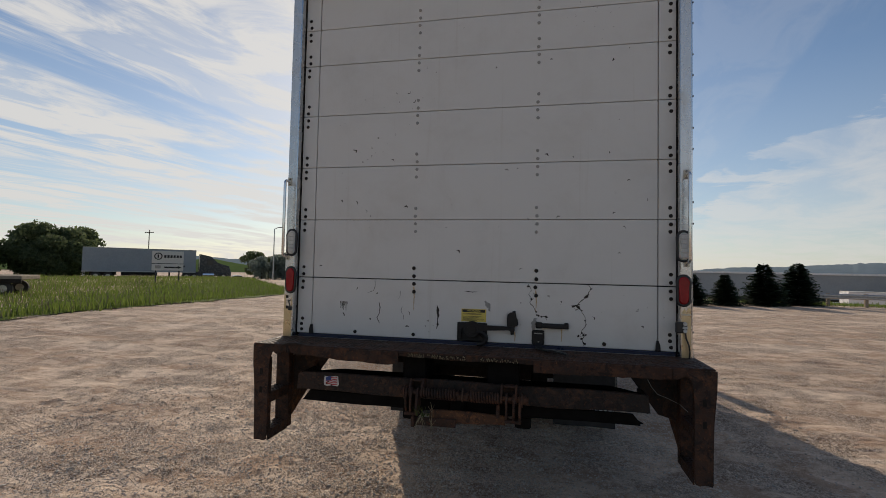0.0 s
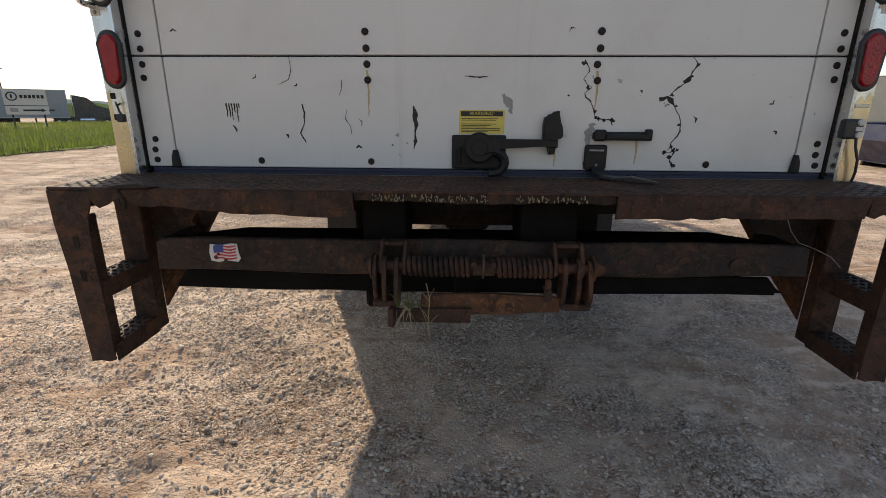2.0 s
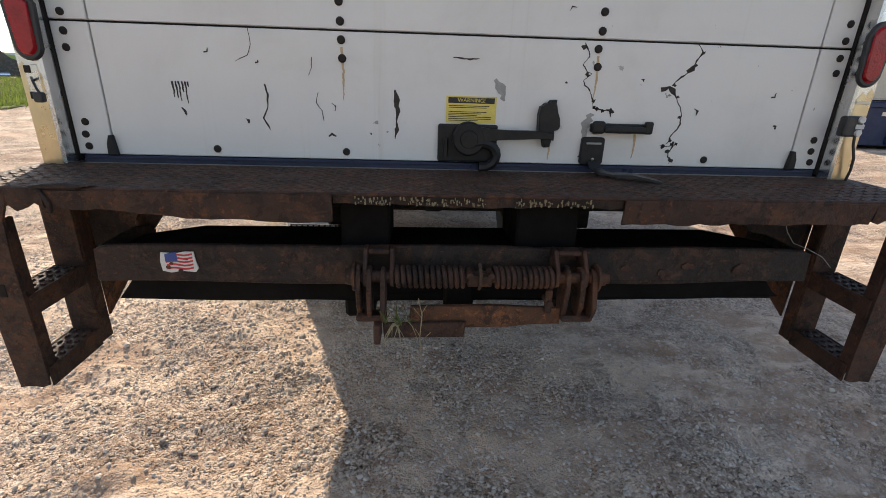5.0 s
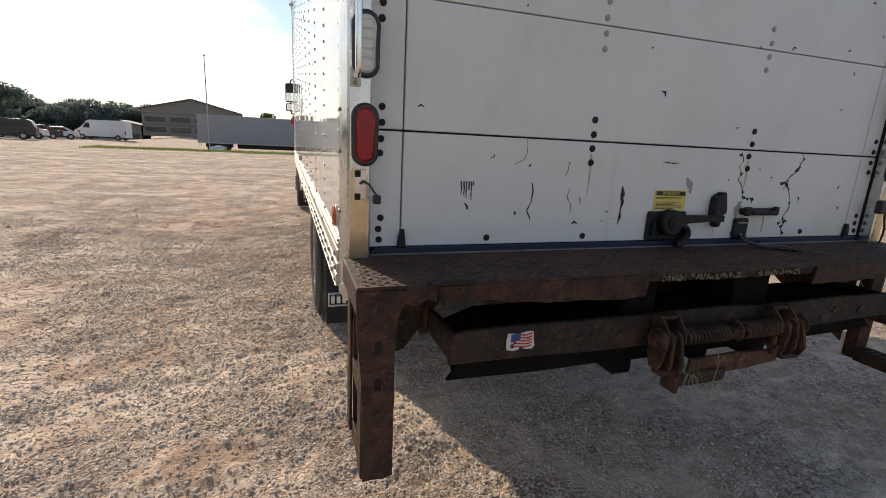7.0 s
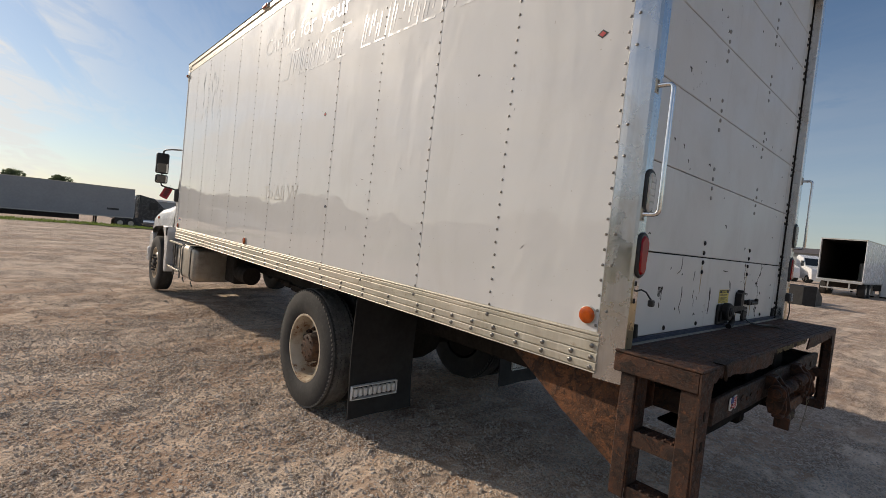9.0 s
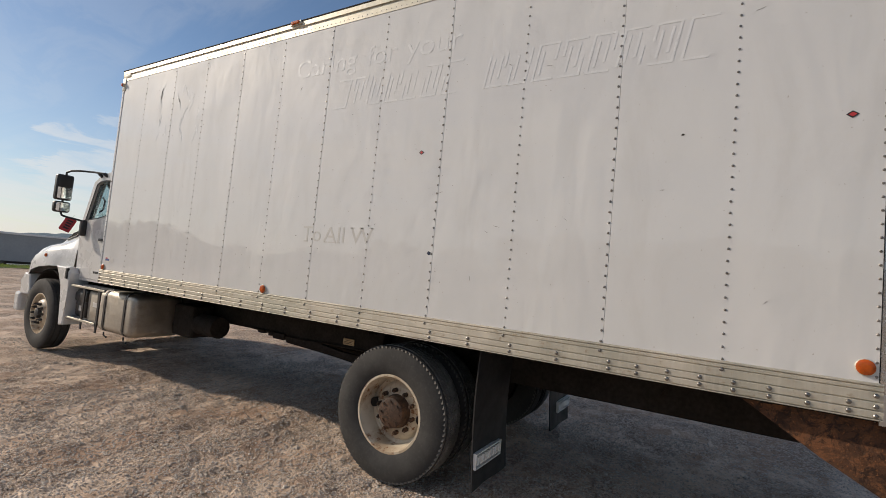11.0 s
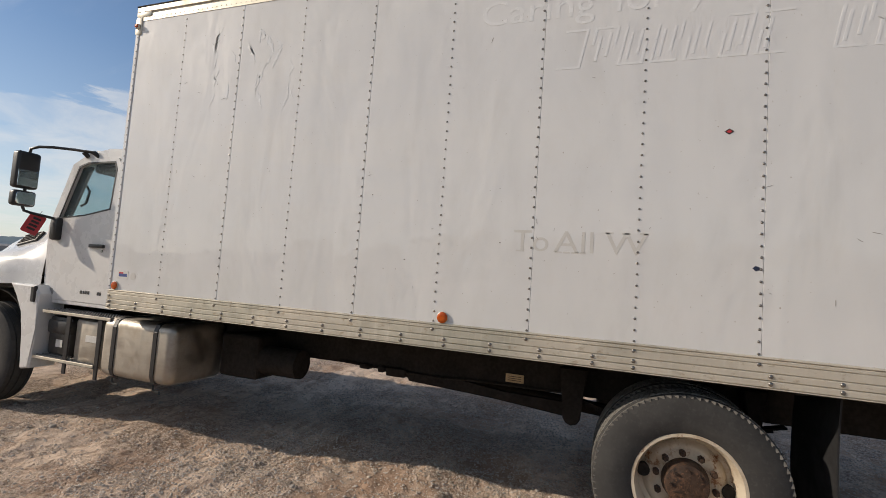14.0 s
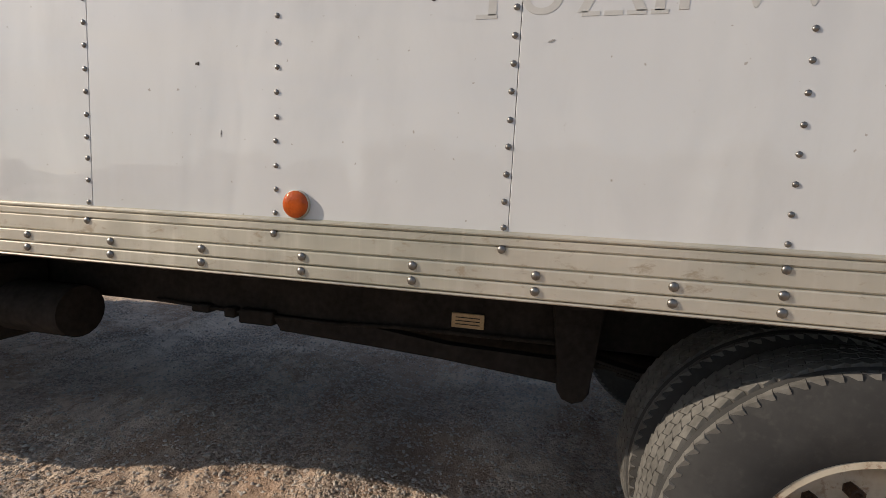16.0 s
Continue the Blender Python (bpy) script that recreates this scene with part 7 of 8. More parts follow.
# clump at the far end of the meadow, the wood behind the parked cars, the row west of the lot
for x, y, s in ((-82, 52, 0.95), (-86, 44, 0.9), (-92, 50, 1.0), (-67, 53.5, 1.0), (-71, 58, 1.05), (-66, 49, 0.8), (-74, 54, 1.1)):
    more(x, y, s)
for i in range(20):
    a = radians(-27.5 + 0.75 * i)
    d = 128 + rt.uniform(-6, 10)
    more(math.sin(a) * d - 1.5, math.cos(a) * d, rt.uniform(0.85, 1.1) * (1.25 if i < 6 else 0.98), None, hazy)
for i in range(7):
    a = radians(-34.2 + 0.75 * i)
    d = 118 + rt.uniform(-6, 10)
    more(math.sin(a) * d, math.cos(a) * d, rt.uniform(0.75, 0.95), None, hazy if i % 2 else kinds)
for i in range(15):
    more(-62 + rt.uniform(-5, 5), -34 + i * 4.2, rt.uniform(0.75, 1.15))
for x, y, s in ((-4.5, 118, 0.8), (2.5, 120, 0.8), (58, 86, 0.75)):
    more(x, y, s)
for seed, h, x, y in ((41, 1.75, 10.4, 25.4), (42, 2.40, 12.8, 26.6), (43, 2.50, 15.1, 27.9), (44, 1.7, 8.5, 24.6)):
    make_conifer(seed, h, (x, y, low(x, y)))


# ---- hills
def ridge(name, a0, a1, d, height, material, label, seed, base=-8, tree=0.0):
    k = B()
    n = 160
    r = np.random.RandomState(seed)
    ph = r.uniform(0, 6, 6)
    rows = []
    for i in range(n + 1):
        t = i / n
        a = radians(a0 + (a1 - a0) * t)
        env = min(1, t * 5, (1 - t) * 5)
        h = height * env * (0.72 + 0.17 * math.sin(3.1 * t * 3 + ph[0]) + 0.10 * math.sin(9 * t + ph[1]) + 0.04 * math.sin(31 * t + ph[2]))
        h += tree * r.uniform(0, 1) * env
        rows.append([k.verts.new((math.sin(a) * (d + o), math.cos(a) * (d + o), base + (h - base) * f)) for o, f in ((0, 0), (d * 0.05, 0.45), (d * 0.12, 0.85), (d * 0.18, 1.0), (d * 0.3, 0.8))])
    for p, q in zip(rows, rows[1:]):
        for j in range(4):
            k.faces.new((p[j], p[j + 1], q[j + 1], q[j]))
    ob = part(name, k, material, None, "", True)
    tagged(ob, label, "hill", kind="structure")


# ridges in farhill carry their haze as colour, not as air
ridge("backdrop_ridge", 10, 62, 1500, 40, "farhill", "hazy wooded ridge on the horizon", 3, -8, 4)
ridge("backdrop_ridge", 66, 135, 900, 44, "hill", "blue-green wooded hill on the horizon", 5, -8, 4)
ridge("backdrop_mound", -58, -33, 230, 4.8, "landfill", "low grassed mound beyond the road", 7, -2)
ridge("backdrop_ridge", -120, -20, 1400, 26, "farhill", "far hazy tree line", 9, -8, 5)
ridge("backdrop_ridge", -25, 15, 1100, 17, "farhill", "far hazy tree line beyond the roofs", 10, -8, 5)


# ---- vehicles and trailers
def simple_wheel(parent, x, y, z, r, axis, w=0.25):
    k = B()
    if axis == "y":
        lathe(k, [(-w / 2, r * 0.55), (-w / 2, r * 0.9), (-w / 2 + 0.03, r), (w / 2 - 0.03, r), (w / 2, r * 0.9), (w / 2, r * 0.55)], 20, "y", (x, y, z))
    else:
        lathe(k, [(-w / 2, r * 0.55), (-w / 2, r * 0.9), (-w / 2 + 0.03, r), (w / 2 - 0.03, r), (w / 2, r * 0.9), (w / 2, r * 0.55)], 20, "x", (x, y, z))
    o = part("wheel", k, "rubber", parent, "", True)
    k = B()
    lathe(k, [(-w / 2 - 0.004, 0.0), (-w / 2 - 0.004, r * 0.5), (w / 2 + 0.004, r * 0.5), (w / 2 + 0.004, 0.0)], 16, axis, (x, y, z))
    part("rim", k, "rail", o, "", True)


def semi_trailer(m, length, body, label, tractor=True, empty=False):
    """Length runs along +x from its doors; the near side faces -y."""
    t = thing("semi_trailer", label, "trailer", "trailers round the lot")
    if empty:
        k = B()
        for a in ((0, length, -1.3, -1.26, 1.15, 4.05), (0, length, 1.26, 1.3, 1.15, 4.05), (0, length, -1.3, 1.3, 1.10, 1.16), (0, length, -1.3, 1.3, 4.04, 4.08), (length - 0.05, length, -1.3, 1.3, 1.1, 4.08)):
            block(k, *a)
        bd = part("trailer_box", k, body, t)
        part("inner_lining", block(B(), 0.3, length - 0.06, -1.255, -1.245, 1.17, 4.03), "chassis", bd)
        part("inner_lining", block(B(), 0.3, length - 0.06, 1.245, 1.255, 1.17, 4.03), "chassis", bd)
        part("inner_end", block(B(), length - 0.08, length - 0.056, -1.24, 1.24, 1.17, 4.03), "chassis", bd)
        part("inner_roof", block(B(), 0.3, length - 0.06, -1.24, 1.24, 4.02, 4.035), "chassis", bd)
        part("inner_floor", block(B(), 0.3, length - 0.06, -1.24, 1.24, 1.162, 1.17), "postwood", bd)
    else:
        bd = part("trailer_box", block(B(), 0, length, -1.3, 1.3, 1.12, 4.06, 0.02), body, t)
        for y in (-0.65, 0.65):
            part("rear_door", block(B(), -0.03, 0.0, y - 0.60, y + 0.60, 1.25, 3.95, 0.01), body, bd)
    part("top_rail", block(B(), 0, length, -1.315, 1.315, 4.055, 4.11, 0.01), "rail", bd)
    part("lower_rail", block(B(), 0, length, -1.315, 1.315, 1.02, 1.13, 0.01), "galv", bd)
    part("rear_frame", block(B(), -0.05, 0.02, -1.31, 1.31, 0.98, 1.14, 0.01), "galv", bd)
    part("impact_guard", block(B(), 0.0, 0.08, -1.0, 1.0, 0.48, 0.58, 0.01), "galv", t)
    for y in (-0.6, 0.6):
        part("guard_post", block(B(), 0.02, 0.08, y - 0.04, y + 0.04, 0.55, 1.0), "galv", t)
    for i in range(int(length / 1.22)):
        part("side_post", block(B(), 0.6 + 1.22 * i, 0.625 + 1.22 * i, -1.306, -1.3, 1.15, 4.04), body, bd)
    for x in (1.4, 2.65):
        for y in (-1.1, 1.1):
            simple_wheel(t, x, y, 0.5, 0.5, "y", 0.4)
    part("bogie", block(B(), 0.7, 3.4, -0.9, 0.9, 0.6, 1.0, 0.03), "chassis", t)
    part("side_skirt", block(B(), 4.0, length - 4.5, -1.25, -1.22, 0.55, 1.02, 0.01), "chassis", t)
    for y in (-0.9, 0.9):
        part("landing_leg", block(B(), length - 3.2, length - 3.05, y - 0.07, y + 0.07, 0.12, 1.02, 0.01), "chassis", t)
    part("print_patch", block(B(), length - 2.3, length - 1.3, -1.312, -1.30, 1.75, 1.95), "cardark", bd)
    if tractor:
        k = B()
        slab(k, [(length - 1.6, 0.9), (length - 1.6, 1.05), (length + 0.5, 1.1), (length + 0.5, 3.6), (length + 1.9, 3.3), (length + 2.7, 2.4), (length + 4.2, 2.0), (length + 4.5, 1.1), (length + 4.5, 0.55), (length + 0.5, 0.55)], "y", -1.15, 1.15, 0.05)
        c = part("tractor_cab", k, "cardark", t, "dark tractor cab")
        for x in (length - 1.1, length + 0.15 - 0.3, length + 3.5):
            for y in (-1.05, 1.05):
                simple_wheel(t, x, y, 0.5, 0.5, "y", 0.4)
        part("cab_window", block(B(), length + 1.4, length + 2.2, -1.165, -1.14, 2.1, 2.9, 0.02), "windark", c)
        part("fuel_drum", lathe(B(), [(length + 0.9, 0.0), (length + 0.9, 0.32), (length + 2.3, 0.32), (length + 2.3, 0.0)], 16, "x", (0, -1.0, 0.75)), "chrome", c)
    t.matrix_basis = m
    return t


semi_trailer(pose(-10.6, 58.8, low(-4, 58.8), 0, 0, 0.5), 16.0, "trailer", "long pale grey semi trailer with a dark tractor")
semi_trailer(pose(-56.0, 45.7, low(-54, 48), 0, 0, 43), 12.5, "trailerdark", "slate grey semi trailer on the road behind the meadow")
semi_trailer(pose(40.5, 5.0, 0, 0, 0, -4), 12.0, "carwhite", "white trailer with its rear open and empty", False, True)
semi_trailer(pose(27.6, 34.9, low(29, 35), 0, 0, -7), 13.0, "cream", "cream box trailer behind the dumpster", False)
semi_trailer(pose(35.2, 60, low(40, 59), 0, 0, -10), 13.0, "carwhite", "white trailer parked below by the warehouse", False)


def saloon(m, paint, kind):
    L_, H, Wd = {"car": (4.6, 1.45, 0.88), "suv": (4.7, 1.75, 0.93), "van": (5.9, 2.45, 1.0)}[kind]
    t = thing({"car": "parked_car", "suv": "parked_suv", "van": "cargo_van"}[kind],
              {"car": "white saloon car parked on the gravel", "suv": "dark sport utility car parked on the gravel", "van": "white high-roofed cargo van on the gravel"}[kind],
              "van" if kind == "van" else "car", "parked vehicles")
    k = B()
    if kind == "van":
        out = [(0, 0.35), (0, 2.2), (0.15, H), (3.9, H), (4.35, 2.3), (5.0, 1.45), (5.7, 1.15), (L_, 0.8), (L_, 0.35)]
    elif kind == "suv":
        out = [(0, 0.35), (0.02, 1.0), (0.25, 1.6), (0.6, H), (2.7, H), (3.4, 1.1), (4.5, 0.95), (L_, 0.6), (L_, 0.35)]
    else:
        out = [(0, 0.35), (0, 0.9), (0.7, 0.98), (1.4, H), (2.6, H), (3.4, 0.98), (4.4, 0.82), (L_, 0.6), (L_, 0.32)]
    slab(k, out, "y", -Wd, Wd, 0.06)
    b = part("body", k, paint, t)
    for sg in (-1, 1):
        if kind == "van":
            w = [(4.0, 1.45), (4.0, 2.05), (4.38, 2.05), (4.85, 1.45)]
        elif kind == "suv":
            w = [(0.45, 1.1), (0.7, 1.6), (2.65, 1.6), (3.15, 1.1)]
        else:
            w = [(1.0, 0.98), (1.5, 1.36), (2.55, 1.36), (3.2, 0.98)]
        part("side_window", slab(B(), w, "y", *sorted((sg * (Wd - 0.01), sg * (Wd + 0.008)))), "windark", b)
        part("sill", block(B(), 0.8, L_ - 0.9, *sorted((sg * (Wd - 0.02), sg * (Wd + 0.01))), 0.30, 0.42, 0.01), "black", b)
        part("head_lamp", block(B(), L_ - 0.35, L_ - 0.05, *sorted((sg * (Wd - 0.3), sg * (Wd + 0.005))), 0.72, 0.86, 0.02), "clear", b)
        part("tail_lamp", block(B(), -0.01, 0.08, *sorted((sg * (Wd - 0.15), sg * (Wd + 0.005))), 0.75, 1.15, 0.02), "red", b)
        for x in (0.9, L_ - 0.95):
            simple_wheel(t, x, sg * (Wd - 0.08), 0.34, 0.34, "y", 0.22)
    ws = {"van": [(4.36, 2.28), (5.0, 1.47), (5.02, 1.49), (4.38, 2.30)], "suv": [(2.72, H - 0.03), (3.38, 1.12), (3.41, 1.14), (2.75, H)], "car": [(2.62, H - 0.03), (3.38, 1.0), (3.41, 1.02), (2.65, H)]}[kind]
    part("wind_screen", slab(B(), ws, "y", -Wd + 0.12, Wd - 0.12), "windark", b)
    t.matrix_basis = m


saloon(pose(-20.6, 70.5, low(-22, 70), 0, 0, 172), "carwhite", "van")
saloon(pose(-22.5, 51.0, low(-24, 51), 0, 0, 195), "cardark", "suv")
saloon(pose(-24.0, 57.0, low(-25, 57), 0, 0, 205), "carwhite", "car")
saloon(pose(-24.5, 61.5, low(-25, 61), 0, 0, 205), "cardark", "car")
saloon(pose(-24.5, 66.0, low(-25, 66), 0, 0, 205), "carwhite", "car")
saloon(pose(-67, 77.5, low(-65.5, 78.8), 0, 0, 40), "carwhite", "car")
saloon(pose(-62, 81.5, low(-60.4, 82.7), 0, 0, 40), "carwhite", "car")


def hauler(m, paint, label):
    t = thing("truck_tractor", label, "truck", "parked vehicles")
    k = B()
    slab(k, [(0, 0.7), (0, 1.1), (2.2, 1.1), (2.2, 3.3), (2.6, 3.55), (3.9, 3.2), (4.5, 2.2), (6.2, 1.8), (6.4, 1.2), (6.4, 0.5), (2.2, 0.5), (2.2, 0.7)], "y", -1.1, 1.1, 0.06)
    b = part("cab_body", k, paint, t)
    for sg in (-1, 1):
        part("cab_window", block(B(), 3.5, 4.3, *sorted((sg * 1.09, sg * 1.108)), 2.1, 2.8, 0.02), "windark", b)
        for x in (0.6, 1.75, 5.4):
            simple_wheel(t, x, sg * 0.98, 0.5, 0.5, "y", 0.4)
    part("wind_screen", slab(B(), [(3.95, 3.12), (4.48, 2.25), (4.52, 2.28), (3.99, 3.15)], "y", -0.95, 0.95), "windark", b)
    t.matrix_basis = m


hauler(pose(74, 20.5, 0, 0, 0, 215), "carwhite", "white road tractor parked at the yard's end")
hauler(pose(75, 17.4, 0, 0, 0, 215), "carwhite", "white road tractor parked beside another")
hauler(pose(76, 14.4, 0, 0, 0, 215), "carwhite", "white road tractor parked by the trailer")


def dumpster(m, length, paint, label, ribs=6, sign=False, h=1.5):
    t = thing("dumpster", label, "dumpster", "dumpsters in the yard")
    k = B()
    slab(k, [(0.35, 0.12), (-0.25, 0.75), (-0.25, h), (length, h), (length, 0.12)], "y", -1.2, -1.14)
    slab(k, [(0.35, 0.12), (-0.25, 0.75), (-0.25, h), (length, h), (length, 0.12)], "y", 1.14, 1.2)
    block(k, 0.35, length, -1.14, 1.14, 0.12, 0.2)
    block(k, length - 0.06, length, -1.14, 1.14, 0.2, h)
    block(k, -0.25, -0.19, -1.14, 1.14, 0.75, h)
    slab(k, [(0.35, 0.14), (-0.22, 0.76), (-0.19, 0.79), (0.40, 0.18)], "y", -1.14, 1.14)
    b = part("bin_body", k, paint, t)
    for sg in (-1, 1):
        part("rim_tube", block(B(), -0.28, length + 0.03, *sorted((sg * 1.17, sg * 1.27)), h - 0.09, h + 0.02, 0.02), paint, b)
        part("skid", block(B(), 0.3, length, *sorted((sg * 0.5, sg * 0.6)), 0.0, 0.13, 0.01), "chassis", b)
        for i in range(ribs):
            x = 0.5 + i * (length - 0.7) / max(1, ribs - 1)
            part("rib", block(B(), x - 0.05, x + 0.05, *sorted((sg * 1.19, sg * 1.275)), 0.15, h - 0.08, 0.01), paint, b)
    if sign:
        s = part("notice", block(B(), 0.10, 0.62, -1.222, -1.2, 0.62, 1.02, 0.004), "whiteprint", b, "white and red notice")
        part("notice_band", block(B(), 0.15, 0.57, -1.228, -1.221, 0.84, 0.97), "redprint", s)
        part("notice_panel", block(B(), 1.1, 1.5, -1.222, -1.2, 0.86, 0.96), "cream", b)
        for i in range(5):
            part("painted_bar", block(B(), length - 2.4 + i * 0.42, length - 2.12 + i * 0.42, -1.226, -1.2, 0.55, 0.95), "whiteprint", b)
    t.matrix_basis = m


dumpster(pose(10.9, 11.8, 0.0, 0, 0, -10), 4.4, "navybin", "navy blue roll-off dumpster with a notice", 5, True, 1.15)
dumpster(pose(22.6, 7.9, 0, 0, 0, -15), 4.3, "bluebin", "bright blue scratched dumpster", 5)
dumpster(pose(25.6, 11.2, 0, 0, 0, -15), 4.3, "bluebin", "bright blue dumpster behind another", 5)
k = B()
rs_ = random.Random(5)
for i in range(9):
    slab(k, [(23.6 + rs_.uniform(-1.0, 1.0), 4.3 + rs_.uniform(-1.0, 1.0)) for _ in range(3)], "z", 0.0, rs_.uniform(0.4, 1.0))
bmesh.ops.convex_hull(k, input=k.verts[:])
tp = thing("covered_heap", "heap under a black tarpaulin", "heap")
part("tarpaulin", k, "flap", tp)
for i in range(5):
    b = thing("white_container", "tall white plastic container in a row", "container", "row of white containers")
    part("container_body", block(B(), 0, 1.1, 0, 1.1, 0.1, 2.6, 0.08, 2), "carwhite", b)
    part("container_base", block(B(), 0.02, 1.08, 0.02, 1.08, 0.0, 0.12, 0.02), "chassis", b)
    b.matrix_basis = pose(47 + 0.3 * i, 3.6 - 1.35 * i, 0, 0, 0, 5)


# ---- buildings
def gable_house(m, w, d, eave, peak, wall, label, rows, cols, side_rows=1):
    """Gable front faces -y, w wide along x, d deep along +y."""
    t = thing("building", label, "building", "buildings round the lot")
    part("wall", slab(B(), [(-w / 2, 0), (w / 2, 0), (w / 2, eave), (0, peak), (-w / 2, eave)], "y", 0, d), wall, t)
    r = B()
    th = 0.22
    for sg in (-1, 1):
        slab(r, [(0, peak + th), (sg * (w / 2 + 0.5), eave + th - 0.12), (sg * (w / 2 + 0.5), eave - 0.12), (0, peak + 0.01)], "y", -0.6, d + 0.6)
    part("roof", r, "roofing", t)
    for j in range(rows):
        z = eave * (0.18 + j * 0.80 / max(1, rows) * 0.95)
        for i in range(cols):
            x = -w / 2 + (i + 0.5) * w / cols
            hh = eave * 0.16 if rows > 1 else eave * 0.25
            win = part("window", block(B(), x - w / cols * 0.40, x + w / cols * 0.40, -0.06, 0.03, z, z + hh, 0.01), "cardark", t)
            part("pane", block(B(), x - w / cols * 0.36, x + w / cols * 0.36, -0.075, -0.05, z + 0.06, z + hh - 0.06), "windark", win)
            part("sill", block(B(), x - w / cols * 0.42, x + w / cols * 0.42, -0.12, 0.0, z - 0.07, z), "roofing", win)
    for j in range(rows):
        z = eave * (0.42 + j * 0.42)
        part("siding_band", block(B(), -w / 2 - 0.02, w / 2 + 0.02, -0.05, 0.0, z, z + 0.12), "roofing", t)
    t.matrix_basis = m


gable_house(pose(-19, 107, low(-19, 107), 0, 0, 4), 17.5, 20, 5.1, 7.3, "metalwall", "tan two-storey metal office with a low gable roof", 2, 4)
gable_house(pose(-31.5, 106, low(-31, 106), 0, 0, 4), 7.0, 10, 2.9, 3.6, "metalwall", "low tan annexe beside the office", 1, 2)
gable_house(pose(39.4, 15.6, 0, 0, 0, -75), 7.0, 12, 5.6, 7.6, "metalwall", "brown metal shed with a steep gable", 1, 2)

wh = thing("warehouse", "long grey flat-roofed warehouse on lower ground", "building", "buildings round the lot")
part("wall", block(B(), -60, 9, 0, 40, -7.2, 1.9), "greywall", wh)
part("roof_edge", block(B(), -60.3, 9.3, -0.3, 40.3, 1.9, 2.25, 0.02), "carwhite", wh)
part("plinth", block(B(), -60.05, 9.05, -0.08, 0.0, -7.2, -2.4), "cardark", wh)
for i in range(7):
    dr = part("dock_door", block(B(), -55 + i * 9, -51.6 + i * 9, -0.2, -0.05, -6.2, -2.8, 0.02), "carwhite", wh)
    part("dock_frame", block(B(), -55.3 + i * 9, -51.3 + i * 9, -0.14, -0.06, -6.3, -2.5, 0.02), "chassis", dr)
wh.matrix_basis = pose(52, 92, 0, 0, 0, -16)
rd = thing("far_store", "far low building with a dark roof", "building", "buildings round the lot")
part("wall", block(B(), 0, 10, 0, 34, 0, 4.2), "greywall", rd)
part("roof", slab(B(), [(-0.6, 4.2), (10.6, 4.2), (5, 5.2)], "y", -0.6, 34.6), "roofing", rd)
rd.matrix_basis = pose(86, -2, 0, 0, 0, -6)

k = B()
bmesh.ops.create_icosphere(k, subdivisions=3, radius=0.5)
for v in k.verts:
    v.co += noise.noise_vector(v.co * 2.3) * 0.28
    v.co = Vector((v.co.x * 1.5, v.co.y * 0.8, max(-0.2, v.co.z) * 0.85))
wb = thing("white_boulder", "white-painted boulder lying in the grass strip", "rock")
part("stone", k, "carwhite", wb, "", True)
wb.matrix_basis = Matrix.Translation((-8.4, 55.2, low(-8.4, 55.2) + 0.12))

# ---- poles, sign, guard rail
def pole(x, y, h, r, label, arm=False, name="utility_pole"):
    t = thing(name, label, "pole", "poles round the lot")
    part("shaft", rod(B(), (0, 0, -0.2), (0, 0, h), r, 10, r * 0.6), "galv" if arm or name == "flag_pole" else "bark", t)
    if arm:
        part("lamp_arm", pipe(B(), [(0, 0, h - 0.1), (0.4, 0, h + 0.1), (0.9, 0, h + 0.15)], r * 0.5, 6), "galv", t)
        part("lamp_head", block(B(), 0.7, 1.4, -0.15, 0.15, h + 0.08, h + 0.2, 0.03), "galv", t)
    elif name != "flag_pole":
        part("cross_arm", block(B(), -1.0, 1.0, -0.06, 0.06, h - 0.6, h - 0.45), "bark", t)
    else:
        k = B()
        bmesh.ops.create_uvsphere(k, u_segments=10, v_segments=8, radius=r * 1.6, matrix=Matrix.Translation((0, 0, h)))
        part("finial", k, "galv", t, "", True)
    t.matrix_basis = Matrix.Translation((x, y, low(x, y)))


pole(-9.4, 57.0, 9.9, 0.07, "tall thin grey flag pole without a flag", False, "flag_pole")
pole(-33.1, 51.5, 6.6, 0.09, "street lamp at the meadow's far corner", True, "street_lamp")
pole(-70, 52, 8.5, 0.14, "wooden utility pole among trees")
pole(-77.6, 78.0, 10.4, 0.13, "wooden utility pole in the distance")

sg_ = thing("road_sign", "white company sign with a black arrow on two posts", "sign")
part("board", block(B(), -1.15, 1.15, -0.06, 0.06, 1.02, 2.66, 0.02), "whiteprint", sg_)
k = B()
lathe(k, [(-0.075, 0.30), (-0.062, 0.30)], 28, "y", (-0.70, 0, 2.22))
ringp = part("round_mark", k, "ink", sg_)
k = B()
lathe(k, [(-0.082, 0.22), (-0.074, 0.22)], 28, "y", (-0.70, 0, 2.22))
part("mark_centre", k, "whiteprint", ringp)
part("mark_bar", block(B(), -0.76, -0.66, -0.088, -0.08, 2.08, 2.36), "ink", ringp)
for i in range(6):
    part("name_bar", block(B(), -0.28 + i * 0.225, -0.12 + i * 0.225, -0.075, -0.058, 2.10, 2.32), "ink", sg_)
part("divider", block(B(), -1.15, 1.15, -0.07, -0.055, 1.58, 1.63), "cardark", sg_)
part("arrow", slab(B(), [(-0.25, 1.24), (0.75, 1.24), (0.75, 1.18), (1.0, 1.30), (0.75, 1.42), (0.75, 1.36), (-0.25, 1.36)], "y", -0.075, -0.058), "ink", sg_)
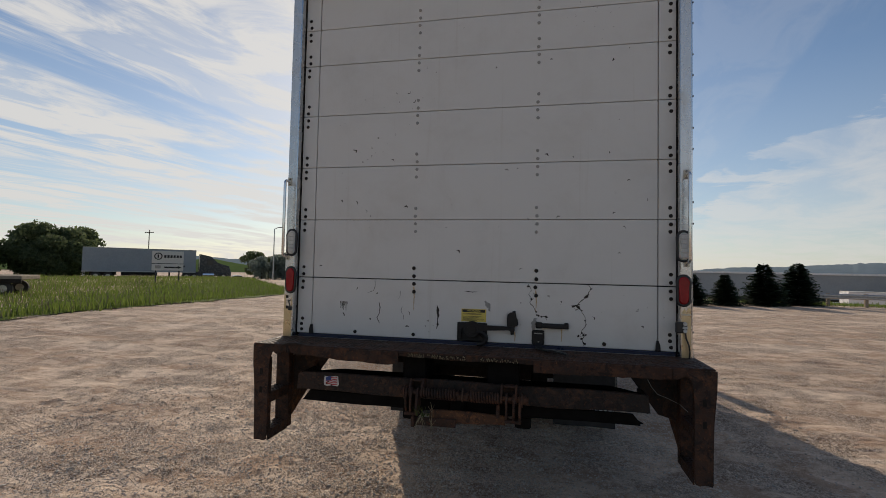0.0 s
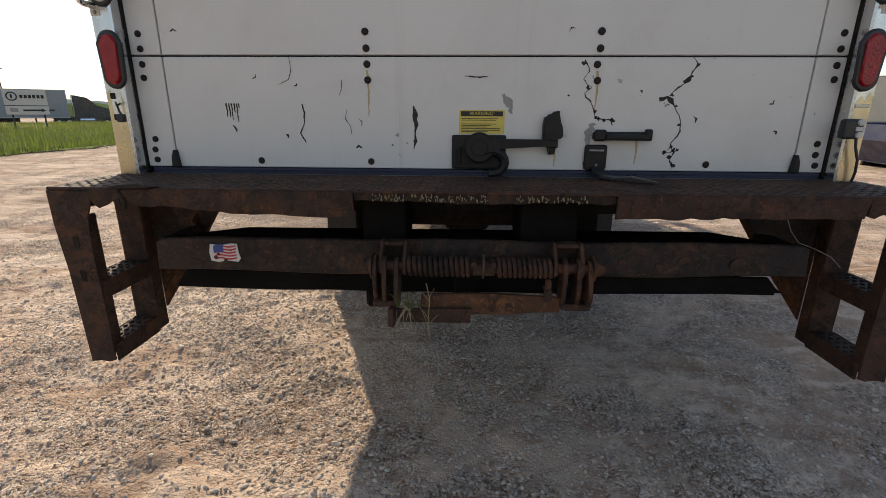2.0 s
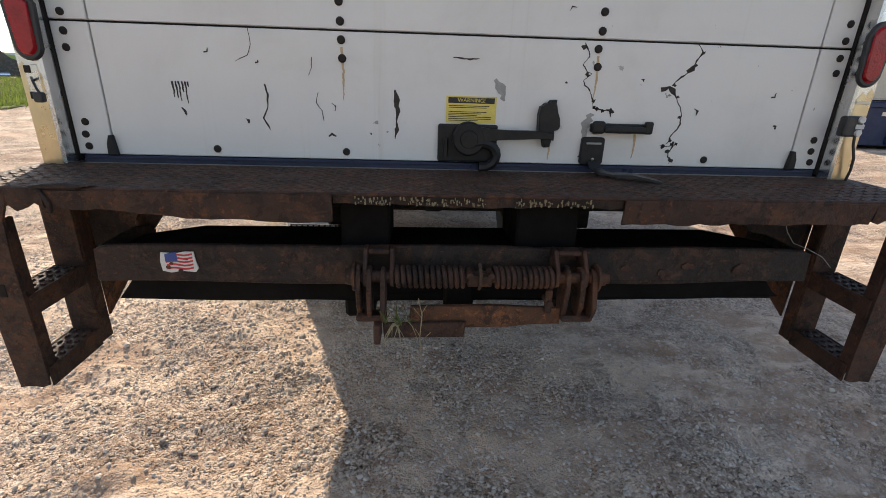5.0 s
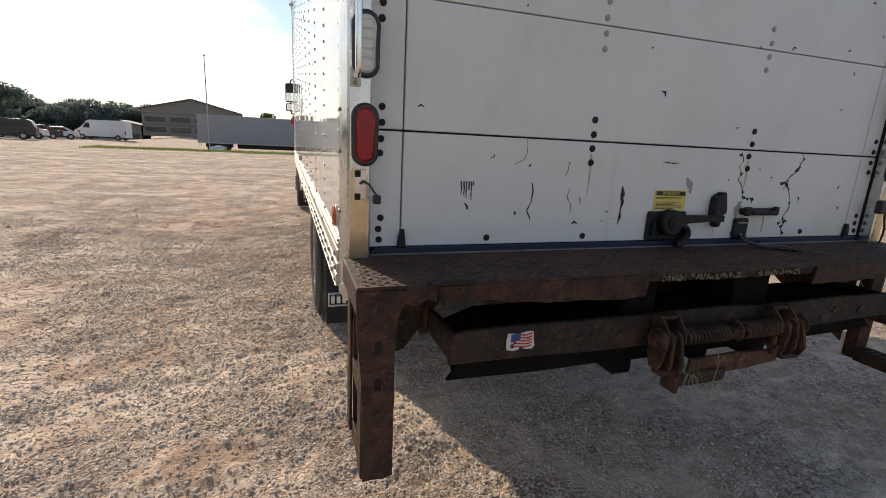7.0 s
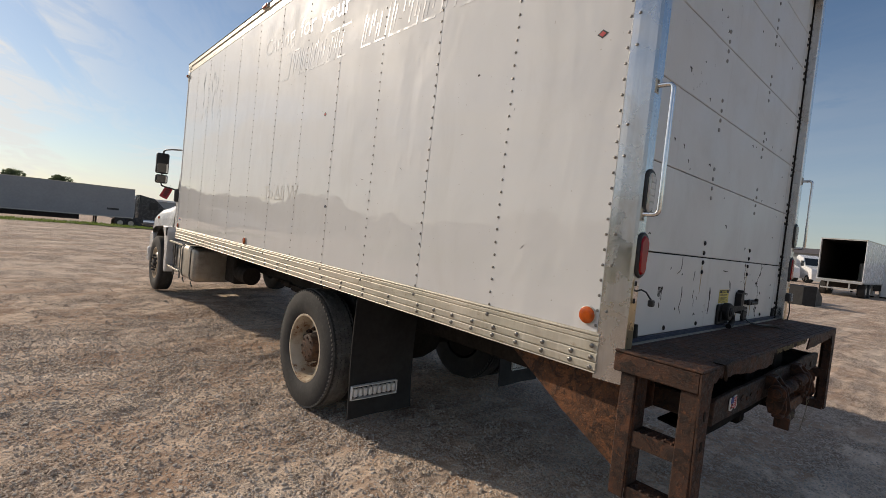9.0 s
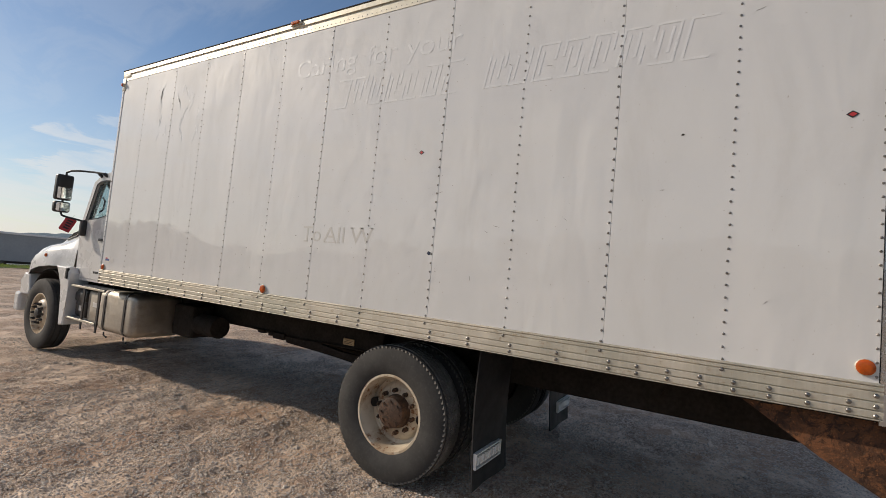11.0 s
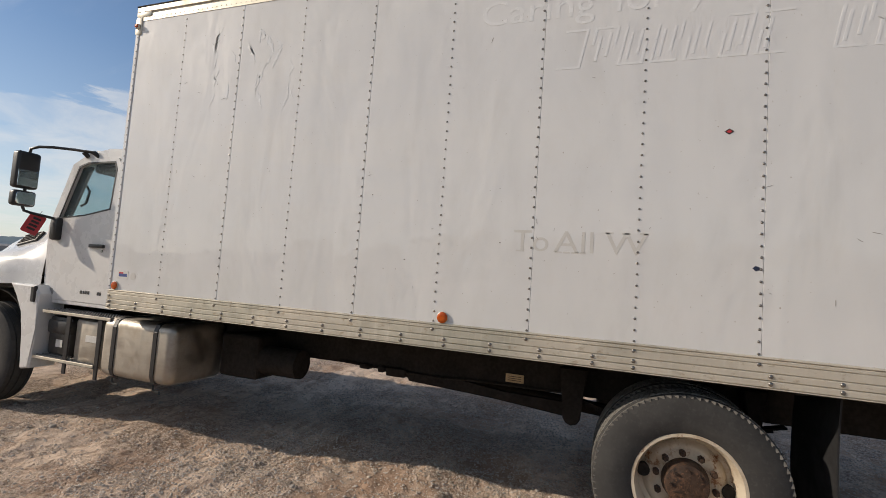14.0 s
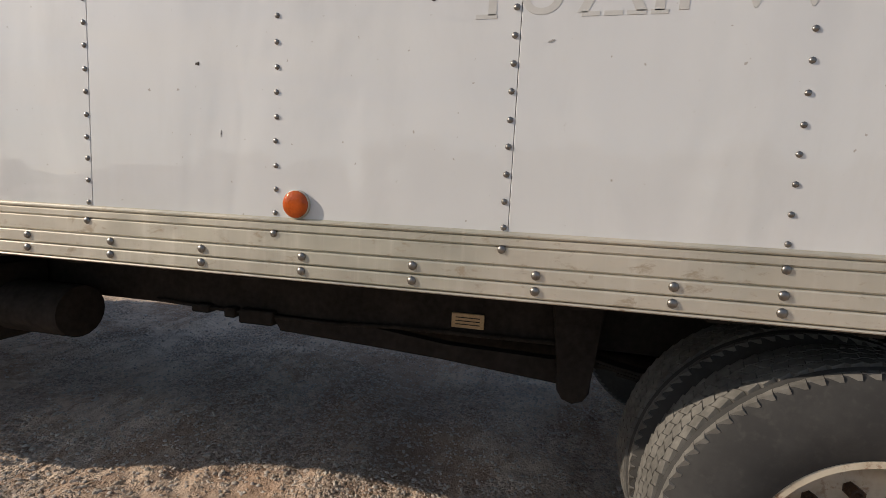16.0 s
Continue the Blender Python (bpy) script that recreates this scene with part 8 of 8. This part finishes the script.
part("small_mark", block(B(), -0.92, -0.50, -0.07, -0.058, 1.2, 1.45), "greychip", sg_)
for x in (-0.85, 0.85):
    part("sign_post", block(B(), x - 0.05, x + 0.05, 0.06, 0.16, -0.2, 2.5, 0.01), "cardark", sg_)
sg_.matrix_basis = pose(-30.3, 31.0, 0, 0, 0, 43)

gr = thing("guard_rail", "galvanised guard rail on wooden posts", "guard rail")
p0, p1 = Vector((14.5, 28.2)), Vector((33.0, 25.6))
d2 = (p1 - p0).normalized()
k = B()
prof = [(0.0, 0.42), (-0.045, 0.47), (-0.045, 0.52), (0.0, 0.56), (-0.045, 0.60), (-0.045, 0.66), (0.0, 0.71)]
rowsg = []
for i in range(25):
    p = p0.lerp(p1, i / 24)
    nrm = Vector((d2.y, -d2.x))
    flare = 0.5 * max(0, 1 - i / 2.0) ** 2
    rowsg.append([k.verts.new((p.x + nrm.x * -o - nrm.x * flare * -0.4, p.y + nrm.y * -o, z + flare * 0.12)) for o, z in prof])
for a, b in zip(rowsg, rowsg[1:]):
    for j in range(len(prof) - 1):
        k.faces.new((a[j], a[j + 1], b[j + 1], b[j]))
geo = bmesh.ops.extrude_face_region(k, geom=k.faces[:])["geom"]
bmesh.ops.translate(k, vec=(0, 0.012, 0), verts=[g for g in geo if isinstance(g, bmesh.types.BMVert)])
part("rail_beam", k, "galv", gr)
for i in range(11):
    p = p0.lerp(p1, (i + 0.25) / 10.6) + Vector((0.02, 0.12))
    part("post", block(B(), p.x - 0.08, p.x + 0.08, p.y - 0.08, p.y + 0.08, -0.3, 0.74, 0.015), "postwood", gr)
lg = thing("old_timber_stack", "weathered flat trailer bed at the meadow's edge", "trailer")
part("bed", block(B(), -3, 0, -1.1, 1.1, 0.75, 0.95, 0.03), "postwood", lg)
part("bed_rail", block(B(), -3, 0, -1.15, -1.05, 0.6, 0.8, 0.02), "chassis", lg)
for x in (-1.6, -0.7):
    for y in (-0.9, 0.9):
        simple_wheel(lg, x, y, 0.34, 0.34, "y", 0.2)
lg.matrix_basis = pose(-23.6, 15.2, 0, 0, 0, 35)
